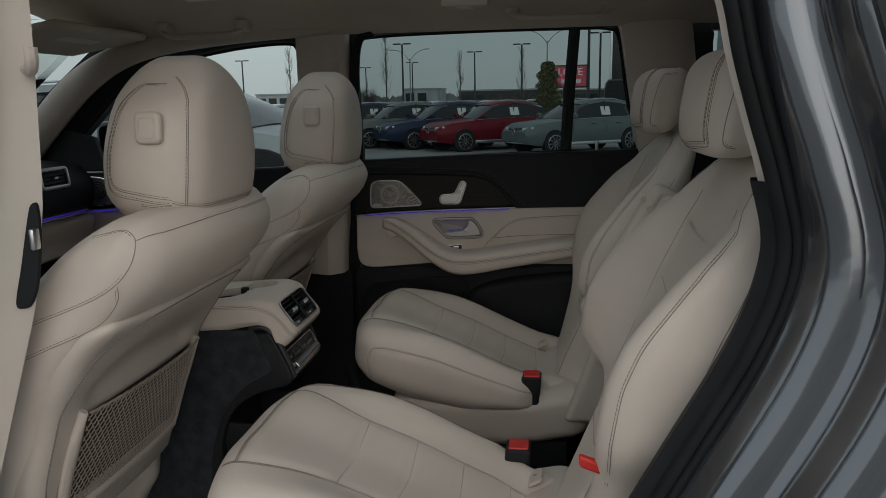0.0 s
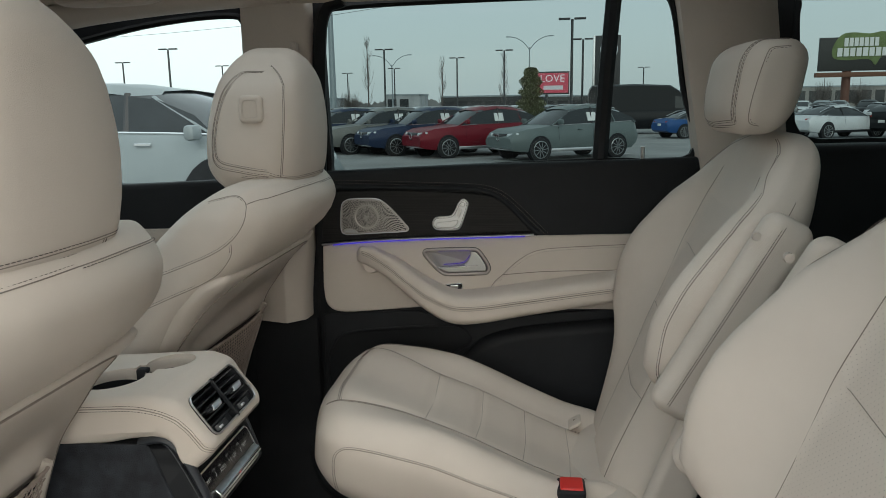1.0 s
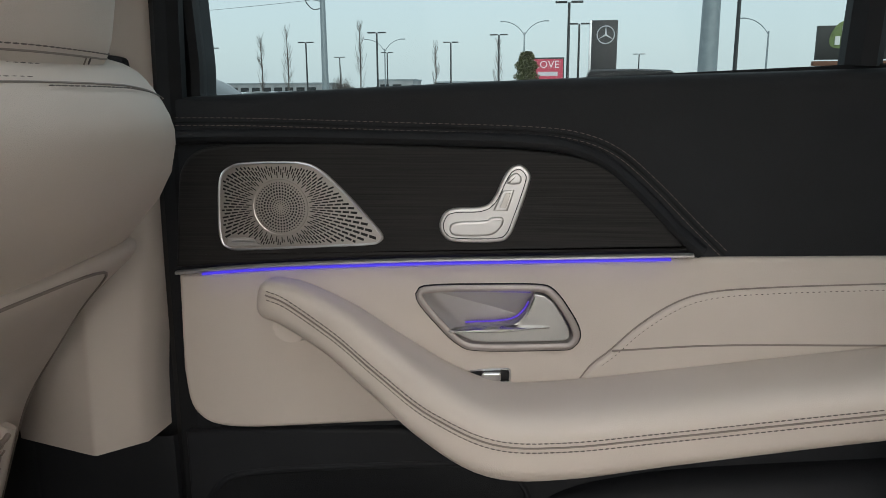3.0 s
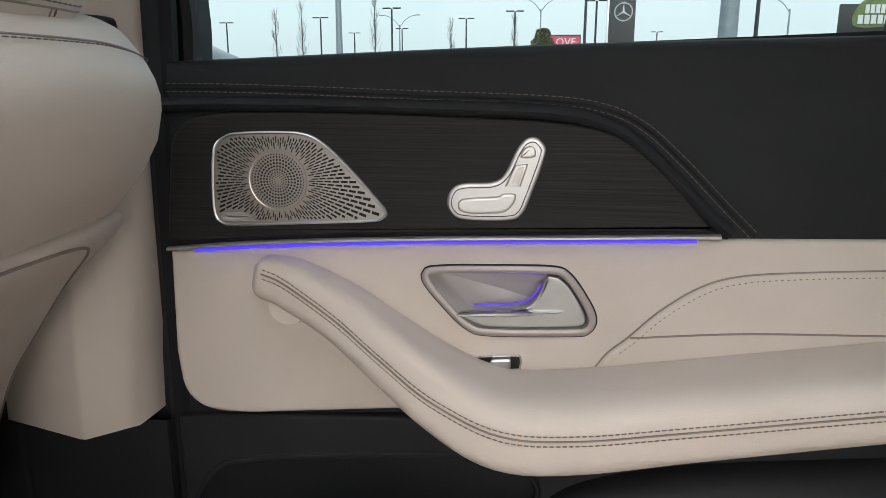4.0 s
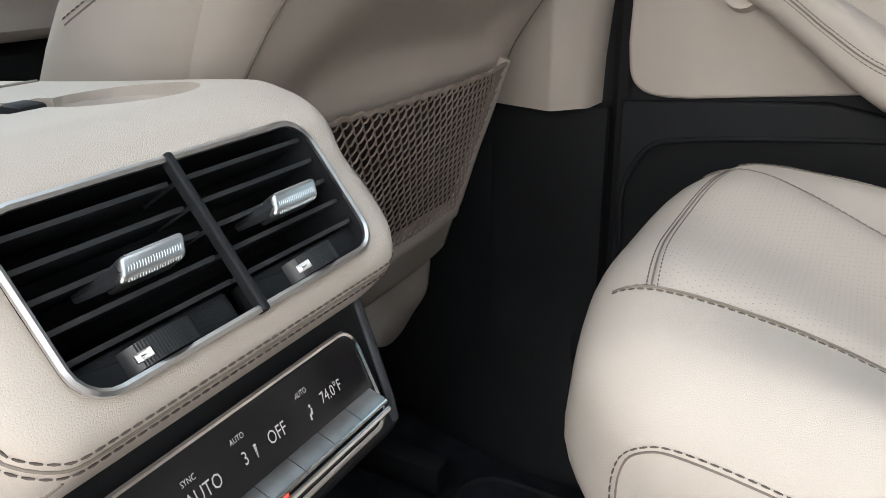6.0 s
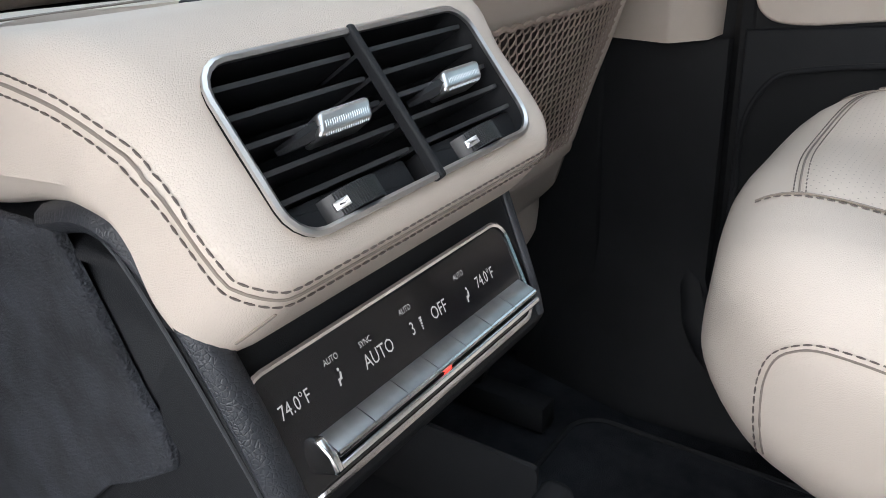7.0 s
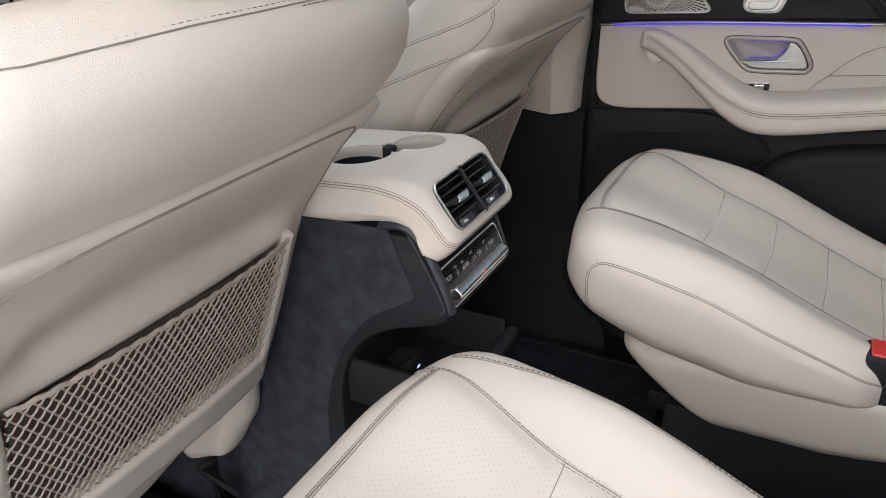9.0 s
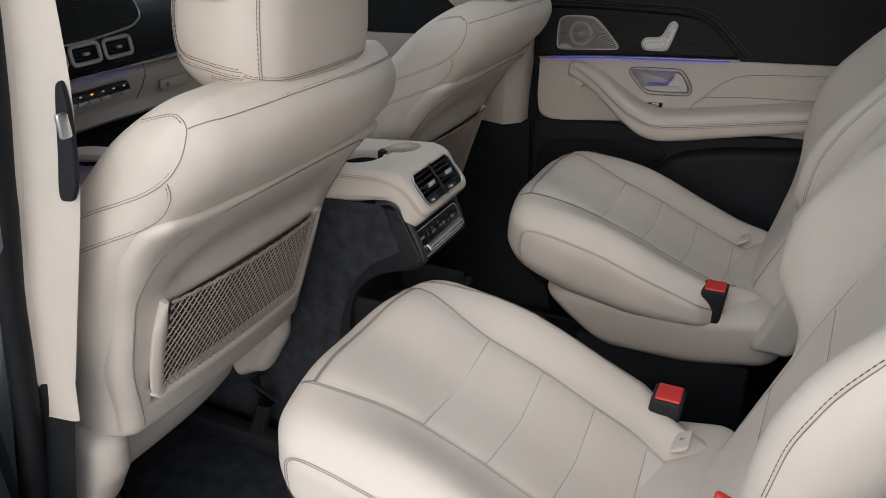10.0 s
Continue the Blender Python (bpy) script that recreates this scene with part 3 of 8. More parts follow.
# window switch in a small recess
wsw = [tuple(p) for p in smooth_curve([(0.2385, 1.2455), (0.2405, 1.2530), (0.246, 1.2550), (0.276, 1.2575), (0.281, 1.2555), (0.281, 1.2475), (0.277, 1.2440), (0.243, 1.2420)], 4, True)]
switch = part("window_switch", plate("window_switch", wsw, on_far(DY - 0.036), 0.0026, BLACK_GLOSS, 0.0008, 2), door, "chrome window switch in a black recess")
part("switch_rim", tube("switch_rim", [(u, DY - 0.0388, w) for u, w in wsw], 0.0010, CHROME, 6, True, up=(0, 1, 0)), switch)
key_ = Pillow((0.0095, 0.0045, 0.0048), 0.0022, lambda p: Vector((0.263 + p[0], DY - 0.0405 + p[1] * 0.8 - 0.25 * p[2], 1.2498 + p[2] + 0.06 * p[0])))
part("switch_key", key_.mesh("switch_key", CHROME, (3, 2, 2)), switch)
part("lock_pin", tube("lock_pin", [(0.689, DY - 0.012, 1.545), (0.689, DY - 0.012, 1.572)], 0.005, METAL, 8), door)
# loudspeaker grille: a metal plate with radial slots round a dotted disc
spk = smooth_curve([(-0.006, 1.415), (-0.002, 1.445), (0.010, 1.456), (0.026, 1.459), (0.055, 1.460), (0.082, 1.459), (0.100, 1.451), (0.122, 1.431), (0.147, 1.403), (0.1575, 1.389), (0.154, 1.382), (0.141, 1.379), (0.08, 1.3755), (0.02, 1.372), (0.002, 1.3735), (-0.006, 1.384)], 6, True)
GRILLE = varied("champagne_grille_metal", (0.47, 0.44, 0.41), 0.05, 0.36, 30, 500, 0.05, 0.0001, 0.9)
HOLE = varied("grille_hole_black", (0.008, 0.008, 0.008), 0.1, 0.8)
speaker = part("speaker_grille", plate("speaker_grille", spk, on_far(DY - 0.034), 0.005, GRILLE, 0.002), door, "perforated metal loudspeaker grille")
part("rim", tube("rim", [(u, DY - 0.0388, w) for u, w in grow(spk, -0.0014)], (0.0013, 0.0012), METAL, 6, True, up=(0, 1, 0)), speaker)
badge_o = [(0.001, 1.3765), (0.003, 1.3845), (0.020, 1.3855), (0.029, 1.3838), (0.036, 1.3775)]
badge = part("badge", plate("badge", badge_o, on_far(DY - 0.0385), 0.0012, SATIN, 0.0004, 1), speaker, "small metal name plate")
part("name_bar", plate("name_bar", [(0.007, 1.3800), (0.007, 1.3822), (0.028, 1.3826), (0.028, 1.3804)], on_far(DY - 0.0395), 0.0006, METAL, 0.0002, 1), badge)


def inside(poly, u, w):
    c = False
    for (a, b), (d, e) in zip(poly, np.roll(poly, -1, 0)):
        if (b > w) != (e > w) and u < (d - a) * (w - b) / (e - b) + a:
            c = not c
    return c


spk_in = grow(spk, -0.0042)
cu, cw = 0.0575, 1.4155
face_y = DY - 0.0392
slots_v, slots_f = [], []
for k in range(104):
    th = 2 * math.pi * k / 104
    ct, st = math.cos(th), math.sin(th)
    r0 = 0.0290 + 0.0026 * (k % 3)
    while r0 < 0.125:
        r1 = r0 + 0.0058 + 0.020 * max(0, r0 - 0.03)
        if not (inside(spk_in, cu + ct * r0, cw + st * r0) and inside(spk_in, cu + ct * r1, cw + st * r1)):
            if r1 - r0 > 0.004 and inside(spk_in, cu + ct * r0, cw + st * r0) and inside(spk_in, cu + ct * (r0 + 0.003), cw + st * (r0 + 0.003)):
                r1 = r0 + 0.003
            else:
                break
        if not (inside(grow(np.array(badge_o), -0.0), cu + ct * r1, cw + st * r1) or inside(np.array(badge_o), cu + ct * r0, cw + st * r0)):
            h0, h1 = 0.0150 * r0, 0.0150 * r1
            o = len(slots_v)
            slots_v += [(cu + ct * r0 - st * h0, face_y, cw + st * r0 + ct * h0), (cu + ct * r1 - st * h1, face_y, cw + st * r1 + ct * h1), (cu + ct * r1 + st * h1, face_y, cw + st * r1 - ct * h1), (cu + ct * r0 + st * h0, face_y, cw + st * r0 - ct * h0)]
            slots_f.append((o, o + 1, o + 2, o + 3))
        r0 = r1 + 0.0014
part("slots", mesh_of("slots", slots_v, slots_f, HOLE, False), speaker)
part("cone_ring", tube("cone_ring", [(cu + 0.0270 * math.cos(a), face_y, cw + 0.0270 * math.sin(a)) for a in np.linspace(0, 2 * math.pi, 40)[:-1]], 0.0007, GRILLE, 5, True, up=(0, 1, 0)), speaker)
dv, df = [], []
for ring, count, size in ((0.0035, 10, 0.00045), (0.0055, 16, 0.0006), (0.0078, 22, 0.00075), (0.0103, 26, 0.00095), (0.0131, 30, 0.00105), (0.0160, 34, 0.00110), (0.0189, 40, 0.00105), (0.0216, 48, 0.0009), (0.0240, 58, 0.0007)):
    for k in range(count):
        th = 2 * math.pi * (k + 0.5 * (count % 4 == 2)) / count
        u, w = cu + ring * math.cos(th), cw + ring * math.sin(th)
        o = len(dv)
        dv += [(u + size * math.cos(q), face_y, w + size * math.sin(q)) for q in np.linspace(0, 2 * math.pi, 7)[:-1]]
        df.append(tuple(range(o, o + 6)))
part("cone_dots", mesh_of("cone_dots", dv, df, HOLE, False), speaker)
# seat switch in the shape of a seat
seat_sw = smooth_curve([(0.212, 1.400), (0.217, 1.412), (0.228, 1.4165), (0.252, 1.418), (0.263, 1.426), (0.273, 1.447), (0.2805, 1.456), (0.290, 1.457), (0.2975, 1.449), (0.2965, 1.438), (0.286, 1.406), (0.279, 1.390), (0.267, 1.384), (0.228, 1.3835), (0.216, 1.389)], 5, True)
swt = part("seat_switch", plate("seat_switch", seat_sw, on_far(DY - 0.034), 0.0050, SATIN, 0.0022), door, "silver seat adjustment switch")
part("switch_groove", tube("switch_groove", [(u, DY - 0.0389, w) for u, w in grow(seat_sw, -0.0042)], 0.0005, RUBBER, 5, True, up=(0, 1, 0)), swt)
part("cushion_key", plate("cushion_key", smooth_curve([(0.2225, 1.3945), (0.2240, 1.4015), (0.2350, 1.4040), (0.2570, 1.4055), (0.2610, 1.4080), (0.2720, 1.4082), (0.2725, 1.4020), (0.2660, 1.3935), (0.2560, 1.3905), (0.2300, 1.3900)], 4, True), on_far(DY - 0.0385), 0.0034, SATIN, 0.0016), swt)
part("back_key", plate("back_key", [(0.2635, 1.4150), (0.2720, 1.4335), (0.2830, 1.4345), (0.2770, 1.4150)], on_far(DY - 0.0385), 0.0030, SATIN, 0.0014), swt)
part("back_key_face", plate("back_key_face", [(0.2695, 1.4175), (0.2750, 1.4315), (0.2800, 1.4318), (0.2755, 1.4175)], on_far(DY - 0.0405), 0.0012, GRILLE, 0.0004), swt)
part("head_key", plate("head_key", smooth_curve([(0.2765, 1.4400), (0.2790, 1.4475), (0.2850, 1.4500), (0.2890, 1.4465), (0.2880, 1.4405)], 4, True), on_far(DY - 0.0385), 0.0028, SATIN, 0.0014), swt)
# lower door: map pocket and sculpted black trim
pocket = [tuple(p) for p in smooth_curve([(-0.055, 0.965), (-0.066, 0.990), (-0.068, 1.054), (-0.055, 1.098), (-0.024, 1.124), (0.033, 1.137), (0.12, 1.146), (0.224, 1.154), (0.272, 1.152), (0.298, 1.130), (0.296, 1.108), (0.262, 1.085), (0.235, 1.02), (0.20, 0.968), (0.08, 0.955)], 6, True)]
shift_x = 0.018
pocket = [(u + shift_x * ease(0.0, -0.06, u), w) for u, w in pocket]
pocket_cut = mesh_of("cutter", *plate_data(pocket, on_far(DY - 0.020), 0.05, 0.0001, 1), BLACK)
part("lower_panel", cut(plate("lower_panel", [(-0.058, 0.64), (-0.058, 1.176), (0.17, 1.190), (0.275, 1.17), (0.72, 1.21), (0.72, 0.64)], on_far(DY - 0.026), 0.014, BLACK, 0.004), pocket_cut), door, "black moulded lower door trim")
part("pocket_rim", tube("pocket_rim", [(u, DY - 0.040, w) for u, w in pocket], (0.0035, 0.0030), BLACK, 8, True, up=(0, 1, 0)), door)
scoop = [tuple(p) for p in smooth_curve([(0.275, 1.070), (0.306, 1.109), (0.338, 1.132), (0.391, 1.149), (0.476, 1.164), (0.72, 1.190)], 6)] + [(0.72, 0.66), (0.24, 0.66), (0.24, 0.98)]
part("lower_scoop", plate("lower_scoop", scoop, on_far(DY - 0.036), 0.034, BLACK, 0.026, 6), door)

# ---- B pillar trim, passenger side ----
pillar = thing("b_pillar_trim", (-0.13, 0.72, 0.7), "beige B-pillar trim with belt guide beside black lower trim", "pillar trim")
rows = []
for z in np.linspace(1.163, 1.93, 14):
    k = ease(1.55, 1.163, z)
    x0, x1 = -0.225 - 0.02 * k, -0.062 - 0.034 * k
    xr, yr = -0.139 + 0.003 * k, 0.684 - 0.024 * k
    rows.append([(x0, 0.75, z), (x0 + 0.004, 0.700 - 0.01 * k, z), (xr - 0.006, yr, z), (xr, yr, z), (x1 - 0.012, 0.702 - 0.014 * k, z), (x1 - 0.004, 0.710 - 0.014 * k, z), (x1, 0.75, z)])
part("upper_trim", mesh_of("upper_trim", *strip_sheet(rows), BEIGE_HARD, True, 50), pillar)
rows = []
for z in np.linspace(0.58, 1.162, 10):
    x0, x1 = -0.30 - 0.10 * ease(0.9, 0.6, z), -0.060 + 0.10 * ease(0.85, 0.6, z)
    rows.append([(x0, 0.76, z), (x0 + 0.01, 0.712, z), (-0.165, 0.702 - 0.04 * ease(0.9, 0.6, z), z), (x1 - 0.02, 0.712 - 0.04 * ease(0.9, 0.6, z), z), (x1, 0.76, z)])
part("lower_trim", mesh_of("lower_trim", *strip_sheet(rows), BLACK, True, 50), pillar, "black lower pillar trim")
part("seal", tube("seal", smooth_curve([(-0.058, 0.715, 0.66), (-0.058, 0.715, 1.35), (-0.046, 0.715, 1.75), (-0.030, 0.715, 1.88), (0.02, 0.70, 1.905)], 8), (0.016, 0.014), RUBBER, 8, up=(0, 1, 0)), pillar, "black rubber door seal")
part("belt_slot", plate("belt_slot", [tuple(p) for p in smooth_curve([(-0.128, 1.536), (-0.130, 1.556), (-0.124, 1.561), (-0.092, 1.559), (-0.085, 1.552), (-0.087, 1.537), (-0.096, 1.534)], 4, True)], on_far(0.698), 0.012, BLACK, 0.003), pillar, "black belt slot")
part("belt_guide", bevel_box("belt_guide", (-0.10, 0.672, 1.775), (-0.085, 0.696, 1.815), BEIGE_HARD, 0.006), pillar)

# ---- window post and frame of the rear door ----
frame_far = thing("window_frame", (0.6, 0.74, 1.55), "black window frame and post of the rear door", "window frame", kind="structure")
part("post", mesh_of("post", *tube_data([(0.597, 0.745, 1.545), (0.606, 0.745, 1.72), (0.620, 0.745, 1.91)], (0.018, 0.02), 8, up=(0, 1, 0)), BLACK), frame_far)
part("frame", tube("frame", [(u, 0.738, w) for u, w in rear_win], (0.008, 0.010), RUBBER, 6, True, up=(0, 1, 0)), frame_far)
part("frame", tube("frame", [(u, 0.738, w) for u, w in front_win], (0.008, 0.010), RUBBER, 6, True, up=(0, 1, 0)), frame_far)

# ---- front seats ----
FY = -0.389


def front_seat():
    s = thing("bucket_seat", (-0.35, FY, FLOOR), "cream leather front car seat with net pocket on its back", "car seat", "front seats")
    fc = table((0.80, -0.40), (0.95, -0.36), (1.10, -0.31), (1.25, -0.255), (1.36, -0.20), (1.45, -0.140), (1.52, -0.080), (1.56, -0.03))
    fs = table((0.80, -0.47), (0.95, -0.45), (1.10, -0.40), (1.22, -0.355), (1.30, -0.30), (1.38, -0.225), (1.45, -0.160), (1.51, -0.095), (1.56, -0.03))
    rc = table((0.80, -0.275), (0.98, -0.222), (1.07, -0.194), (1.13, -0.175), (1.25, -0.128), (1.34, -0.062), (1.39, -0.012), (1.45, 0.062), (1.50, 0.090), (1.56, 0.085))
    rs = table((0.80, -0.285), (0.98, -0.235), (1.07, -0.208), (1.13, -0.192), (1.25, -0.150), (1.34, -0.088), (1.40, -0.020), (1.45, 0.018), (1.50, 0.022), (1.56, 0.01))
    wd = table((0.80, 0.205), (1.0, 0.235), (1.2, 0.262), (1.38, 0.268), (1.46, 0.262), (1.52, 0.252), (1.56, 0.240))
    H = (0.26, 0.365, 0.10)

    def dish(a, z):
        """Depth of the knee hollow in the back."""
        top = 1.366 - 0.055 * (abs(a) / 0.20) ** 2.6
        rim = 0.172 + 0.036 * ease(1.20, 1.26, z)
        return 0.034 * ease(rim, rim - 0.075, abs(a)) * ease(1.215, 1.285, z) * ease(top, top - 0.10, z)

    def recess(a, z):
        """Room for the net pocket in the back."""
        return 0.034 * ease(0.192, 0.178, abs(a)) * ease(1.230, 1.206, z) * ease(1.036, 1.050, z)

    def warp(p):
        a, u, c = p
        z = 1.185 + u if u > -0.1 else 1.085 + 0.5 * (u + 0.1)
        e = min(1.0, abs(a) / H[0])
        k = e**3
        front = fc(z) * (1 - k) + fs(z) * k
        rear = rc(z) * (1 - e**2.4) + rs(z) * e**2.4 + 0.011 * ease(1.43, 1.37, z) * ease(0.78, 0.93, e)
        rear -= 1.5 * dish(a * wd(z) / H[0], z) + 1.3 * recess(a * wd(z) / H[0], z)
        t = (c / H[2] + 1) / 2
        # shoulders fall towards the sides
        z -= 0.012 * e**3 * ease(1.38, 1.56, z)
        return Vector((front + (rear - front) * t + 0.012, FY + a * wd(z) / H[0], z))

    back = Pillow(H, 0.062, warp)
    b = part("backrest", back.mesh("backrest", LEATHER, (12, 26, 8)), s)
    # sewn side panels: a round insert on each shoulder and two joins below it
    grid = [(0.26, u, c) for u in np.linspace(0.02, 0.362, 90) for c in np.linspace(-0.10, 0.10, 60)] + [(a, 0.365, c) for a in np.linspace(0.20, 0.26, 14) for c in np.linspace(-0.10, 0.10, 60)]
    shown = np.array([back.on(q) for q in grid])[:, [0, 2]]
    inner = np.array([3e-4 * (0.26 - q[0]) / 0.06 for q in grid])

    def flank(sd, pts):
        """Points of a side by their x and z."""
        best = [grid[int(np.argmin(np.sum((shown - np.array(q)) ** 2, axis=1) + inner))] for q in pts]
        even = [np.mean(np.array(best[max(0, k - 2):k + 3]), axis=0) for k in range(len(best))]
        return [(sd * q[0], q[1], q[2]) for q in even]

    for sd in (-1, 1):
        ring = flank(sd, smooth_curve([(-0.24, 1.345), (-0.175, 1.374), (-0.12, 1.399), (-0.07, 1.417), (-0.015, 1.439), (0.012, 1.460), (0.030, 1.485), (0.036, 1.508), (0.033, 1.524), (0.020, 1.534), (0.000, 1.536), (-0.020, 1.529), (-0.038, 1.518)], 3))
        seam(b, back, [ring, flank(sd, smooth_curve([(-0.23, 1.305), (-0.19, 1.324), (-0.13, 1.350), (-0.06, 1.381), (-0.02, 1.399), (-0.002, 1.411), (0.006, 1.430), (0.009, 1.446), (0.010, 1.456)], 3))])
        seam(b, back, [flank(sd, [(-0.004, 1.408), (0.006, 1.401), (0.014, 1.397)])], stitch=False)
        start = flank(sd, [(0.034, 1.520)])[0]
        seam(b, back, [[start, (sd * 0.20, 0.347, 0.093), (sd * 0.10, 0.352, 0.091), (0, 0.353, 0.091)]])
    # hard shell of the back, with a dished upper part
    HS = (0.245, 0.2125, 0.03)

    def warp_shell(p):
        a, u, c = p
        z = 1.1875 + u
        e = min(1, abs(a) / HS[0])
        rear = rc(z) * (1 - e**3) + rs(z) * e**3 + 0.016
        wide = 1.0 + 0.06 * ease(1.2, 1.38, z) - 0.09 * ease(1.15, 0.98, z)
        return Vector((rear - dish(a * wide, z) - recess(a * wide, z) + c - HS[2] + 0.012, FY + a * wide, z))

    shell = Pillow(HS, 0.022, warp_shell)
    sh = part("back_shell", shell.mesh("back_shell", BEIGE_HARD, (44, 44, 4)), s, "smooth beige seat back shell")
    rim = [(a, u, 0.03) for a, u in smooth_curve([(-0.218, -0.19), (-0.226, -0.05), (-0.226, 0.09), (-0.205, 0.167), (-0.15, 0.199), (0, 0.207), (0.15, 0.199), (0.205, 0.167), (0.226, 0.09), (0.226, -0.05), (0.218, -0.19)], 6)]
    part("seam", tube("seam", shell.line(rim, 0.0002), 0.0014, SEAM, 6), sh)
    # net pocket: frame and woven cords
    def net_at(a, u):
        z = 1.175 + u
        e = min(1, abs(a) / HS[0])
        return Vector((rc(z) * (1 - e**3) + rs(z) * e**3 + 0.033 + 0.012 * (1 - e * e) * ease(-0.2, 0.03, u), FY + a, z))

    fr = smooth_curve([(-0.188, 0.064), (-0.188, 0.0), (-0.184, -0.085), (-0.177, -0.112), (-0.15, -0.120), (0.15, -0.120), (0.177, -0.112), (0.184, -0.085), (0.188, 0.0), (0.188, 0.064)], 6)
    netp = part("net_frame", tube("net_frame", [net_at(a, u) - Vector((0.006, 0, 0)) for a, u in fr], [(0.013 * min(1, 0.35 + 0.12 * min(k, len(fr) - 1 - k)), 0.009) for k in range(len(fr))], BEIGE_HARD, 10, up=(1, 0, 0.4)), s, "beige moulded net frame")
    # added dark sheet that paints the shade behind the net, over the beige shell
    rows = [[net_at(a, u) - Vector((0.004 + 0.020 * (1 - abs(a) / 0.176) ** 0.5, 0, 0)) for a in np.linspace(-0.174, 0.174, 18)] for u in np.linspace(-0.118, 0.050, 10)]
    part("pocket_shade", mesh_of("pocket_shade", *strip_sheet(rows), POCKET_SHADE), netp, "dark taupe sheet for the shade inside the pocket")
    cords = []
    rows_n = 20
    for j in range(rows_n):
        u0 = -0.112 + 0.165 * j / (rows_n - 1)
        line = []
        for i in range(0, 151):
            a = -0.18 + 0.36 * i / 150
            ph = 2 * math.pi * i / 150 * 30 + (math.pi if j % 2 else 0)
            line.append(net_at(a, u0 + 0.0040 * math.sin(ph)) + Vector((0.0012 * math.cos(ph), 0, 0)))
        cords.append(tube_data(line, (0.0010, 0.0010), 4))
    hem = [net_at(-0.18 + 0.36 * i / 60, 0.058 + 0.0015 * math.sin(i * 1.9)) + Vector((0.001, 0, 0)) for i in range(61)]
    cords.append(tube_data(hem, 0.0026, 6))
    tagged(part("net", mesh_of("net", *join_data(*cords), NET), netp, "taupe woven elastic net"), kind="stuff")
    # cushion: only its sides and rear show
    HC = (0.27, 0.26, 0.10)

    def warp_c(p):
        a, l, c = p
        e = abs(a) / HC[0]
        return Vector((-0.66 + l, FY + a, 0.86 + c + 0.05 * e**3 - 0.16 * (l + 0.26) * 0.5))

    cush = Pillow(HC, 0.07, warp_c)
    part("seat", cush.mesh("seat", LEATHER, (8, 8, 4)), s)
    for sd in (-1, 1):
        lobe = Pillow((0.036, 0.085, 0.095), 0.035, lambda p: Vector((-0.33 + p[1] * (1 - 0.45 * ease(0.02, -0.095, p[2])) + 0.10 * p[2], FY + sd * 0.222 + p[0], 0.890 + p[2] + 0.30 * p[1] * ease(0.09, -0.05, p[2]) - 1.6 * max(0, p[1]) ** 2)))
        part("side_cover", lobe.mesh("side_cover", LEATHER_SIDE, (3, 8, 8)), s)
    for sd in (-1, 1):
        part("rail", bevel_box("rail", (-0.85, FY + sd * 0.19 - 0.02, FLOOR + 0.005), (-0.20, FY + sd * 0.19 + 0.02, FLOOR + 0.05), BLACK, 0.005), s, "black seat rail")
        part("rail_foot", tube("rail_foot", [(-0.34, FY + sd * 0.19, FLOOR + 0.04), (-0.30, FY + sd * 0.19, 0.74), (-0.33, FY + sd * 0.19, 0.80)], 0.02, BLACK, 8), s)
    # headrest
    HH = (0.135, 0.126, 0.074)

    def warp_h(p):
        a, u, c = p
        z = 1.639 + u
        k = u / HH[1]
        e = abs(a) / HH[0]
        narrow = 1.03 - 0.17 * ease(-0.25, 0.8, k) - 0.30 * ease(0.42, 1.02, k) - 0.10 * ease(-0.45, -1.0, k)
        x = -0.006 + c * (1.07 - 0.24 * ease(-0.1, 1.1, k) - 0.10 * ease(-0.3, -1.0, k)) + 0.020 * (1 - e * e) * (1 if c > 0 else 0) * c / HH[2] + 0.010 * k
        return Vector((x, FY + a * narrow, z + (0.030 * (1 - e * e) - 0.016) * max(0, k) ** 2 - 0.012 * (c / HH[2]) * max(0, -k)))

    head = Pillow(HH, 0.052, warp_h)
    h = part("headrest", head.mesh("headrest", LEATHER, (9, 8, 6)), s, "padded leather headrest")
    sides = []
    for sd in (-1, 1):
        sides.append([(sd * 0.136, u, c) for u, c in smooth_curve([(0.108, 0.02), (0.105, -0.03), (0.05, -0.052), (-0.04, -0.058), (-0.072, -0.045), (-0.080, 0.0), (-0.084, 0.05)], 5)])
        sides.append([(sd * 0.12, u, 0.066) for u in np.linspace(-0.084, 0.07, 12)] + [(sd * 0.118, 0.088, 0.052), (sd * 0.116, 0.11, 0.03)])
    sides.append([(-0.12, -0.084, 0.066), (0, -0.084, 0.07), (0.12, -0.084, 0.066)])
    sides.append([(-0.136, -0.080, 0.05), (-0.13, -0.084, 0.06), (-0.12, -0.084, 0.066)])
    sides += [[(q[0], q[1] - 0.009, q[2]) for q in sides[4]], [(sd * 0.136, -0.089, 0.05) if k else (sd * 0.136, -0.089, 0.0) for sd in (-1,) for k in (0, 1)]]
    for sd in (-1, 1):
        sides.append([(sd * 0.136, u, c) for u, c in smooth_curve([(0.108, 0.008), (0.103, -0.022), (0.05, -0.043), (-0.035, -0.049), (-0.063, -0.038), (-0.071, 0.0), (-0.075, 0.05)], 5)])
    sides.append([(0.06, -0.084, 0.07), (0.062, -0.100, 0.07)])
    seam(h, head, sides)
    side = lambda u, v, w: (0.013 + u, FY - 0.1335 - w + 0.10 * max(0, v), 1.668 + v)
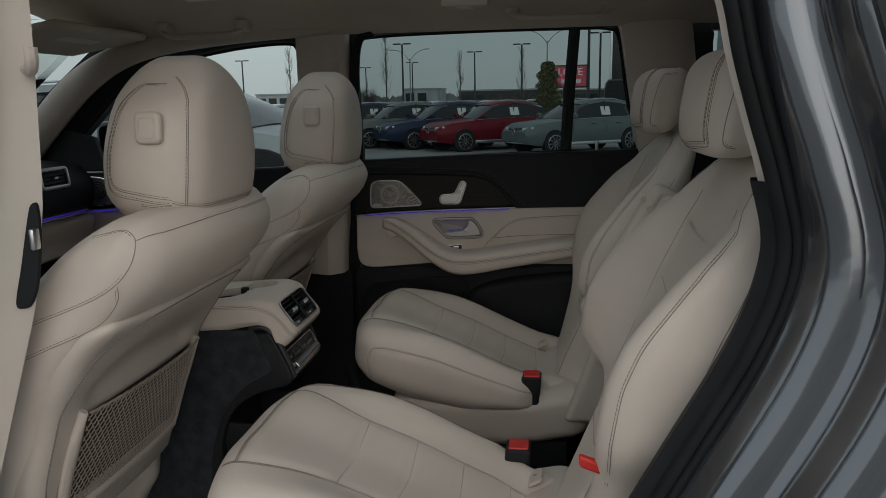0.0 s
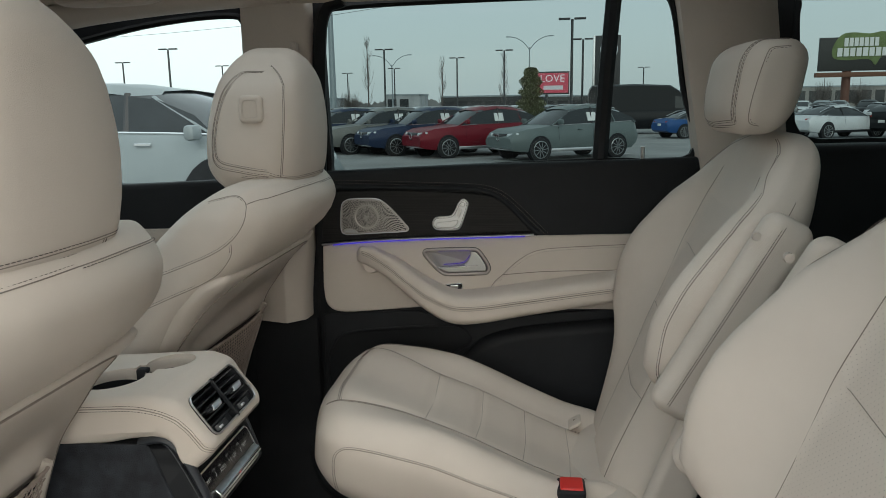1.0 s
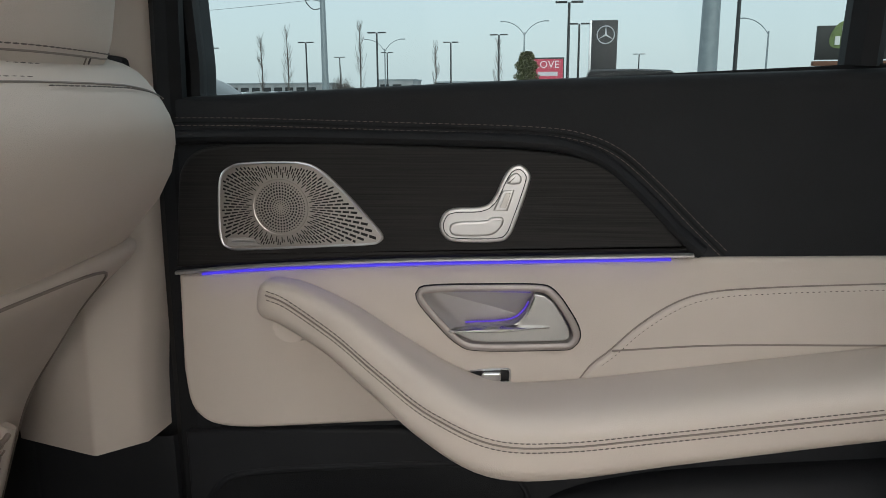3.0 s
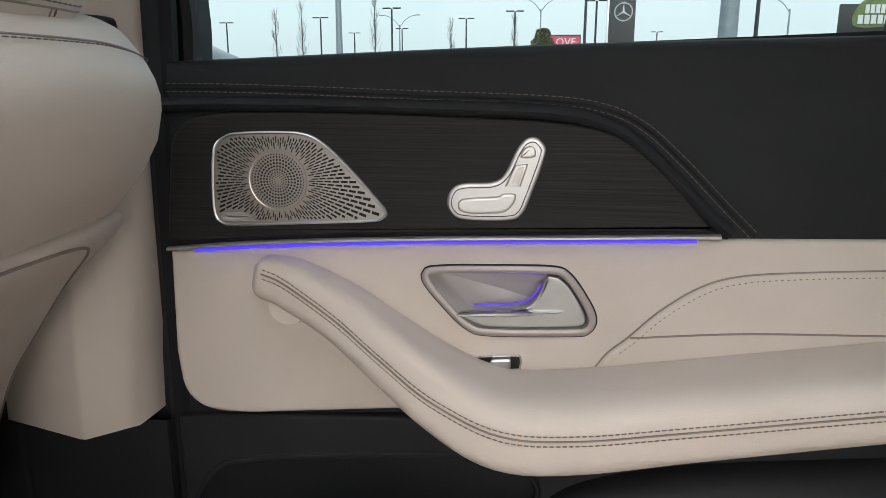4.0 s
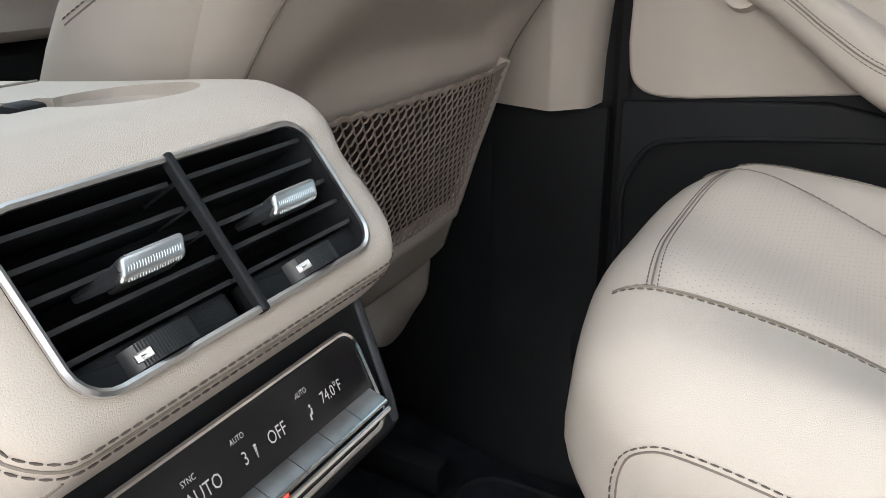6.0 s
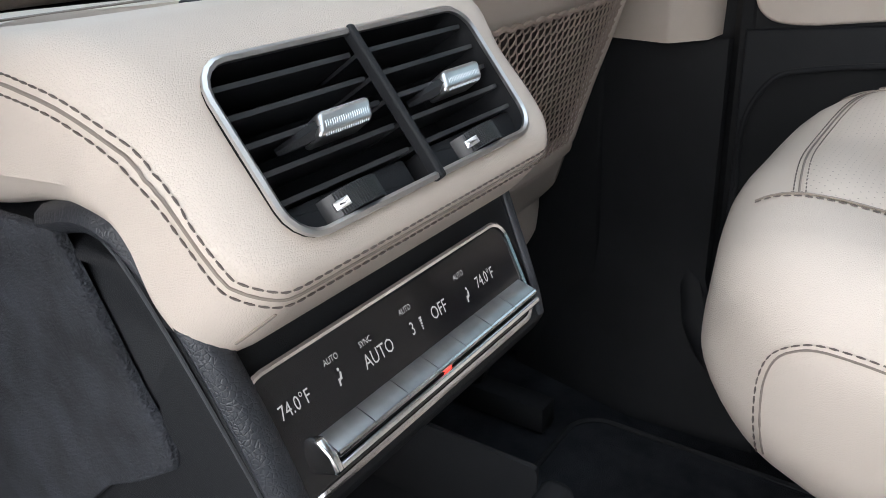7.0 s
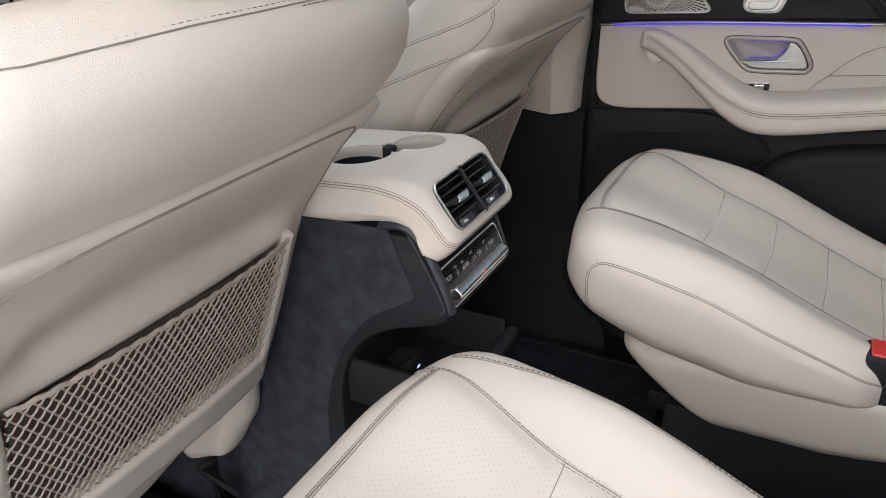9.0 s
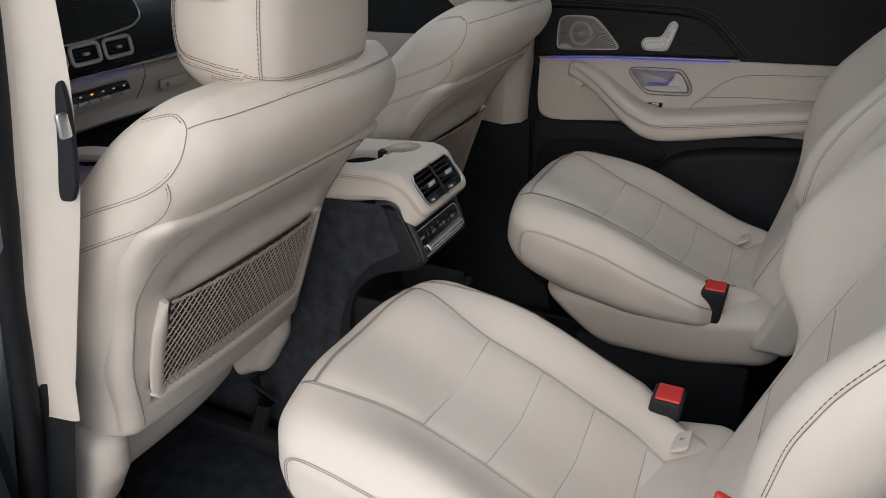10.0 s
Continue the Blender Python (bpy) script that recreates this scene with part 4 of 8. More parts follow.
    btn = part("button", mesh_of("button", *plate_data(round_rect(0.021, 0.024, 0.010), side, 0.009, 0.006, 4), LEATHER), h)
    part("button_ring", tube("button_ring", [side(u, v, 0.0088) for u, v in round_rect(0.0125, 0.0150, 0.006)], 0.0010, LEATHER_SIDE, 6, True, up=(0, 1, 0)), btn)
    for sd in (-1, 1):
        part("headrest_post", tube("headrest_post", [(0.010, FY + sd * 0.06, 1.50), (0.010, FY + sd * 0.06, 1.56)], 0.007, CHROME, 10), s)
    part("headrest_collar", bevel_box("headrest_collar", (-0.025, FY - 0.09, 1.515), (0.05, FY + 0.09, 1.545), BLACK, 0.008), s)
    return s


seat_f = front_seat()
seat_f.matrix_basis = Matrix.Translation((-0.40, FY, FLOOR))
copy_thing(seat_f, Matrix.Translation((-0.398, FY + 0.768, FLOOR)))

# ---- second-row seats ----


def rear_seat(RY, inward, dx, bx):
    s = thing("captain_seat", (0.35, RY, FLOOR), "cream perforated leather second-row captain seat", "car seat", "second-row seats")
    HC = (0.236, 0.265, 0.075)
    zt = table((-0.3, 1.155), (-0.245, 1.167), (-0.20, 1.161), (-0.15, 1.141), (-0.09, 1.113), (-0.005, 1.078), (0.08, 1.038), (0.165, 1.002), (0.30, 0.970))

    zlow = table((-0.30, 1.045), (-0.26, 1.035), (-0.22, 1.015), (-0.13, 0.975), (0.0, 0.950), (0.14, 0.955), (0.30, 0.958))

    def warp_c(p):
        a, l, c = p
        e = min(1.2, abs(a) / HC[0])
        t = (c / HC[2] + 1) / 2
        low = zlow(l)
        topz = zt(l) + (0.030 * bell((e - 0.80) / 0.22)) * ease(-0.24, -0.04, l) - 0.008 * ease(0.45, 0.0, e) - 0.018 * e**3 * ease(-0.05, -0.24, l)
        wide = 1.03 - 0.07 * ease(-0.19, -0.29, l) - 0.06 * ease(0.0, 0.28, l) - (0.26 * ease(0.13, 0.22, l) if a * inward > 0 else 0)
        bow = -0.015 + 0.038 * (1 - e * e) * ease(0.0, -0.27, l)
        return Vector((0.335 + l - bow + 0.012 * (t - 0.5) * ease(0, -0.2, l), RY + a * wide, low + (topz - low) * t))

    cush = Pillow(HC, 0.052, warp_c)
    c = part("cushion", cush.mesh("cushion", LEATHER, (18, 22, 5)), s)
    half_in = lambda l: 0.112 + 0.030 * ease(-0.09, -0.23, l)
    # perforated insert, a thin sheet on the cushion
    rows = []
    for l in np.linspace(-0.225, 0.26, 90):
        near = min(abs(l - q) for q in (-0.225, -0.09, -0.005, 0.08, 0.165))
        rows.append([cush.on((a * half_in(l), l, 0.075), 0.0008 + 0.0036 * (1 - bell(near / 0.008)) * (1 - bell((abs(a) - 1) * 0.112 / 0.010))) for a in np.linspace(-1, 1, 40)])
    part("insert", mesh_of("insert", *strip_sheet(rows), PERF), c, "perforated leather seat insert")
    k = 0.076
    seam(c, cush, [[(sd * half_in(l), l, k) for l in np.linspace(-0.262, 0.265, 24)] for sd in (-1, 1)] + [[(-0.142, -0.227, k), (0, -0.229, k), (0.142, -0.227, k)]], r=0.0007, lift=0.0010, both=True)
    seam(c, cush, [[(-0.112, x, k), (0, x + 0.004, k), (0.112, x, k)] for x in (-0.09, -0.005, 0.08, 0.165)], r=0.0006, lift=0.0010, stitch=False)
    for sd in (-1, 1):
        seam(c, cush, [[(sd * 0.236, l, w) for l, w in smooth_curve([(-0.222, -0.06), (-0.232, 0.0), (-0.222, 0.032), (-0.19, 0.043), (-0.10, 0.046), (0.0, 0.046), (0.12, 0.046), (0.17, 0.030), (0.20, -0.03)], 6)]])
    seam(c, cush, [[(0.196 - 0.02 * ease(-0.10, -0.23, l), l, 0.076) for l in np.linspace(-0.235, 0.15, 20)] + [(0.205, 0.185, 0.07), (0.215, 0.205, 0.06)]], lift=0.0003)
    # base shell under the cushion
    HB = (0.218, 0.25, 0.09)

    def warp_b(p):
        a, l, c2 = p
        t = (c2 / HB[2] + 1) / 2
        low = 0.853 - 0.05 * ease(0.2, 0.5, l)
        top = 0.985
        return Vector((0.40 + l + 0.16 * (1 - t) ** 1.5 * ease(0.0, -0.25, l), RY + a, low + (top - low) * t + 0.03 * ease(0.05, 0.25, l)))

    base = Pillow(HB, 0.05, warp_b)
    part("base_shell", base.mesh("base_shell", BEIGE_HARD, (6, 10, 5)), s, "beige moulded seat base")
    for sd in (-1, 1):
        part("rail", bevel_box("rail", (0.16, RY + sd * 0.16 - 0.02, FLOOR + 0.004), (0.68, RY + sd * 0.16 + 0.02, FLOOR + 0.05), BLACK, 0.005), s, "black seat rail")
        part("foot", bevel_box("foot", (0.24, RY + sd * 0.16 - 0.03, FLOOR + 0.045), (0.60, RY + sd * 0.16 + 0.03, 0.87), BLACK, 0.01), s, "black seat frame")
    # backrest
    HB2 = (0.258, 0.335, 0.075)
    fc = table((0.93, 0.555), (1.05, 0.595), (1.15, 0.636), (1.224, 0.666), (1.349, 0.727), (1.458, 0.776), (1.56, 0.815), (1.63, 0.84))
    fs = table((0.93, 0.61), (1.05, 0.645), (1.15, 0.668), (1.205, 0.672), (1.235, 0.635), (1.26, 0.612), (1.34, 0.620), (1.40, 0.650), (1.487, 0.725), (1.53, 0.775), (1.60, 0.822), (1.63, 0.84))
    fo = table((0.93, 0.560), (1.05, 0.592), (1.15, 0.615), (1.205, 0.620), (1.26, 0.615), (1.34, 0.625), (1.40, 0.650), (1.487, 0.725), (1.53, 0.775), (1.60, 0.822), (1.63, 0.84))
    rr = table((0.93, 0.71), (1.10, 0.75), (1.30, 0.815), (1.50, 0.875), (1.60, 0.90), (1.63, 0.905))
    wd = table((0.93, 0.19), (1.10, 0.205), (1.20, 0.225), (1.25, 0.262), (1.40, 0.268), (1.50, 0.250), (1.58, 0.205), (1.63, 0.18))

    def warp_k(p):
        a, u, cc = p
        z = 1.28 + u
        e = min(1, abs(a) / HB2[0])
        kk = ease(0.42, 0.92, e)
        side = fs(z) if a * inward > 0 else fo(z)
        front = fc(z) * (1 - kk) + side * kk
        t = (cc / HB2[2] + 1) / 2
        rear = rr(z) - 0.025 * e**3
        z2 = z - 0.025 * e**3 * ease(1.48, 1.62, z)
        return Vector((front + (rear - front) * t + bx, RY + a * wd(z) / HB2[0], z2))

    back = Pillow(HB2, 0.050, warp_k)
    b = part("backrest", back.mesh("backrest", LEATHER, (24, 24, 6)), s)
    f = -0.076
    rows = []
    for u in np.linspace(-0.30, 0.22, 90):
        w = 0.115 + 0.02 * ease(-0.1, 0.2, u)
        near = min(abs(u - q) for q in (-0.12, 0.0, 0.12))
        rows.append([back.on((a * w, u - 0.012 * (1 - a * a), f), 0.0008 + 0.0040 * (1 - bell(near / 0.010)) * (1 - bell((abs(a) - 1) * w / 0.012))) for a in np.linspace(-1, 1, 36)])
    part("insert", mesh_of("insert", *strip_sheet(rows), PERF_BACK), b, "perforated leather back insert")
    seam(b, back, [[(sd * (0.115 + 0.02 * ease(-0.1, 0.2, u)), u, f) for u in np.linspace(-0.30, 0.27, 20)] for sd in (-1, 1)], r=0.0008, lift=0.0004, stitch=False)
    seam(b, back, [[(-0.115, u, f), (0, u - 0.012, f), (0.115, u, f)] for u in (-0.12, 0.0, 0.12)], r=0.0007, lift=0.0010, stitch=False)
    for sd in (-1, 1):
        seam(b, back, [[(sd * 0.252, u, -0.055) for u in np.linspace(-0.09, 0.20, 16)] + [(sd * 0.235, 0.26, -0.06), (sd * 0.19, 0.31, -0.055), (sd * 0.10, 0.328, -0.05)]])
        seam(b, back, [[(sd * 0.26, u, 0.02) for u in np.linspace(-0.28, 0.25, 12)]], stitch=False)
    # hinge cover at the foot of the back
    for sd in (-1, 1):
        hc = Pillow((0.018, 0.040, 0.125), 0.017, lambda p: Vector((0.676 + bx + p[1] + 0.36 * p[2], RY + sd * 0.222 + p[0], 1.065 + p[2])))
        part("hinge_cover", hc.mesh("hinge_cover", BEIGE_HARD, (2, 5, 5)), s)
    # armrest folded up beside the back
    ay = RY + inward * 0.288
    fold = Pillow((0.026, 0.165, 0.036), 0.022, lambda p: Vector((0.728 + bx + 0.483 * p[1] + 0.876 * p[2], ay + p[0], 1.362 + 0.876 * p[1] - 0.483 * p[2])))
    ar = part("folding_armrest", fold.mesh("folding_armrest", LEATHER, (3, 8, 4)), s, "beige leather armrest folded up")
    seam(ar, fold, [[(inward * 0.027, -0.15, -0.012), (inward * 0.027, 0.15, -0.012)]])
    part("button", tube("button", [(0.751 + bx, ay + inward * 0.020, 1.487), (0.751 + bx, ay + inward * 0.028, 1.487)], 0.006, BEIGE_HARD, 10), ar)
    # headrest
    HH = (0.132, 0.075, 0.058)

    def warp_h(p):
        a, u, cc = p
        k = u / HH[1]
        e = abs(a) / HH[0]
        return Vector((0.812 + bx + cc * (1 - 0.12 * ease(0, -1, k)) + 0.012 * k + 0.02 * e**2 * (cc < 0) * abs(cc) / HH[2], RY + a * (1 - 0.08 * ease(0.0, -1, k)), 1.690 + u))

    head = Pillow(HH, 0.042, warp_h)
    h = part("headrest", head.mesh("headrest", LEATHER, (8, 6, 5)), s, "padded leather headrest")
    loops = []
    for sd in (-1, 1):
        loops.append([(sd * 0.105, u, c3) for u, c3 in smooth_curve([(0.08, 0.02), (0.08, -0.04), (0.05, -0.058), (-0.03, -0.058), (-0.06, -0.05)], 5)])
        loops.append([(sd * 0.132, u, c3) for u, c3 in smooth_curve([(0.072, 0.02), (0.06, -0.02), (0.0, -0.035), (-0.055, -0.035), (-0.07, 0.0)], 5)])
    loops.append([(-0.105, -0.06, -0.05), (0, -0.068, -0.05), (0.105, -0.06, -0.05)])
    for sd in (-1, 1):
        loops.append([(sd * 0.098, u, c3) for u, c3 in smooth_curve([(0.08, 0.02), (0.08, -0.04), (0.05, -0.058), (-0.03, -0.058), (-0.055, -0.05)], 5)])
    loops.append([(-0.098, -0.052, -0.055), (0, -0.060, -0.055), (0.098, -0.052, -0.055)])
    seam(h, head, loops)
    # anchor flap between cushion and back
    flap = Pillow((0.012, 0.022, 0.005), 0.004, lambda p: Vector((0.538 + bx + p[0] + 0.3 * p[2], RY + 0.115 + p[1], 1.020 + p[2] + 0.55 * p[0])))
    fl = part("anchor_flap", flap.mesh("anchor_flap", BEIGE_HARD, (3, 3, 2)), s, "beige anchor cover flap")
    part("mark", mesh_of("mark", *plate_data([(-0.005, -0.004), (0.005, -0.004), (0.0, 0.006)], lambda u, v, w: (0.5375 + bx + 0.7 * v, RY + 0.115 + 0.7 * u, 1.0252 + 0.39 * v + w), 0.0006, 0.0002, 1), SEAM), fl)
    s.matrix_basis = Matrix.Translation((0.35 + dx, RY, FLOOR))
    return s


rear_seat(-0.418, 1, -0.030, 0.022)
rear_seat(0.353, -1, 0.0, -0.004)


def buckle(at, lean):
    """A belt buckle on its stalk beside a seat."""
    x, y, z = at
    b = thing("belt_buckle", (x, y, z - 0.07), "black seat belt buckle with a red release button", "belt buckle", "belt buckles")
    tilt = lambda p: Vector((x + p[0] + 0.10 * p[2], y + p[1] + lean * p[2], z + p[2]))
    part("housing", Pillow((0.024, 0.026, 0.036), 0.006, lambda p: tilt((p[0], p[1], p[2] - 0.036))).mesh("housing", BLACK, (3, 3, 4)), b)
    part("release_button", Pillow((0.019, 0.021, 0.005), 0.003, lambda p: tilt((p[0], p[1], p[2] - 0.002))).mesh("release_button", RED, (2, 3, 2)), b, "red release button")
    part("stalk", tube("stalk", [tilt((0.0, 0, -0.062)), tilt((0.012, 0, -0.12)), tilt((0.03, 0, -0.17))], (0.016, 0.007), BLACK, 8), b)


buckle((0.512, 0.165, 1.042), 0.0)
buckle((0.497, -0.238, 1.052), 0.0)
st = thing("release_strap", (0.613, -0.622, 1.216), "red fabric release strap beside the seat", "strap", "red straps")
part("tab", Pillow((0.018, 0.006, 0.009), 0.005, lambda p: Vector((0.611 + p[0], -0.628 + p[1], 1.218 + p[2] - 0.35 * p[0]))).mesh("tab", RED, (4, 2, 3)), st)
lp = thing("release_strap", (0.655, 0.66, 1.19), "red fabric release loop beside the seat", "strap", "red straps")
part("loop", tube("loop", smooth_curve([(0.668, 0.64, 1.220), (0.645, 0.638, 1.219), (0.636, 0.636, 1.208), (0.644, 0.636, 1.196), (0.668, 0.64, 1.195)], 5), (0.0022, 0.007), RED, 8, up=(0, 1, 0)), lp)

# ---- centre console ----


def drawn_in(profile, d, spine):
    """A profile moved towards a line in its middle by d."""
    a, b = np.array(spine[0], float), np.array(spine[1], float)
    out = []
    for p in np.array(profile, float):
        c = a + (b - a) * min(1, max(0, np.dot(p - a, b - a) / np.dot(b - a, b - a)))
        ln = np.linalg.norm(c - p)
        out.append(p + (c - p) / ln * min(d, 0.8 * ln))
    return out


def slab(name, profile, half, bevel, mat, y0=0.0, steps=5, taper=None, spine=None):
    """A profile in x-z, drawn out across the car, with rounded side edges."""
    n, verts, faces = len(profile), [], []
    ws = [(0, -half), (0, half)]
    ring = []
    for k in range(steps + 1):
        th = math.pi / 2 * k / steps
        ring.append((-bevel * (1 - math.sin(th)), -half + bevel * (1 - math.cos(th))))
    if spine:
        ring = [(-bevel - 0.004, -half)] + ring
    rings = ring + [(g, -w) for g, w in reversed(ring)]
    for g, w in rings:
        for u, v in (drawn_in(profile, -g, spine) if spine else grow(profile, g)):
            verts.append((u, y0 + w * (taper(u) if taper else 1), v))
    for a in range(len(rings) - 1):
        for i in range(n):
            j = (i + 1) % n
            faces.append((a * n + i, a * n + j, (a + 1) * n + j, (a + 1) * n + i))
    faces += [tuple(range(n)), tuple((len(rings) - 1) * n + i for i in reversed(range(n)))]
    return mesh_of(name, verts, faces, mat, True, 38)


def tilted(o, up):
    """Places on a tilted rear-facing panel: u towards the passenger side, v up the panel, w outwards."""
    o, up = np.array(o, float), np.array(up, float)
    up /= np.linalg.norm(up)
    nrm = np.array((up[2], 0, -up[0]))
    return lambda u, v, w: tuple(o + np.array((0, 1, 0)) * u + up * v + nrm * w)


CON = thing("centre_console", (-0.1, 0.0, FLOOR), "cream leather centre console with rear air vents and climate display", "console")
top_line = smooth_curve([(-0.75, 1.222), (-0.55, 1.246), (-0.32, 1.264), (-0.16, 1.274), (-0.05, 1.282), (-0.022, 1.281), (0.003, 1.272), (0.024, 1.245), (0.0435, 1.219), (0.0475, 1.210), (0.046, 1.202), (0.039, 1.193), (0.026, 1.181), (0.015, 1.1755), (0.006, 1.183), (0.000, 1.204), (-0.014, 1.218), (-0.05, 1.222), (-0.15, 1.206), (-0.45, 1.185), (-0.75, 1.16)], 5, False)
SPINE = ((-0.75, 1.191), (0.002, 1.244))
hood_me = slab("leather_hood", [tuple(p) for p in top_line], 0.112, 0.022, LEATHER, 0, 7, lambda u: 1.0 - 0.12 * ease(-0.04, 0.055, u), SPINE)
vent_face = tilted((0.0268, -0.002, 1.2440), (-0.595, 0, 0.804))
VENT = lambda u, v, w: vent_face(u, v, w)
vent_o = round_rect(0.0755, 0.0325, 0.013)
vent_cut = mesh_of("cutter", *plate_data(vent_o, lambda u, v, w: VENT(u, v, w - 0.055), 0.09, 0.0001, 1), LEATHER)
cup_cut = []
CUPS = ((-0.126, -0.022, 0.044), (-0.073, 0.047, 0.036))
for cx, cy, cr in CUPS:
    cup_cut.append(mesh_of("cutter", *plate_data([(cx + cr * math.cos(a), cy + cr * math.sin(a)) for a in np.linspace(0, 2 * math.pi, 33)[:-1]], lambda u, v, w: (u, v, 1.18 + w), 0.13, 0.0001, 1), LEATHER))
bridge = mesh_of("cutter", *box_data((-0.118, -0.005, 1.245), (-0.078, 0.035, 1.30)), LEATHER)
hood = part("leather_hood", cut(hood_me, vent_cut, *cup_cut, bridge), CON)


def laid(ob, pts, lift, aside=0.0):
    """Points moved onto a mesh, a little proud, and set aside along it."""
    P = [np.array(q, float) for q in pts]
    out = []
    for k, q in enumerate(P):
        ok, loc, nrm, face = ob.closest_point_on_mesh(Vector(q))
        if aside:
            t = Vector(P[min(len(P) - 1, k + 1)] - P[max(0, k - 1)]).normalized()
            ok, loc, nrm, face = ob.closest_point_on_mesh(loc + nrm.cross(t).normalized() * aside)
        out.append(loc + nrm * lift)
    return out


nose = sorted((z, x) for x, z in top_line if x > 0.01 and z > 1.176)
nose_x = lambda z: float(np.interp(z, [q[0] for q in nose], [q[1] for q in nose]))
half_y = lambda x: 0.112 * (1.0 - 0.12 * ease(-0.04, 0.055, x))
bpy.context.view_layer.update()
fold = smooth_curve([(-0.45, 1.243), (-0.32, 1.254), (-0.16, 1.264), (-0.066, 1.2690), (-0.027, 1.2660), (0.000, 1.2550), (0.017, 1.2395), (0.029, 1.2225), (0.037, 1.2105)], 8)
side_fold = [(x, -half_y(x), z) for x, z in fold]
front_fold = [(nose_x(1.2025), y, 1.2025) for y in np.linspace(-0.086, 0.086, 60)]
whole_fold = side_fold + [tuple(np.array(side_fold[-1]) + (np.array(front_fold[0]) - np.array(side_fold[-1])) * k / 8) for k in range(1, 8)]
whole_fold += front_fold + [(x, -y, z) for x, y, z in reversed(whole_fold)]
part("seam", tube("seam", laid(hood, whole_fold, 0.0001), 0.0007, SEAM, 5), hood)
for aside in (-0.0032, 0.0032):
    sew(hood, laid(hood, whole_fold, 0.0004, aside), 0.0036, 0.0010, 0.0005)
for sd in (-1, 1):
    part("seam", tube("seam", laid(hood, [(0.0395, sd * 0.0855, 1.1985), (0.034, sd * 0.089, 1.192), (0.026, sd * 0.0925, 1.184)], 0.0001), 0.0007, SEAM, 5), hood)
part("seam", tube("seam", [(-0.20, y, 1.2715) for y in np.linspace(-0.09, 0.09, 8)], 0.0014, SEAM, 5), hood)
# cup holder bowls
for cx, cy, cr in CUPS:
    ring = [(cx + (cr - 0.0008) * math.cos(a), cy + (cr - 0.0008) * math.sin(a)) for a in np.linspace(0, 2 * math.pi, 33)[:-1]]
    rows = [[(u, v, z) for u, v in grow(ring, g)] for z, g in ((1.2745, 0.0015), (1.272, 0.0), (1.266, -0.0006), (1.2595, -0.0012))]
    vv, ff = strip_sheet(rows, True)
    part("cup_holder", mesh_of("cup_holder", vv, ff, BEIGE_HARD), CON, "beige cup holder rim")
    rows = [[(u, v, z) for u, v in grow(ring, g)] for z, g in ((1.2600, -0.0010), (1.235, -0.002), (1.204, -0.003))]
    part("cup_well", mesh_of("cup_well", *strip_sheet(rows, True), BLACK), CON, "black lower cup well")
    part("cup_mat", mesh_of("cup_mat", *plate_data(grow(ring, -0.004), lambda u, v, w: (u, v, 1.202 + w), 0.004, 0.001, 1), RUBBER), CON, "black rubber cup mat")
part("cup_latch", bevel_box("cup_latch", (-0.112, 0.010, 1.245), (-0.096, 0.026, 1.279), BLACK, 0.003), CON)
# air vent
SLAT = varied("dark_grey_slat_plastic", (0.030, 0.031, 0.034), 0.15, 0.42, 20, 700, 0.15, 0.0002)
vent = part("air_vent", mesh_of("air_vent", *join_data(*[strip_sheet([[VENT(u, v, w) for u, v in round_rect(0.075, 0.032, 0.0125)] for w in (0.002, -0.045)], True), (lambda r: ([VENT(u, v, -0.045) for u, v in r], [tuple(range(len(r)))]))(round_rect(0.075, 0.032, 0.0125))]), BLACK), CON, "black rear air vent with silver tabs")
part("chrome_rim", tube("chrome_rim", [VENT(u, v, 0.0015) for u, v in round_rect(0.075, 0.032, 0.0125)], 0.0016, METAL, 6, True, up=(0.77, 0, 0.64)), vent)
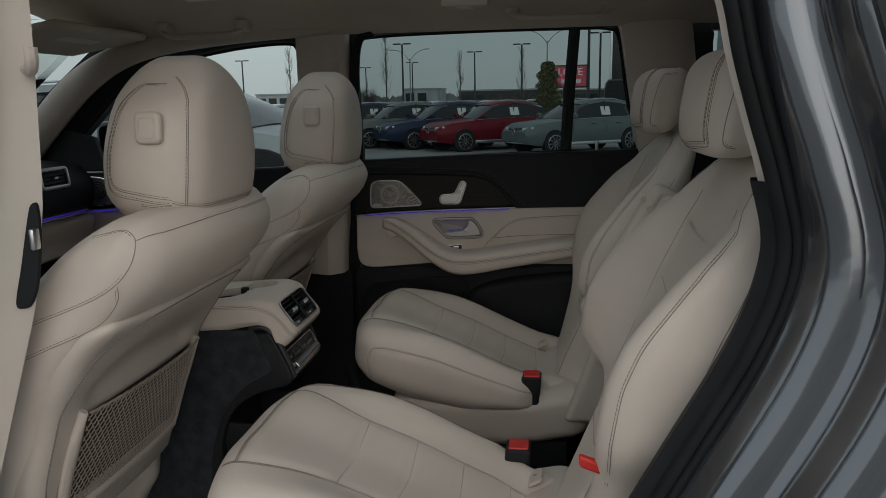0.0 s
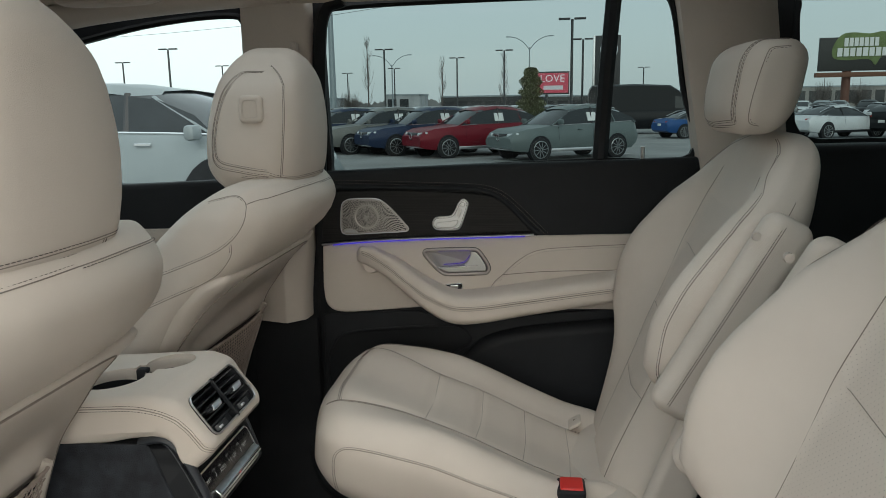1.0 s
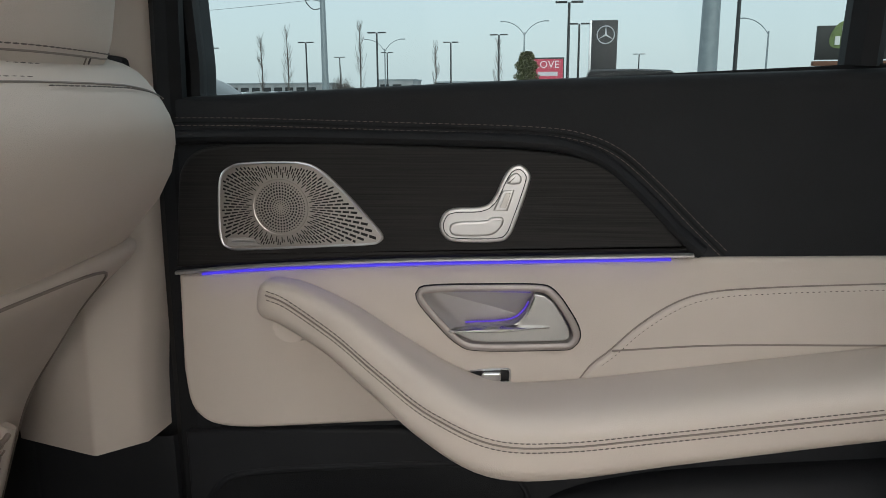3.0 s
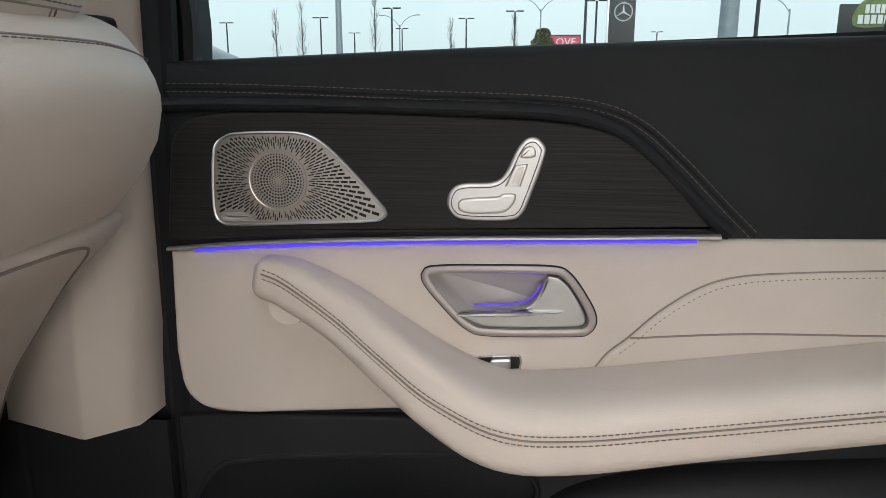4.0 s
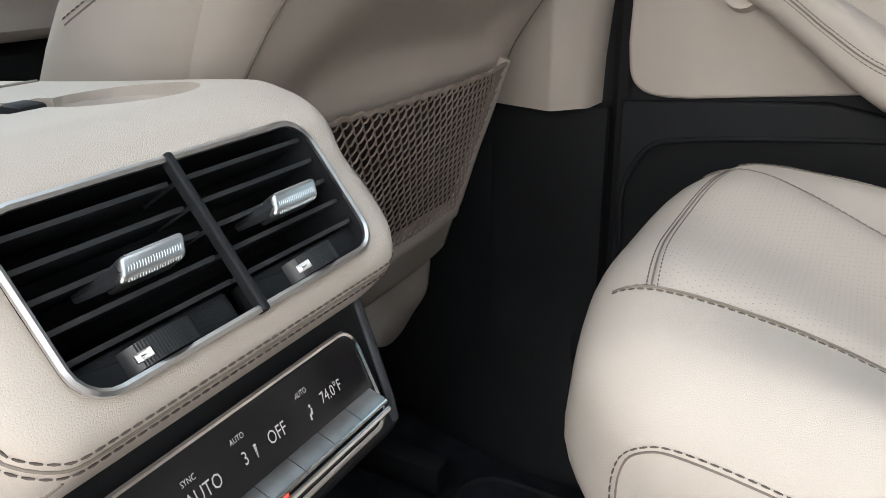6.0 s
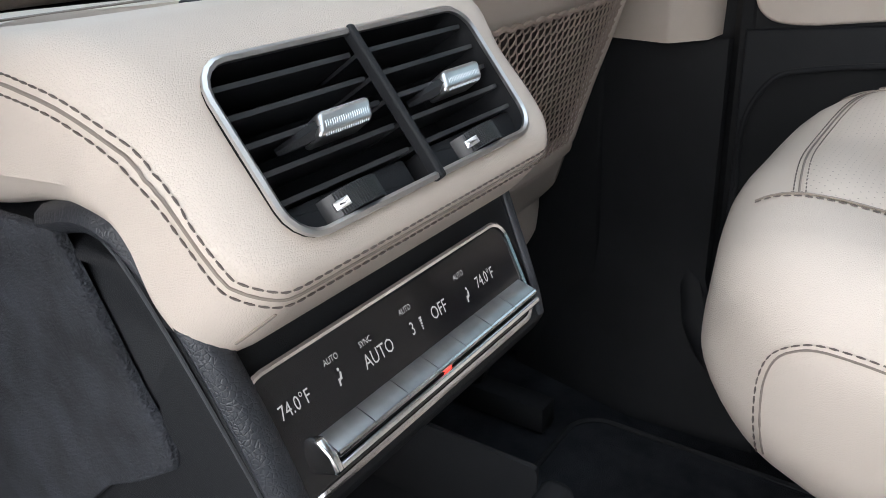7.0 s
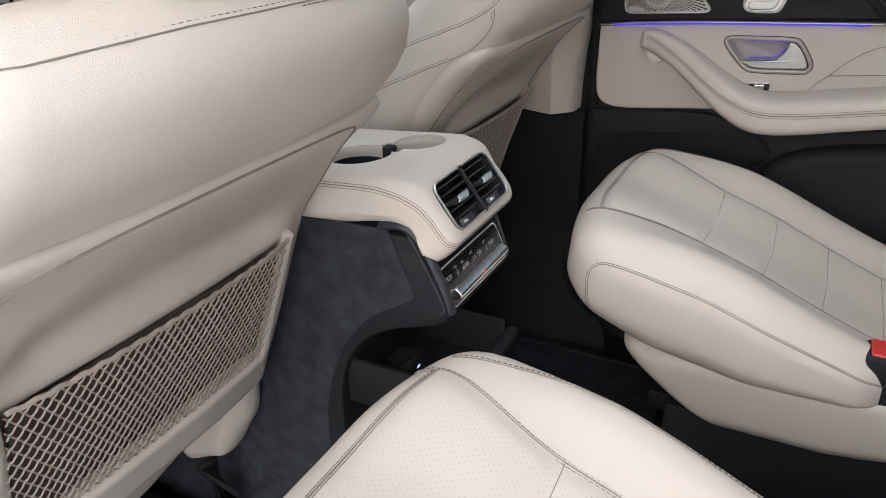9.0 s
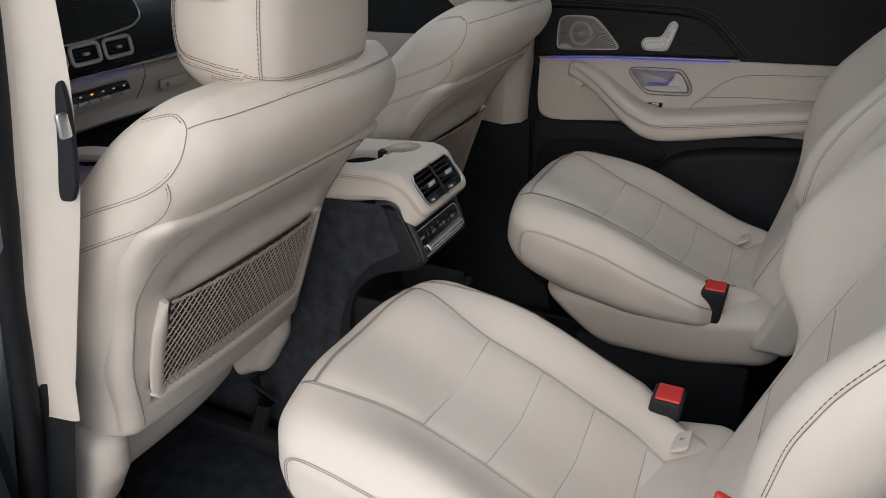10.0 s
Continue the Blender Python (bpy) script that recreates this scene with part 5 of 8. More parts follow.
for side in (-1, 1):
    for k in range(5):
        v0 = 0.024 - 0.0105 * k
        u0, u1 = (-0.0725, -0.003) if side < 0 else (0.003, 0.0725)
        part("slat", mesh_of("slat", *join_data(([VENT(u0, v0 + 0.0012, -0.002), VENT(u1, v0 + 0.0012, -0.002), VENT(u1, v0 + 0.003, -0.03), VENT(u0, v0 + 0.003, -0.03), VENT(u0, v0 - 0.0006, -0.0025), VENT(u1, v0 - 0.0006, -0.0025), VENT(u1, v0 + 0.0018, -0.03), VENT(u0, v0 + 0.0018, -0.03)], [(0, 1, 2, 3), (7, 6, 5, 4), (0, 4, 5, 1), (1, 5, 6, 2), (2, 6, 7, 3), (3, 7, 4, 0)])), SLAT), vent)
    uc = -0.030 if side < 0 else 0.044
    tab = Pillow((0.0140, 0.0044, 0.0060), 0.0022, lambda p: Vector(VENT(uc + p[0] + 0.5 * p[1], 0.0005 + p[1], -0.001 + p[2])))
    part("tab", tab.mesh("tab", METAL, (3, 3, 3)), vent, "ribbed silver vent tab")
    ribs = [tube_data([VENT(uc + x + 0.002, 0.0047, -0.006), VENT(uc + x + 0.002, 0.0047, 0.0040), VENT(uc + x, 0.0, 0.0051), VENT(uc + x - 0.002, -0.0040, 0.0042)], 0.00022, 4) for x in np.linspace(-0.011, 0.011, 20)]
    part("tab_ribs", mesh_of("tab_ribs", *join_data(*ribs), METAL), vent)
    part("tab_stem", mesh_of("tab_stem", *tube_data([VENT(uc - 0.011, 0, 0.002), VENT(uc - 0.017, 0.0, -0.003), VENT(uc - 0.024, 0.0005, -0.010)], [(0.0035, 0.0035), (0.0030, 0.0028), (0.0016, 0.0016)], 6), BLACK), vent)
    um = side * 0.040
    tray = mesh_of("wheel_bed", *plate_data(round_rect(0.035, 0.0062, 0.002), lambda u, v, w: VENT(um + u, -0.0255 + v, -0.016 + w), 0.010, 0.001, 2), BLACK)
    part("wheel_bed", tray, vent)
    wheel = tube_data([VENT(um, -0.0300, -0.0120), VENT(um, -0.0215, -0.0120)], 0.0160, 44, up=(0.77, 0, 0.64))
    ribs_w = [tube_data([VENT(um + 0.0161 * math.sin(a), v, -0.0120 + 0.0161 * math.cos(a)) for v in (-0.0298, -0.0217)], 0.00030, 4) for a in np.linspace(-0.75, 0.9, 26)]
    part("thumb_wheel", mesh_of("thumb_wheel", *join_data(wheel, *ribs_w), SLAT), vent, "ribbed black thumb wheel")
    part("wheel_mark", mesh_of("wheel_mark", *plate_data(round_rect(0.0022, 0.0016, 0.0003), lambda u, v, w: VENT(um - 0.0105 + u, -0.0262 + v, 0.0006 + w + 0.9 * u), 0.0006, 0.0002, 1), METAL), vent)
div = Pillow((0.0019, 0.034, 0.003), 0.0015, lambda p: Vector(VENT(p[0], p[1], 0.001 + p[2])))
part("divider", div.mesh("divider", BLACK, (2, 6, 2)), vent)
# lower body, carpeted sides and black edging
FELT = varied("carpet_felt", (0.030, 0.033, 0.041), 0.40, 0.95, 38, 600, 1.0, 0.003)
METAL_DARK = varied("dark_groove_edge", (0.06, 0.063, 0.07), 0.1, 0.45)
GRAINED = varied("grained_black_roll", (0.026, 0.029, 0.036), 0.15, 0.45, 12, 520, 0.35, 0.0005, cell=True)
body_line = [tuple(p) for p in smooth_curve([(-0.60, 1.205), (-0.02, 1.212), (0.004, 1.186), (0.010, 1.176), (0.037, 1.120), (0.039, 1.107), (0.022, 1.092), (-0.04, 1.075), (-0.095, 1.035), (-0.125, 0.97), (-0.13, 0.88), (-0.13, 0.59), (-0.60, 0.59)], 4, False)]
body = part("lower_body", slab("lower_body", body_line, 0.1085, 0.004, BLACK, 0, 3, lambda u: 1.0 - 0.12 * ease(-0.04, 0.055, u)), CON, "black plastic console body")
for sd in (-1, 1):
    side_at = lambda u, v, w: (u, sd * (0.1065 + w) * (1.0 - 0.12 * ease(-0.04, 0.055, u)), v)
    cp = [(-0.58, 0.60), (-0.58, 1.195), (-0.30, 1.206), (-0.20, 1.212), (-0.12, 1.216), (-0.038, 1.2185), (-0.032, 1.205), (-0.026, 1.190), (-0.016, 1.161), (-0.005, 1.134), (-0.007, 1.127), (-0.030, 1.113), (-0.056, 1.099), (-0.080, 1.078), (-0.110, 1.04), (-0.135, 0.99), (-0.155, 0.92), (-0.17, 0.60)]
    part("carpet_side", mesh_of("carpet_side", *plate_data(cp, side_at, 0.0042, 0.0015, 2), FELT), body, "black felt side panel")
    part("groove", tube("groove", [side_at(x, z, 0.0022) for x, z in smooth_curve([(-0.035, 1.221), (-0.021, 1.2215), (-0.010, 1.214), (0.005, 1.185), (0.018, 1.155), (0.031, 1.124), (0.033, 1.117), (0.028, 1.110)], 5)], 0.0008, METAL_DARK, 5), body)
    part("edge_strip", tube("edge_strip", [side_at(x, z, -0.0035) for x, z in smooth_curve([(-0.05, 1.219), (-0.022, 1.224), (-0.004, 1.214), (0.011, 1.190), (0.024, 1.160), (0.036, 1.128), (0.040, 1.112)], 6)], (0.0060, 0.0075) if sd < 0 else (0.0020, 0.0030), GRAINED, 10, up=(0, 1, 0)), body, "grained black edge roll")
# climate display
DISP = tilted((0.0300, -0.0050, 1.1410), (-0.40, 0, 0.917))
face = round_rect(0.0870, 0.0255, 0.010)
disp = part("climate_display", mesh_of("climate_display", *plate_data(face, lambda u, v, w: DISP(u, v, w - 0.004), 0.0060, 0.001, 2), BLACK_GLOSS), CON, "gloss black climate display with lit figures")
part("chrome_rim", tube("chrome_rim", [DISP(u, v, 0.002) for u, v in round_rect(0.0875, 0.0260, 0.0105)], 0.0014, CHROME, 6, True, up=(0.83, 0, 0.55)), disp)
KEY_TOP = varied("brushed_key_metal", (0.42, 0.44, 0.46), 0.12, 0.34, 90, 700, 0.12, 0.0002, 0.9)
for k in range(7):
    u0, u1 = -0.0655 + k * 0.02135, -0.0655 + (k + 1) * 0.02135 - 0.0005
    sec = [(-0.0060, 0.0018), (-0.0064, 0.0028), (-0.0122, 0.0092), (-0.0134, 0.0096), (-0.0152, 0.0094), (-0.0152, 0.0018)]
    kv, kf = strip_sheet([[DISP(u, v, w) for v, w in sec] for u in (u0, u1)], True)
    kf += [tuple(range(6)), tuple(range(11, 5, -1))]
    part("key", mesh_of("key", kv, kf, KEY_TOP, True, 30), disp, "brushed metal rocker key")
    part("key_edge", tube("key_edge", [DISP(u0, -0.0140, 0.0094), DISP(u1, -0.0140, 0.0094)], (0.0009, 0.0012), CHROME, 6), disp)
base_bar = Pillow((0.0765, 0.0016, 0.0042), 0.0012, lambda p: Vector(DISP(p[0] + 0.0090, -0.0188 + p[1], 0.0050 + p[2])))
part("key_bar", base_bar.mesh("key_bar", CHROME, (4, 2, 2)), disp)
part("key_slot", mesh_of("key_slot", *plate_data(round_rect(0.0740, 0.0016, 0.0006), lambda u, v, w: DISP(u + 0.0090, -0.0162 + v, 0.0050 + w), 0.0012, 0.0002, 1), RUBBER), disp)
cap = Pillow((0.0022, 0.0076, 0.0050), 0.0016, lambda p: Vector(DISP(-0.0680 + p[0], -0.0128 + p[1], 0.0050 + p[2] - 0.55 * max(0, p[1]))))
part("end_cap", cap.mesh("end_cap", CHROME, (2, 3, 2)), disp)
part("indicator", mesh_of("indicator", *plate_data(round_rect(0.0028, 0.0010, 0.0004), lambda u, v, w: DISP(0.0060 + u, -0.0160 + v, 0.0066 + w), 0.0008, 0.0002, 1), RED_GLOW), disp, "red indicator light")


def writing(text, size, place, mat, parent, name="writing", thick=0.0002):
    """Words in the built-in font, laid on a surface: place(u, v, w)."""
    cu_ = bpy.data.curves.new(name, "FONT")
    cu_.body, cu_.size, cu_.align_x, cu_.align_y = text, size, "CENTER", "CENTER"
    cu_.resolution_u = 2
    ob = new("work", cu_)
    bpy.context.view_layer.update()
    me = bpy.data.meshes.new_from_object(ob.evaluated_get(bpy.context.evaluated_depsgraph_get()))
    bpy.data.objects.remove(ob)
    for vtx in me.vertices:
        vtx.co = place(vtx.co.x, vtx.co.y, thick)
    me.materials.clear()
    me.materials.append(mat)
    return part(name, me, parent) if parent is not None else me


def at_disp(fu, fv):
    u0, v0 = -0.0985 + 0.183 * fu, 0.0242 - 0.051 * fv
    return lambda u, v, w: DISP(u0 + u * 0.58, v0 + v * 0.76, 0.0022 + w)


for text, size, fu, fv in (("74.0°F", 0.0105, 0.160, 0.30), ("AUTO", 0.0115, 0.415, 0.36), ("3", 0.0110, 0.540, 0.36), ("OFF", 0.0115, 0.648, 0.36), ("74.0°F", 0.0105, 0.858, 0.37), ("AUTO", 0.0050, 0.285, 0.17), ("SYNC", 0.0050, 0.39, 0.21), ("AUTO", 0.0050, 0.54, 0.18), ("AUTO", 0.0050, 0.762, 0.20)):
    writing(text, size, at_disp(fu, fv), WHITE_GLOW, disp)
for fu, fv in ((0.292, 0.33), (0.772, 0.41)):
    pl = at_disp(fu, fv)
    seat_icon = join_data(plate_data([(0.0010 * math.cos(a), 0.0042 + 0.0010 * math.sin(a)) for a in np.linspace(0, 6.28, 9)[:-1]], pl, 0.0003, 0.0001, 1), plate_data([(0.0004, 0.0028), (0.0014, 0.0026), (0.0006, -0.0008), (0.0006, -0.0012), (-0.0022, -0.0012), (-0.0026, -0.0040), (-0.0036, -0.0040), (-0.0030, -0.0002), (-0.0006, 0.0000)], pl, 0.0003, 0.0001, 1))
    part("seat_icon", mesh_of("seat_icon", *seat_icon, WHITE_GLOW), disp)
pl = at_disp(0.573, 0.36)
part("fan_bars", mesh_of("fan_bars", *join_data(*[plate_data([(-0.0004, 0.0035 - 0.0016 * k), (0.0022 - 0.0004 * k, 0.0035 - 0.0016 * k), (0.0022 - 0.0004 * k, 0.0025 - 0.0016 * k), (-0.0004, 0.0025 - 0.0016 * k)], pl, 0.0003, 0.0001, 1) for k in range(5)]), WHITE_GLOW), disp)
# fold-out tray with sockets under the console
tray_cut = bevel_box("cutter", (-0.118, -0.088, 0.933), (0.08, 0.096, 1.10), BLACK, 0.008)
tray = part("tray", cut(bevel_box("tray", (-0.128, -0.094, 0.925), (0.035, 0.102, 1.0), BLACK, 0.004), tray_cut), CON, "black open storage tray")
lipc = Pillow((0.012, 0.108, 0.030), 0.010, lambda p: Vector((0.042 + p[0] - 0.25 * p[1] ** 2 + 0.2 * p[2], 0.005 + p[1], 0.957 + p[2])))
part("tray_lip", lipc.mesh("tray_lip", BLACK, (2, 8, 4)), tray)
part("socket_trim", tube("socket_trim", [(-0.060, -0.070, 0.985), (-0.052, -0.040, 0.990)], 0.0016, CHROME, 6), tray)
part("socket_ring", tube("socket_ring", [(-0.072 + 0.010 * math.cos(a), -0.076 + 0.010 * math.sin(a), 0.992) for a in np.linspace(0.5, 3.0, 9)], 0.0016, CHROME, 6), tray)
part("socket", bevel_box("socket", (-0.085, -0.060, 0.940), (-0.045, -0.010, 0.985), BLACK, 0.004), tray)
part("socket_sign", mesh_of("socket_sign", *plate_data(round_rect(0.004, 0.002, 0.0005), lambda u, v, w: (-0.045 + w, -0.032 + u, 0.972 + v), 0.0006, 0.0002, 1), glow("pale_blue_sign", (0.5, 0.6, 1.0), 0.4)), tray)

CON.matrix_basis = Matrix.Translation((-0.126, -0.027, FLOOR + 0.0135)) @ Matrix.Diagonal((1, 0.98, 1, 1))

# ---- driver side: pillars and body round the open rear door ----
nb = thing("b_pillar_trim", (-0.02, -0.75, FLOOR), "beige B-pillar trim with black belt slot beside the open door", "pillar trim")
edge = table((0.60, -0.26), (1.10, -0.11), (1.20, -0.072), (1.30, -0.036), (1.478, 0.028), (1.605, 0.053), (1.807, 0.066), (1.96, 0.07))
broad = table((1.10, 0.035), (1.26, 0.060), (1.42, 0.082), (1.60, 0.068), (1.80, 0.036), (1.96, 0.034))
rows = []
for z in np.linspace(1.14, 1.96, 26):
    x = edge(z)
    w = broad(z)
    rows.append([(x - w - 0.004, -0.765, z), (x - w, -0.7525, z), (x - w + 0.008, -0.7495, z), (x - 0.010, -0.742, z), (x - 0.002, -0.737, z), (x - 0.008, -0.732, z), (x - 0.045, -0.722, z), (x - 0.11, -0.715, z), (x - 0.20, -0.715, z)])
rows[0] = [(x - 0.02 * (i < 3), y, z - 0.035 * (i in (1, 2, 3, 4))) for i, (x, y, z) in enumerate(rows[0])]
part("upper_trim", mesh_of("upper_trim", *strip_sheet(rows), BEIGE_HARD, True, 50), nb)
rows = []
for z in np.linspace(0.58, 1.17, 10):
    x = edge(z)
    rows.append([(x - 0.14, -0.81, z), (x - 0.07, -0.766, z), (x - 0.016, -0.737, z), (x - 0.006, -0.732, z), (x - 0.05, -0.712, z), (x - 0.1, -0.69, z), (x - 0.25, -0.69, z)])
part("lower_trim", mesh_of("lower_trim", *strip_sheet(rows), BLACK, True, 50), nb, "black lower pillar trim")
slot = [tuple(p) for p in smooth_curve([(0.006, 1.470), (0.020, 1.52), (0.039, 1.59), (0.046, 1.604), (0.052, 1.600), (0.051, 1.56), (0.040, 1.50), (0.027, 1.470), (0.016, 1.463)], 5, True)]
part("belt_slot", mesh_of("belt_slot", *plate_data(slot, lambda u, v, w: (u - 0.006, -0.740 - w - 0.15 * max(0, edge(v) - u - 0.004), v), 0.006, 0.002, 2), BLACK), nb, "black seat belt height slot")
part("belt_slider", bevel_box("belt_slider", (0.040, -0.760, 1.545), (0.048, -0.746, 1.573), METAL, 0.003), nb)
part("coat_hook", tube("coat_hook", smooth_curve([(0.055, -0.742, 1.772), (0.070, -0.757, 1.770), (0.080, -0.766, 1.780), (0.082, -0.768, 1.797)], 5), (0.008, 0.007), BEIGE_HARD, 8), nb)
seal_b = smooth_curve([(edge(z) - broad(max(1.1, z)) - 0.014, -0.772, z) for z in np.linspace(0.56, 1.98, 12)], 4)
part("seal", tube("seal", seal_b, (0.017, 0.018), RUBBER, 10, up=(0, 1, 0)), nb, "black rubber door seal")
part("outer_post", mesh_of("outer_post", *strip_sheet([[(edge(z) - 0.075, -0.78, z), (edge(z) - 0.12, -0.86, z), (edge(z) - 0.17, -0.90, z), (edge(z) - 0.30, -0.92, z), (edge(z) - 0.9, -0.93, z)] for z in np.linspace(0.45, 2.0, 14)]), PAINT), nb, "dark grey painted door post")
nb.matrix_basis = Matrix.Translation((-0.170, -0.703, FLOOR - 0.025))

# rear edge of the door opening
rear_edge = smooth_curve([(0.42, 0.56), (0.50, 0.75), (0.585, 1.00), (0.655, 1.17), (0.715, 1.29), (0.785, 1.43), (0.812, 1.53), (0.797, 1.61), (0.775, 1.68), (0.757, 1.74), (0.742, 1.80), (0.71, 1.88), (0.60, 1.925)], 6)
nc = thing("quarter_panel", (0.9, -0.85, 0.5), "dark grey metallic rear quarter panel with rubber door seal", "car body")
part("seal", tube("seal", [(x + 0.008, -0.760, z) for x, z in rear_edge], (0.0105, 0.0105), RUBBER, 12, up=(0, 1, 0)), nc, "black rubber door seal")
part("inner_seal", tube("inner_seal", [(x + 0.016, -0.772, z) for x, z in rear_edge], (0.006, 0.006), RUBBER, 10, up=(0, 1, 0)), nc)


def along(k):
    """Unit normal of the edge, pointing away from the opening."""
    a, b = rear_edge[max(0, k - 1)], rear_edge[min(len(rear_edge) - 1, k + 1)]
    t = (b - a) / np.linalg.norm(b - a)
    return np.array((t[1], -t[0]))


rows = []
for k in range(len(rear_edge)):
    p, nv = rear_edge[k], along(k)
    row = []
    for out, y in ((0.014, -0.760), (0.019, -0.782), (0.027, -0.806), (0.036, -0.824), (0.050, -0.832), (0.060, -0.830), (0.070, -0.834), (0.077, -0.850), (0.082, -0.875), (0.090, -0.892), (0.102, -0.898), (0.114, -0.896), (0.122, -0.903), (0.14, -0.925), (0.17, -0.955), (0.22, -0.975), (0.30, -0.985)):
        q = p + nv * out
        row.append((q[0], y + 0.05 * ease(1.45, 1.9, q[1]), q[1]))
    qx, qy, qz = row[-1]
    low = ease(1.50, 1.40, qz)
    row += [(qx + 0.35 * low, qy - 0.01, qz), (qx + 1.3 * low, qy, qz)]
    rows.append(row)
part("door_frame", mesh_of("door_frame", *strip_sheet(rows), PAINT, True, 60), nc, "dark grey painted door frame")
part("window_trim", mesh_of("window_trim", *tube_data(smooth_curve([(0.905, -0.93, 1.50), (0.900, -0.925, 1.58), (0.870, -0.90, 1.72), (0.835, -0.86, 1.86)], 6), (0.022, 0.012), 8, up=(0, 1, 0)), BLACK_GLOSS), nc, "gloss black window trim")
part("quarter_window", mesh_of("quarter_window", [(0.905, -0.925, 1.50), (1.9, -0.925, 1.50), (1.9, -0.84, 1.88), (0.835, -0.855, 1.88)], [(0, 1, 2, 3)], GLASS_TINT), nc, "dark privacy glass")

nc.matrix_basis = Matrix.Translation((0.878, -0.85, 0.5))

ic = thing("c_pillar_trim", (0.85, -0.72, FLOOR), "beige C-pillar trim above black lower trim by the door opening", "pillar trim")
rows = []
for k, (x, z) in enumerate(rear_edge):
    if z < 1.48:
        continue
    rows.append([(x + 0.004, -0.75, z), (x - 0.004, -0.735, z), (x + 0.002, -0.715, z), (x + 0.06, -0.70, z), (x + 0.20, -0.70, z)])
part("upper_trim", mesh_of("upper_trim", *strip_sheet(rows), BEIGE_HARD), ic)
rows = []
for k, (x, z) in enumerate(rear_edge):
    if z > 1.62:
        continue
    rows.append([(x + 0.002, -0.75, z), (x - 0.012, -0.735, z), (x - 0.004, -0.705, z), (x + 0.06, -0.69, z), (x + 0.25, -0.69, z)])
part("lower_trim", mesh_of("lower_trim", *strip_sheet(rows), BLACK), ic, "black lower pillar trim")

ic.matrix_basis = Matrix.Translation((0.828, -0.72, FLOOR))

# passenger side C pillar, third-row window and rear trim
fc3 = thing("c_pillar_trim", (0.86, 0.70, FLOOR), "beige C-pillar trim between rear door and third-row window", "pillar trim")
rows = []
for z in np.linspace(1.50, 1.95, 12):
    x0, x1 = 0.802 - 0.17 * (z - 1.55), 0.995 - 0.13 * (z - 1.55)
    rows.append([(x0, 0.75, z), (x0 + 0.006, 0.70, z), (x0 + 0.03, 0.685, z), (x1 - 0.04, 0.675, z), (x1 - 0.006, 0.685, z), (x1, 0.75, z)])
part("upper_trim", mesh_of("upper_trim", *strip_sheet(rows), BEIGE_HARD, True, 50), fc3)
wall_q = single("wall_rear_quarter", wall_with_holes("wall_rear_quarter", (1.001, 0.55), (2.3, 1.93), [smooth_curve([(1.03, 1.60), (0.99 + 0.03, 1.75), (1.015, 1.87), (1.06, 1.885), (1.6, 1.86), (1.72, 1.80), (1.72, 1.62), (1.60, 1.585), (1.2, 1.585)], 5, True)], 0.742, 0.80, BLACK), "black rear quarter wall with window opening", "car side", kind="structure")
q3 = thing("window_3", (1.3, 0.775, 1.6), "tinted third-row window of the car", "window", kind="structure")
part("pane", mesh_of("pane", [(0.98, 0.775, 1.5), (1.8, 0.775, 1.5), (1.8, 0.775, 1.93), (0.98, 0.775, 1.93)], [(0, 1, 2, 3)], GLASS_TINT), q3)
ledge = thing("rear_side_trim", (1.4, 0.66, FLOOR), "black rear side trim below the third-row window", "side trim")
part("trim", slab("trim", [(0.96, 0.62), (0.96, 1.545), (1.0, 1.575), (2.2, 1.59), (2.2, 0.62)], 0.045, 0.02, BLACK, 0.70), ledge)
wall_rear = single("wall_tailgate", mesh_of("wall_tailgate", *join_data(box_data((2.25, -0.78, 0.5), (2.3, 0.78, 1.20)), box_data((2.25, -0.78, 1.86), (2.3, 0.78, 1.95)), box_data((2.25, -0.78, 1.201), (2.3, -0.66, 1.859)), box_data((2.25, 0.66, 1.201), (2.3, 0.78, 1.859))), BLACK, False), "black inner tailgate closing the cabin", "car side", kind="structure")
rear_pane = single("window_6", mesh_of("window_6", *box_data((2.272, -0.66, 1.20), (2.277, 0.66, 1.86)), GLASS_TINT), "tinted tailgate window of the car", "window", kind="structure")
wall_near = single("wall_driver_rear", wall_with_holes("wall_driver_rear", (0.98, 0.5), (2.3, 1.93), [[(1.06, 1.56), (1.06, 1.86), (1.6, 1.86), (1.75, 1.80), (1.75, 1.60), (1.6, 1.56)]], -0.80, -0.74, BLACK), "black inner wall behind the open door", "car side", kind="structure")
sill = single("door_sill", bevel_box("door_sill", (-0.35, -0.93, 0.50), (0.62, -0.72, 0.585), BLACK, 0.02), "black door sill of the open door", "sill", kind="structure")

# ---- headliner fittings ----
for nm, x0, x1, y, z in (("grab_handle", -0.60, -0.33, 0.60, 1.912), ("grab_handle", 0.43, 0.72, 0.60, 1.932)):
    gh = thing(nm, ((x0 + x1) / 2, y, z), "beige moulded roof grab handle", "grab handle", "roof grab handles")
    part("grip", tube("grip", smooth_curve([(x0, y + 0.01, z + 0.025), (x0 + 0.02, y - 0.02, z - 0.005), (x0 + 0.07, y - 0.035, z - 0.016), (x1 - 0.07, y - 0.035, z - 0.016), (x1 - 0.02, y - 0.02, z - 0.005), (x1, y + 0.01, z + 0.025)], 6), (0.011, 0.008), BEIGE_HARD, 10), gh)
    for x in (x0 + 0.012, x1 - 0.012):
        part("foot", bevel_box("foot", (x - 0.02, y - 0.022, z - 0.002), (x + 0.02, y + 0.025, z + 0.03), BEIGE_HARD, 0.008), gh)
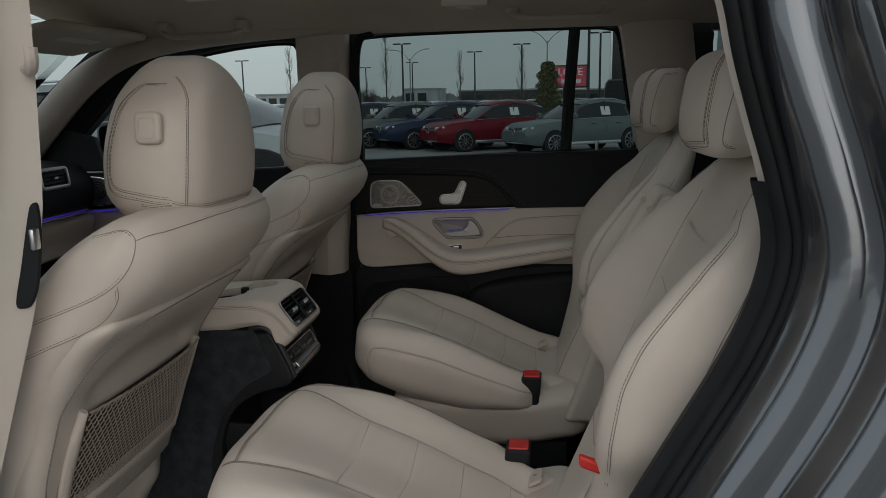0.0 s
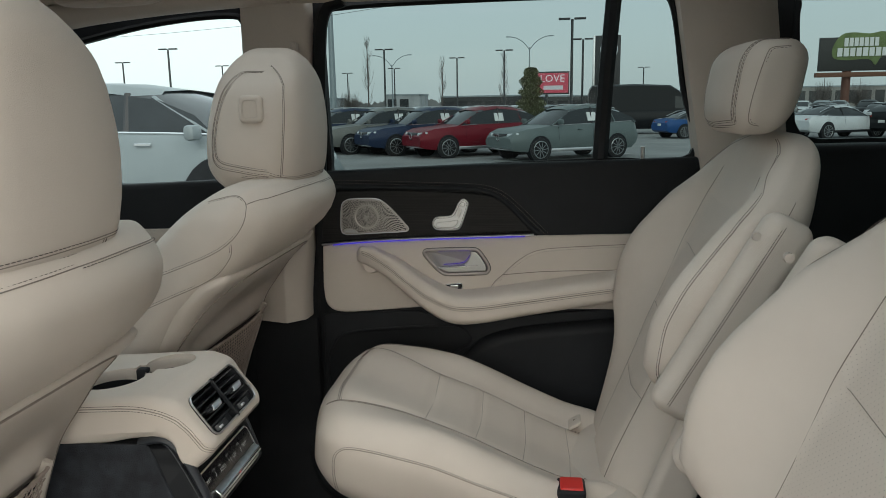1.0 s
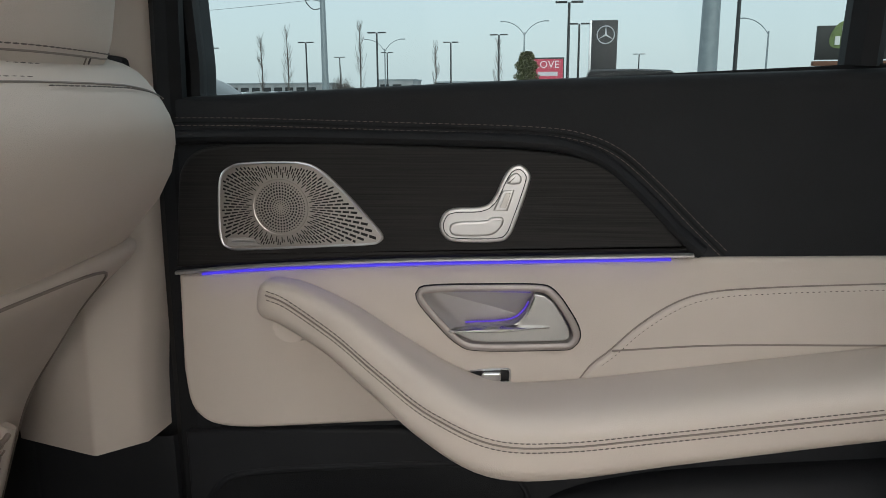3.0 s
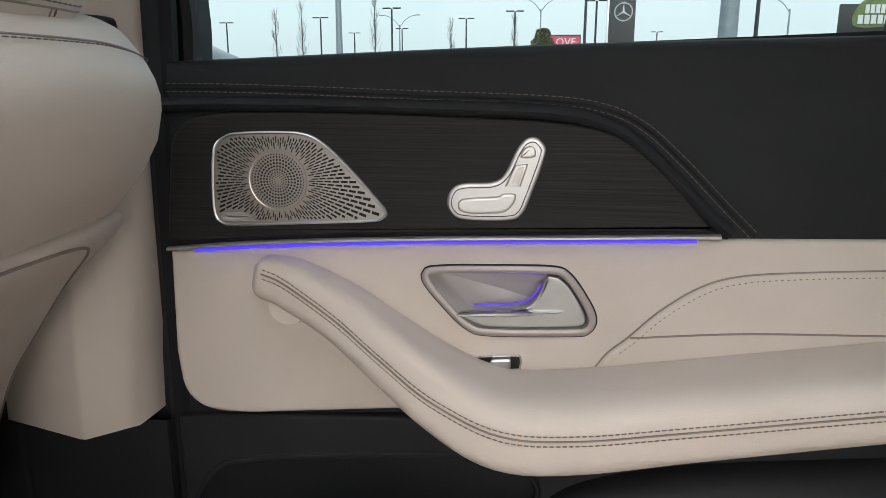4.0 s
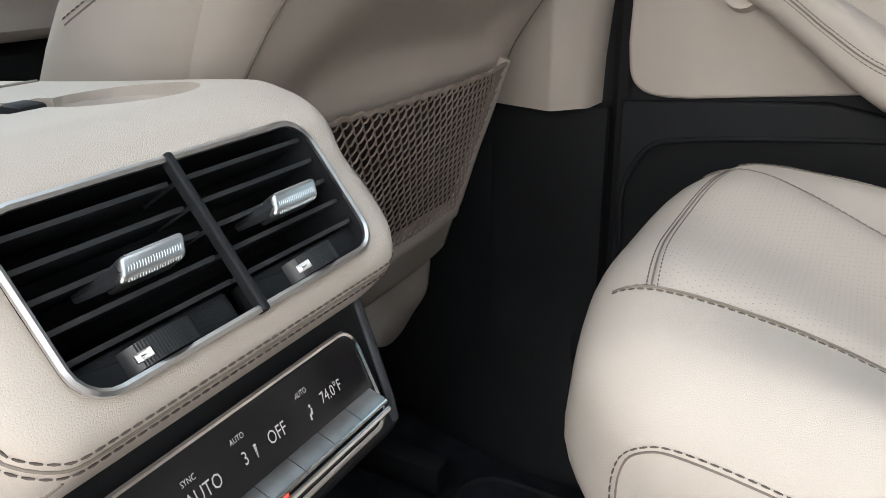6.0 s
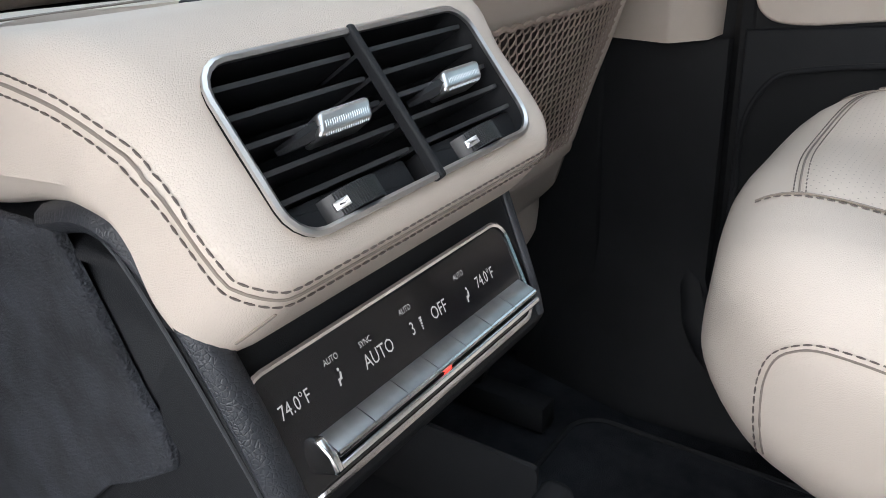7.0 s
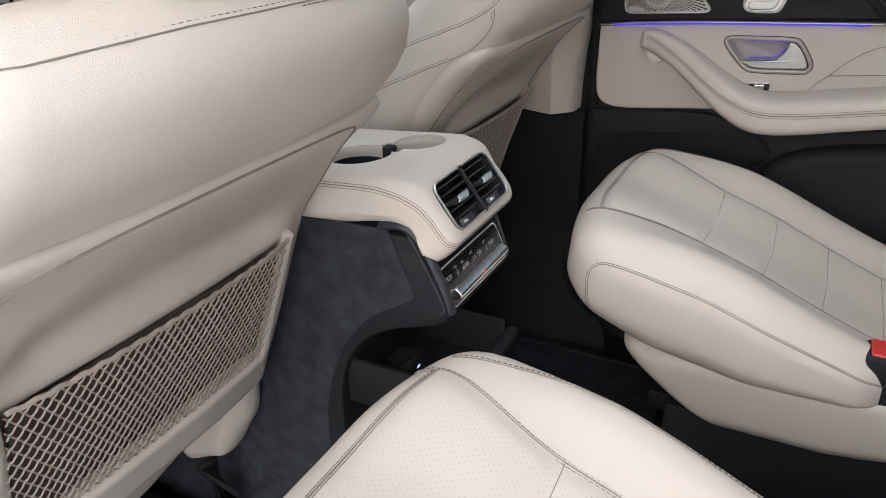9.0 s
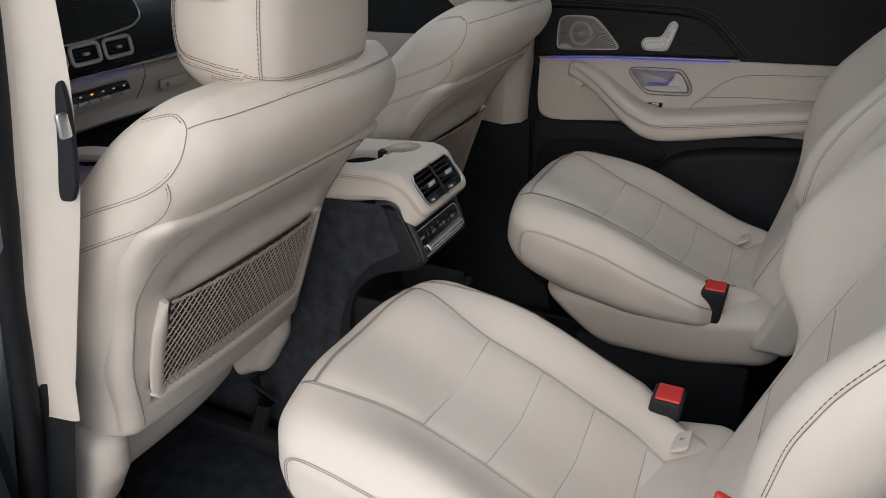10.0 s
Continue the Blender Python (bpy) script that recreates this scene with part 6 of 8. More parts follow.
rl = thing("roof_lamp", (0.33, 0.45, 1.945), "beige roof reading lamp panel", "roof lamp")
part("panel", bevel_box("panel", (0.27, 0.41, 1.935), (0.39, 0.47, 1.965), BEIGE_HARD, 0.006), rl)
part("lens", bevel_box("lens", (0.31, 0.42, 1.931), (0.35, 0.455, 1.937), varied("frosted_lens", (0.6, 0.57, 0.52), 0.05, 0.3), 0.002), rl)
visor = thing("sun_visor", (-0.82, 0.35, 1.90), "beige sun visor folded against the roof", "sun visor")
vz = Pillow((0.13, 0.22, 0.012), 0.010, lambda p: Vector((-0.81 + p[0], 0.44 + p[1], 1.888 + p[2] + 0.16 * p[0])))
part("flap", vz.mesh("flap", HEADLINER, (4, 6, 2)), visor)
part("warning_label", mesh_of("warning_label", *plate_data(round_rect(0.085, 0.020, 0.004), lambda u, v, w: (-0.765 + v, 0.44 + u, 1.8830 + 0.16 * v - w), 0.0008, 0.0003, 1), varied("white_label", (0.7, 0.68, 0.64), 0.05, 0.5)), visor)

# ---- floor mats and far sill ----
for my in (-0.40, 0.40):
    mat = thing("floor_mat", (-0.02, my, FLOOR), "black carpet floor mat with a raised edge", "floor mat", "floor mats")
    line = [(-0.02 + u, my + v) for u, v in round_rect(0.20, 0.22, 0.05)]
    part("sheet", mesh_of("sheet", *plate_data(line, lambda u, v, w: (u, v, FLOOR + 0.001 + w), 0.010, 0.003, 2), CARPET), mat)
    part("edge", tube("edge", [(u, v, FLOOR + 0.011) for u, v in line], 0.005, BLACK, 6, True), mat)
st_ = thing("sill_trim", (0.05, 0.66, FLOOR), "black moulded door sill trim along the floor", "sill trim")
part("trim", tube("trim", smooth_curve([(-0.125, 0.745, 0.92), (-0.105, 0.725, 0.83), (-0.060, 0.690, 0.745), (0.04, 0.665, 0.70), (0.20, 0.66, 0.685), (0.60, 0.66, 0.68)], 6), (0.022, 0.026), BLACK, 10), st_)

# ---- dashboard, front door and windscreen side ----
dash = thing("dashboard", (-1.2, 0.0, FLOOR), "black and cream leather dashboard with silver air vents", "dashboard")
top = [tuple(p) for p in smooth_curve([(-1.60, 1.505), (-1.25, 1.510), (-1.02, 1.495), (-0.955, 1.465), (-0.935, 1.425), (-0.945, 1.362), (-1.00, 1.345), (-1.60, 1.335)], 5)]
part("upper_pad", slab("upper_pad", top, 0.71, 0.02, BLACK_LEATHER, -0.02), dash, "black leather dashboard top")
midp = [tuple(p) for p in smooth_curve([(-1.60, 1.345), (-0.985, 1.343), (-0.955, 1.332), (-0.945, 1.31), (-0.965, 1.255), (-1.01, 1.20), (-1.60, 1.15)], 5)]
part("middle_pad", slab("middle_pad", midp, 0.71, 0.02, LEATHER_SIDE, -0.02), dash, "cream leather dashboard band")
lowp = [tuple(p) for p in smooth_curve([(-1.60, 1.20), (-1.03, 1.20), (-1.05, 1.05), (-1.10, 0.85), (-1.60, 0.80)], 5)]
part("lower_pad", slab("lower_pad", lowp, 0.71, 0.02, BLACK, -0.02), dash, "black lower dashboard")
part("metal_strip", tube("metal_strip", [(-0.944, y, 1.342 + 0.010 * ease(0.1, 0.6, y)) for y in np.linspace(-0.68, 0.64, 20)], (0.004, 0.002), METAL, 6), dash)
part("light_strip", tube("light_strip", [(-0.944, y, 1.3375 + 0.010 * ease(0.1, 0.6, y)) for y in np.linspace(-0.68, 0.64, 20)], (0.003, 0.002), AMBIENT, 6), dash, "violet ambient light line")
FACE = tilted((-0.936, 0, 1.425), (-0.12, 0, 0.99))


def dash_vent(y, w, h, up=0.0):
    ring = [tuple(p) for p in round_rect(w, h, 0.010)]
    pl = lambda u, v, q: FACE(y + u, v + up, q)
    vt = part("air_vent", mesh_of("air_vent", *plate_data(ring, lambda u, v, q: pl(u, v, q - 0.004), 0.006, 0.001, 2), BLACK), dash, "black air vent in a silver frame")
    part("silver_frame", tube("silver_frame", [pl(u, v, 0.004) for u, v in ring], (0.0055, 0.005), SATIN, 8, True, up=(1, 0, 0)), vt)
    for k in range(4):
        vv = -h + (k + 1) * 2 * h / 5
        part("slat", tube("slat", [pl(-w + 0.005, vv, 0.003), pl(w - 0.005, vv, 0.003)], (0.003, 0.0012), BLACK_GLOSS, 6), vt)
    part("tab", bevel_box("tab", tuple(np.array(pl(-0.008, -0.003, 0.002)) - (0.004, 0, 0)), tuple(np.array(pl(0.008, 0.003, 0.012))), METAL, 0.001), vt)


for y in (-0.212, -0.116, -0.020, 0.076):
    dash_vent(y, 0.040, 0.021, -0.030)
dash_vent(0.486, 0.062, 0.028, 0.038)
part("glove_box_seam", tube("glove_box_seam", [(-0.940, y, 1.335) for y in np.linspace(0.22, 0.64, 8)], 0.0015, SEAM, 5), dash)
part("glove_box_seam", tube("glove_box_seam", [(x, 0.158 - 0.5 * max(0, 1.30 - z), z) for x, z in ((-0.945, 1.333), (-0.9435, 1.31), (-0.952, 1.28), (-0.9635, 1.25))], 0.0015, SEAM, 5), dash)
part("glove_box_catch", bevel_box("glove_box_catch", (-0.956, 0.205, 1.256), (-0.944, 0.310, 1.284), BEIGE_HARD, 0.006), dash)
part("glove_box_lock", tube("glove_box_lock", [(-0.951, 0.226, 1.269), (-0.942, 0.226, 1.269)], 0.006, CHROME, 10), dash)
bar = Pillow((0.012, 0.150, 0.015), 0.006, lambda p: Vector((-0.938 + p[0] - 0.2 * p[2], -0.060 + p[1], 1.296 + p[2])))
climate = part("climate_bar", bar.mesh("climate_bar", BLACK_GLOSS, (2, 8, 2)), dash, "black climate key bar")
for k in range(9):
    y0 = -0.190 + k * 0.0325
    part("key", bevel_box("key", (-0.934, y0 - 0.015, 1.282), (-0.920, y0 + 0.015, 1.291), SATIN, 0.002), climate, "silver climate key")
    part("key_icon", bevel_box("key_icon", (-0.9285, y0 - 0.004, 1.2995), (-0.9268, y0 + 0.004, 1.3035), WHITE_GLOW if k != 5 else glow("amber_icon", (1.0, 0.35, 0.05), 0.9), 0.0005), climate)
big = [tuple(p) for p in smooth_curve([(-0.10, -0.001), (0.10, 0.002), (0.155, 0.016), (0.168, 0.036), (0.158, 0.070), (0.140, 0.105), (-0.10, 0.105)], 4, True)]
BIG = tilted((-0.940, 0, 1.4290), (-0.12, 0, 0.99))
bv = part("air_vent", mesh_of("air_vent", *plate_data(big, lambda u, v, w: BIG(u, v, w), 0.008, 0.002, 2), BLACK), dash, "wide black air vent in a silver frame")
part("silver_frame", tube("silver_frame", [BIG(u, v, 0.008) for u, v in big], (0.003, 0.003), SATIN, 8, True, up=(1, 0, 0)), bv)
for k in range(5):
    part("slat", tube("slat", [BIG(u, 0.020 + 0.016 * k, 0.010) for u in (-0.02, 0.06, 0.142 - 0.003 * k)], (0.004, 0.0014), SLAT, 6), bv)
dash.matrix_basis = Matrix.Translation((-1.2, 0.018, FLOOR + 0.027))
scr = thing("display_screen", (-0.95, -0.25, 1.47), "wide glass infotainment screen with a lit map picture", "screen")
part("housing", slab("housing", [(-0.975, 1.455), (-0.960, 1.455), (-0.972, 1.585), (-0.987, 1.585)], 0.30, 0.004, BLACK_GLOSS, -0.30), scr)
part("picture", mesh_of("picture", *plate_data(round_rect(0.13, 0.050, 0.004), lambda u, v, w: (-0.9645 - 0.092 * v + w, -0.16 + u, 1.520 + v), 0.0006, 0.0002, 1), glow("grey_map_picture", (0.42, 0.43, 0.45), 0.55)), scr, "pale grey lit picture")
for k in range(4):
    part("icon", mesh_of("icon", *plate_data(round_rect(0.007, 0.007, 0.002), lambda u, v, w: (-0.9637 - 0.092 * (0.038 - 0.024 * k + v) + w, -0.045 + u, 1.558 - 0.024 * k + v), 0.0006, 0.0002, 1), glow("blue_icon", (0.10, 0.16, 0.42), 0.7)), scr)

scr.matrix_basis = Matrix.Translation((-0.944, -0.225, 1.494))

# front console between the front seats
tun = thing("front_console", (-0.8, 0.0, FLOOR), "cream and black front centre console with a control pad", "console")
part("body", slab("body", [tuple(p) for p in smooth_curve([(-1.02, 1.14), (-0.95, 1.165), (-0.62, 1.19), (-0.605, 1.18), (-0.605, 0.65), (-1.05, 0.65)], 4)], 0.13, 0.02, LEATHER_SIDE), tun)
part("control_pad", slab("control_pad", [tuple(p) for p in smooth_curve([(-0.96, 1.160), (-0.92, 1.185), (-0.80, 1.205), (-0.70, 1.200), (-0.67, 1.185), (-0.80, 1.165)], 4)], 0.065, 0.015, BLACK_GLOSS), tun, "black control pad")
for sd in (-1, 1):
    part("grip_rail", tube("grip_rail", smooth_curve([(-1.0, sd * 0.115, 1.16), (-0.93, sd * 0.112, 1.205), (-0.80, sd * 0.108, 1.225), (-0.68, sd * 0.108, 1.215), (-0.62, sd * 0.110, 1.19)], 6), (0.022, 0.018), LEATHER, 10), tun, "cream padded grip rail")
    part("light_strip", tube("light_strip", smooth_curve([(-0.97, sd * 0.090, 1.175), (-0.85, sd * 0.086, 1.205), (-0.68, sd * 0.086, 1.203)], 6), 0.002, AMBIENT, 6), tun, "violet ambient light line")
part("touch_pad", bevel_box("touch_pad", (-0.84, -0.035, 1.195), (-0.74, 0.035, 1.212), METAL, 0.006), tun)

# passenger front door panel
fd = thing("front_door_panel", (-0.65, 0.735, 0.70), "black and cream leather front door panel with silver handle", "door panel")
fo = [(-1.12, 0.62), (-1.12, 1.50)] + [(x, z) for x, z in smooth_curve([(-1.0, 1.485), (-0.6, 1.49), (-0.235, 1.505)], 5)] + [(-0.235, 0.62)]
part("door_body", plate("door_body", fo, on_far(0.735), 0.030, BLACK_LEATHER, 0.012), fd, "black leather upper door panel")
fm = [(-1.10, 1.345), (-0.98, 1.358), (-0.79, 1.370), (-0.60, 1.382), (-0.33, 1.386), (-0.33, 1.12), (-1.10, 1.10)]
part("middle_panel", plate("middle_panel", fm, on_far(0.707), 0.010, LEATHER_SIDE, 0.004), fd, "cream leather middle panel")
fs_line = [(-1.10, 0.690, 1.353), (-0.98, 0.690, 1.364), (-0.79, 0.690, 1.375), (-0.60, 0.690, 1.387)]
part("metal_strip", tube("metal_strip", fs_line, (0.004, 0.003), METAL, 6), fd)
part("light_strip", tube("light_strip", [(x, 0.689, z - 0.0045) for x, y, z in fs_line], (0.003, 0.0016), AMBIENT, 6), fd, "violet ambient light line")
wing = [tuple(p) for p in smooth_curve([(-1.08, 1.478), (-0.90, 1.488), (-0.78, 1.490), (-0.714, 1.482), (-0.66, 1.450), (-0.625, 1.405), (-0.606, 1.386)], 5)] + [(-0.80, 1.377), (-1.08, 1.358)]
part("dark_inlay", plate("dark_inlay", wing, on_far(0.7025), 0.004, WOOD, 0.002), fd, "dark open-pore wood inlay")
part("seam", tube("seam", [(x, 0.7005, z + 0.004) for x, z in wing[5:30]], 0.0012, BLACK_LEATHER, 5), fd)
fg = [tuple(p) for p in smooth_curve([(-0.983, 1.385), (-0.994, 1.465), (-0.985, 1.474), (-0.90, 1.470), (-0.875, 1.440), (-0.855, 1.396), (-0.866, 1.388)], 5, True)]
sp2 = part("speaker_grille", plate("speaker_grille", fg, on_far(0.698), 0.006, METAL, 0.002), fd, "perforated metal loudspeaker grille")
part("grille_rim", tube("grille_rim", [(u, 0.6915, w) for u, w in fg], 0.0022, CHROME, 6, True, up=(0, 1, 0)), sp2)
for rr_ in (0.012, 0.020, 0.028):
    part("ring", tube("ring", [(-0.921 + rr_ * math.cos(a), 0.6915, 1.430 + rr_ * math.sin(a)) for a in np.linspace(0, 6.28, 25)[:-1]], 0.0012, RUBBER, 5, True), sp2)
hb = [tuple(p) for p in smooth_curve([(-0.77, 1.338), (-0.717, 1.347), (-0.655, 1.351), (-0.630, 1.340), (-0.600, 1.305), (-0.606, 1.293), (-0.71, 1.288)], 5, True)]
hb_ = part("handle_bowl", plate("handle_bowl", hb, on_far(0.697), 0.005, METAL, 0.002), fd, "brushed metal door handle bowl")
part("bezel", tube("bezel", [(u, 0.691, w) for u, w in hb], 0.003, CHROME, 6, True), hb_)
part("lever", plate("lever", [tuple(p) for p in smooth_curve([(-0.725, 1.308), (-0.665, 1.314), (-0.648, 1.342), (-0.630, 1.338), (-0.612, 1.308), (-0.66, 1.300)], 5, True)], on_far(0.692), 0.014, CHROME, 0.004), hb_)
part("armrest", mesh_of("armrest", *super_tube([(x, 0.665, z) for x, z in ((-1.0, 1.225), (-0.8, 1.222), (-0.5, 1.240), (-0.25, 1.25))], [(0.050, 0.042)] * 4), LEATHER, True, 50), fd, "padded cream armrest")
part("lock_pin", tube("lock_pin", [(-0.285, 0.728, 1.49), (-0.285, 0.728, 1.525)], 0.006, METAL, 8), fd)

# windscreen pillar, mirror and front closing
ap = thing("a_pillar_trim", (-1.05, 0.68, 1.45), "beige windscreen pillar trim", "pillar trim")
part("trim", tube("trim", smooth_curve([(-1.26, 0.71, 1.46), (-1.10, 0.705, 1.635), (-0.93, 0.70, 1.785), (-0.74, 0.69, 1.868), (-0.45, 0.69, 1.908), (-0.10, 0.69, 1.930)], 8), [(0.052 - 0.022 * ease(10, 30, k), 0.030) for k in range(41)], BEIGE_HARD, 12, up=(0, 1, 0)), ap)
part("corner_panel", plate("corner_panel", [(-1.12, 1.49), (-1.06, 1.64), (-0.93, 1.60), (-0.90, 1.49)], on_far(0.735), 0.02, BLACK, 0.006), ap, "black mirror corner panel")
mir = thing("side_mirror", (-0.93, 0.95, 1.50), "black door mirror with silvered glass", "mirror")
mh = Pillow((0.04, 0.11, 0.075), 0.035, lambda p: Vector((-0.98 + p[0], 0.96 + p[1], 1.575 + p[2])))
part("housing", mh.mesh("housing", BLACK_GLOSS, (4, 6, 5)), mir)
part("mirror_glass", mesh_of("mirror_glass", *plate_data(round_rect(0.085, 0.055, 0.02), lambda u, v, w: (-0.940 + w, 0.955 + u, 1.575 + v), 0.002, 0.001, 1), nodes_of("mirror_silver", 0.01, 1.0, (0.9, 0.92, 0.92))[0]), mir)
part("arm", bevel_box("arm", (-1.01, 0.79, 1.49), (-0.95, 0.92, 1.53), BLACK_GLOSS, 0.01), mir)
ap2 = thing("a_pillar_trim", (-1.05, -0.70, 1.45), "beige windscreen pillar trim", "pillar trim")
part("trim", tube("trim", smooth_curve([(-1.17, -0.72, 1.47), (-1.02, -0.72, 1.66), (-0.84, -0.715, 1.80), (-0.66, -0.71, 1.868), (-0.40, -0.71, 1.905), (0.0, -0.71, 1.925)], 8), [(0.030, 0.045)] * 41, BEIGE_HARD, 12, up=(0, 1, 0)), ap2)
dd = thing("driver_door", (-0.65, -0.76, 0.70), "black and cream closed driver door", "door")
part("door_body", mesh_of("door_body", *box_data((-1.15, -0.83, 0.55), (-0.30, -0.785, 1.49)), BLACK), dd)
part("pane", mesh_of("pane", [(-1.12, -0.785, 1.48), (-0.12, -0.785, 1.48), (-0.12, -0.785, 1.92), (-0.75, -0.785, 1.85)], [(0, 1, 2, 3)], GLASS_CLEAR), dd)
hoodm = thing("car_bonnet", (-2.0, 0, 1.0), "dark grey metallic bonnet in front of the windscreen", "car body")
part("panel", mesh_of("panel", *strip_sheet([[(x, y, 1.28 - 0.12 * ease(-1.6, -2.9, x) - 0.10 * (y / 0.85) ** 4 - (0.5 if x < -2.95 else 0)) for y in np.linspace(-0.85, 0.85, 12)] for x in (-1.55, -1.9, -2.3, -2.7, -2.95, -3.0)]), PAINT), hoodm)
wind = single("window_5", mesh_of("window_5", *strip_sheet([[(x - 0.10 * (1 - (y / 0.7) ** 2), y, z) for y in np.linspace(-0.70, 0.70, 9)] for x, z in ((-1.50, 1.42), (-1.28, 1.615), (-1.11, 1.755), (-0.96, 1.875), (-0.87, 1.96))]), GLASS_CLEAR), "sloping windscreen glass of the car", "window", kind="structure")
floor_front = single("bulkhead", bevel_box("bulkhead", (-1.66, -0.78, 0.5), (-1.60, 0.78, 1.47), BLACK, 0.01), "black bulkhead behind the dashboard", "car side", kind="structure")

# ---- car park ----
in_car = set(bpy.data.objects)
CAR_GLASS = varied("dark_car_glass", (0.022, 0.026, 0.029), 0.15, 0.05, 3, 50, 0.0, spec=0.45)
TYRE = varied("black_tyre", (0.016, 0.016, 0.017), 0.2, 0.8, 20, 100, 0.3)
ALLOY = varied("alloy_rim", (0.42, 0.43, 0.44), 0.1, 0.3, 10, 100, 0.05, metal=0.9)
LAMP = varied("headlamp_glass", (0.55, 0.58, 0.60), 0.1, 0.12, 10, 100, 0.0)
TAIL = varied("tail_lamp_red", (0.35, 0.015, 0.015), 0.1, 0.2, 10, 100, 0.0)
PAPER = varied("white_paper", (0.78, 0.78, 0.76), 0.03, 0.7, 10, 200, 0.05)


def car_paint(name, c):
    m = varied(name, c, 0.05, 0.38, 2, 2000, 0.02, 0.0001, 0.1, spec=0.16)
    m.node_tree.nodes["Principled BSDF"].inputs["Coat Weight"].default_value = 0.12
    return m


PALE = car_paint("pale_silver_blue_paint", (0.22, 0.25, 0.26))
SILVER = car_paint("silver_paint", (0.24, 0.265, 0.275))
COLOURS = {"grey_green": car_paint("grey_green_paint", (0.135, 0.165, 0.165)), "red": car_paint("dark_red_paint", (0.17, 0.012, 0.022)), "navy": car_paint("navy_paint", (0.022, 0.036, 0.075)),
           "taupe": car_paint("taupe_grey_paint", (0.17, 0.17, 0.16)), "black": car_paint("black_paint", (0.015, 0.016, 0.018)), "white": car_paint("white_paint", (0.68, 0.70, 0.71)), "blue": car_paint("blue_paint", (0.025, 0.085, 0.24)), "silver": SILVER, "pale": PALE}

SHAPES = {
    # length, half width, height, station rows of (share of length, deck height, roof height or 0)
    "suv": (4.75, 0.93, 1.66, ((0.0, 0.70, 0), (0.03, 0.86, 0), (0.10, 0.96, 0), (0.27, 1.03, 0), (0.30, 1.05, 1.07), (0.44, 1.07, 1.50), (0.52, 1.08, 1.60), (0.62, 1.09, 1.64), (0.74, 1.10, 1.60), (0.86, 1.12, 1.46), (0.94, 1.13, 1.28), (0.98, 1.08, 1.12), (1.0, 0.85, 0))),
    "tall_suv": (5.20, 1.00, 1.97, ((0.0, 0.95, 0), (0.025, 1.18, 0), (0.07, 1.34, 0), (0.155, 1.42, 0), (0.170, 1.43, 1.46), (0.21, 1.44, 1.66), (0.295, 1.45, 1.86), (0.39, 1.46, 1.93), (0.60, 1.48, 1.97), (0.85, 1.48, 1.93), (0.95, 1.46, 1.75), (0.985, 1.35, 1.45), (1.0, 1.0, 0))),
    "sedan": (4.80, 0.91, 1.44, ((0.0, 0.62, 0), (0.03, 0.75, 0), (0.12, 0.86, 0), (0.28, 0.93, 0), (0.31, 0.95, 0.97), (0.45, 0.96, 1.36), (0.54, 0.97, 1.44), (0.68, 0.98, 1.42), (0.80, 1.00, 1.22), (0.87, 1.02, 1.05), (0.97, 0.99, 0), (1.0, 0.80, 0))),
    "van": (6.20, 1.00, 2.70, ((0.0, 0.80, 0), (0.03, 1.05, 0), (0.10, 1.22, 1.25), (0.16, 1.26, 1.75), (0.22, 1.28, 2.30), (0.30, 1.28, 2.62), (0.6, 1.28, 2.70), (0.97, 1.28, 2.66), (0.99, 1.26, 2.50), (1.0, 1.2, 2.2))),
}


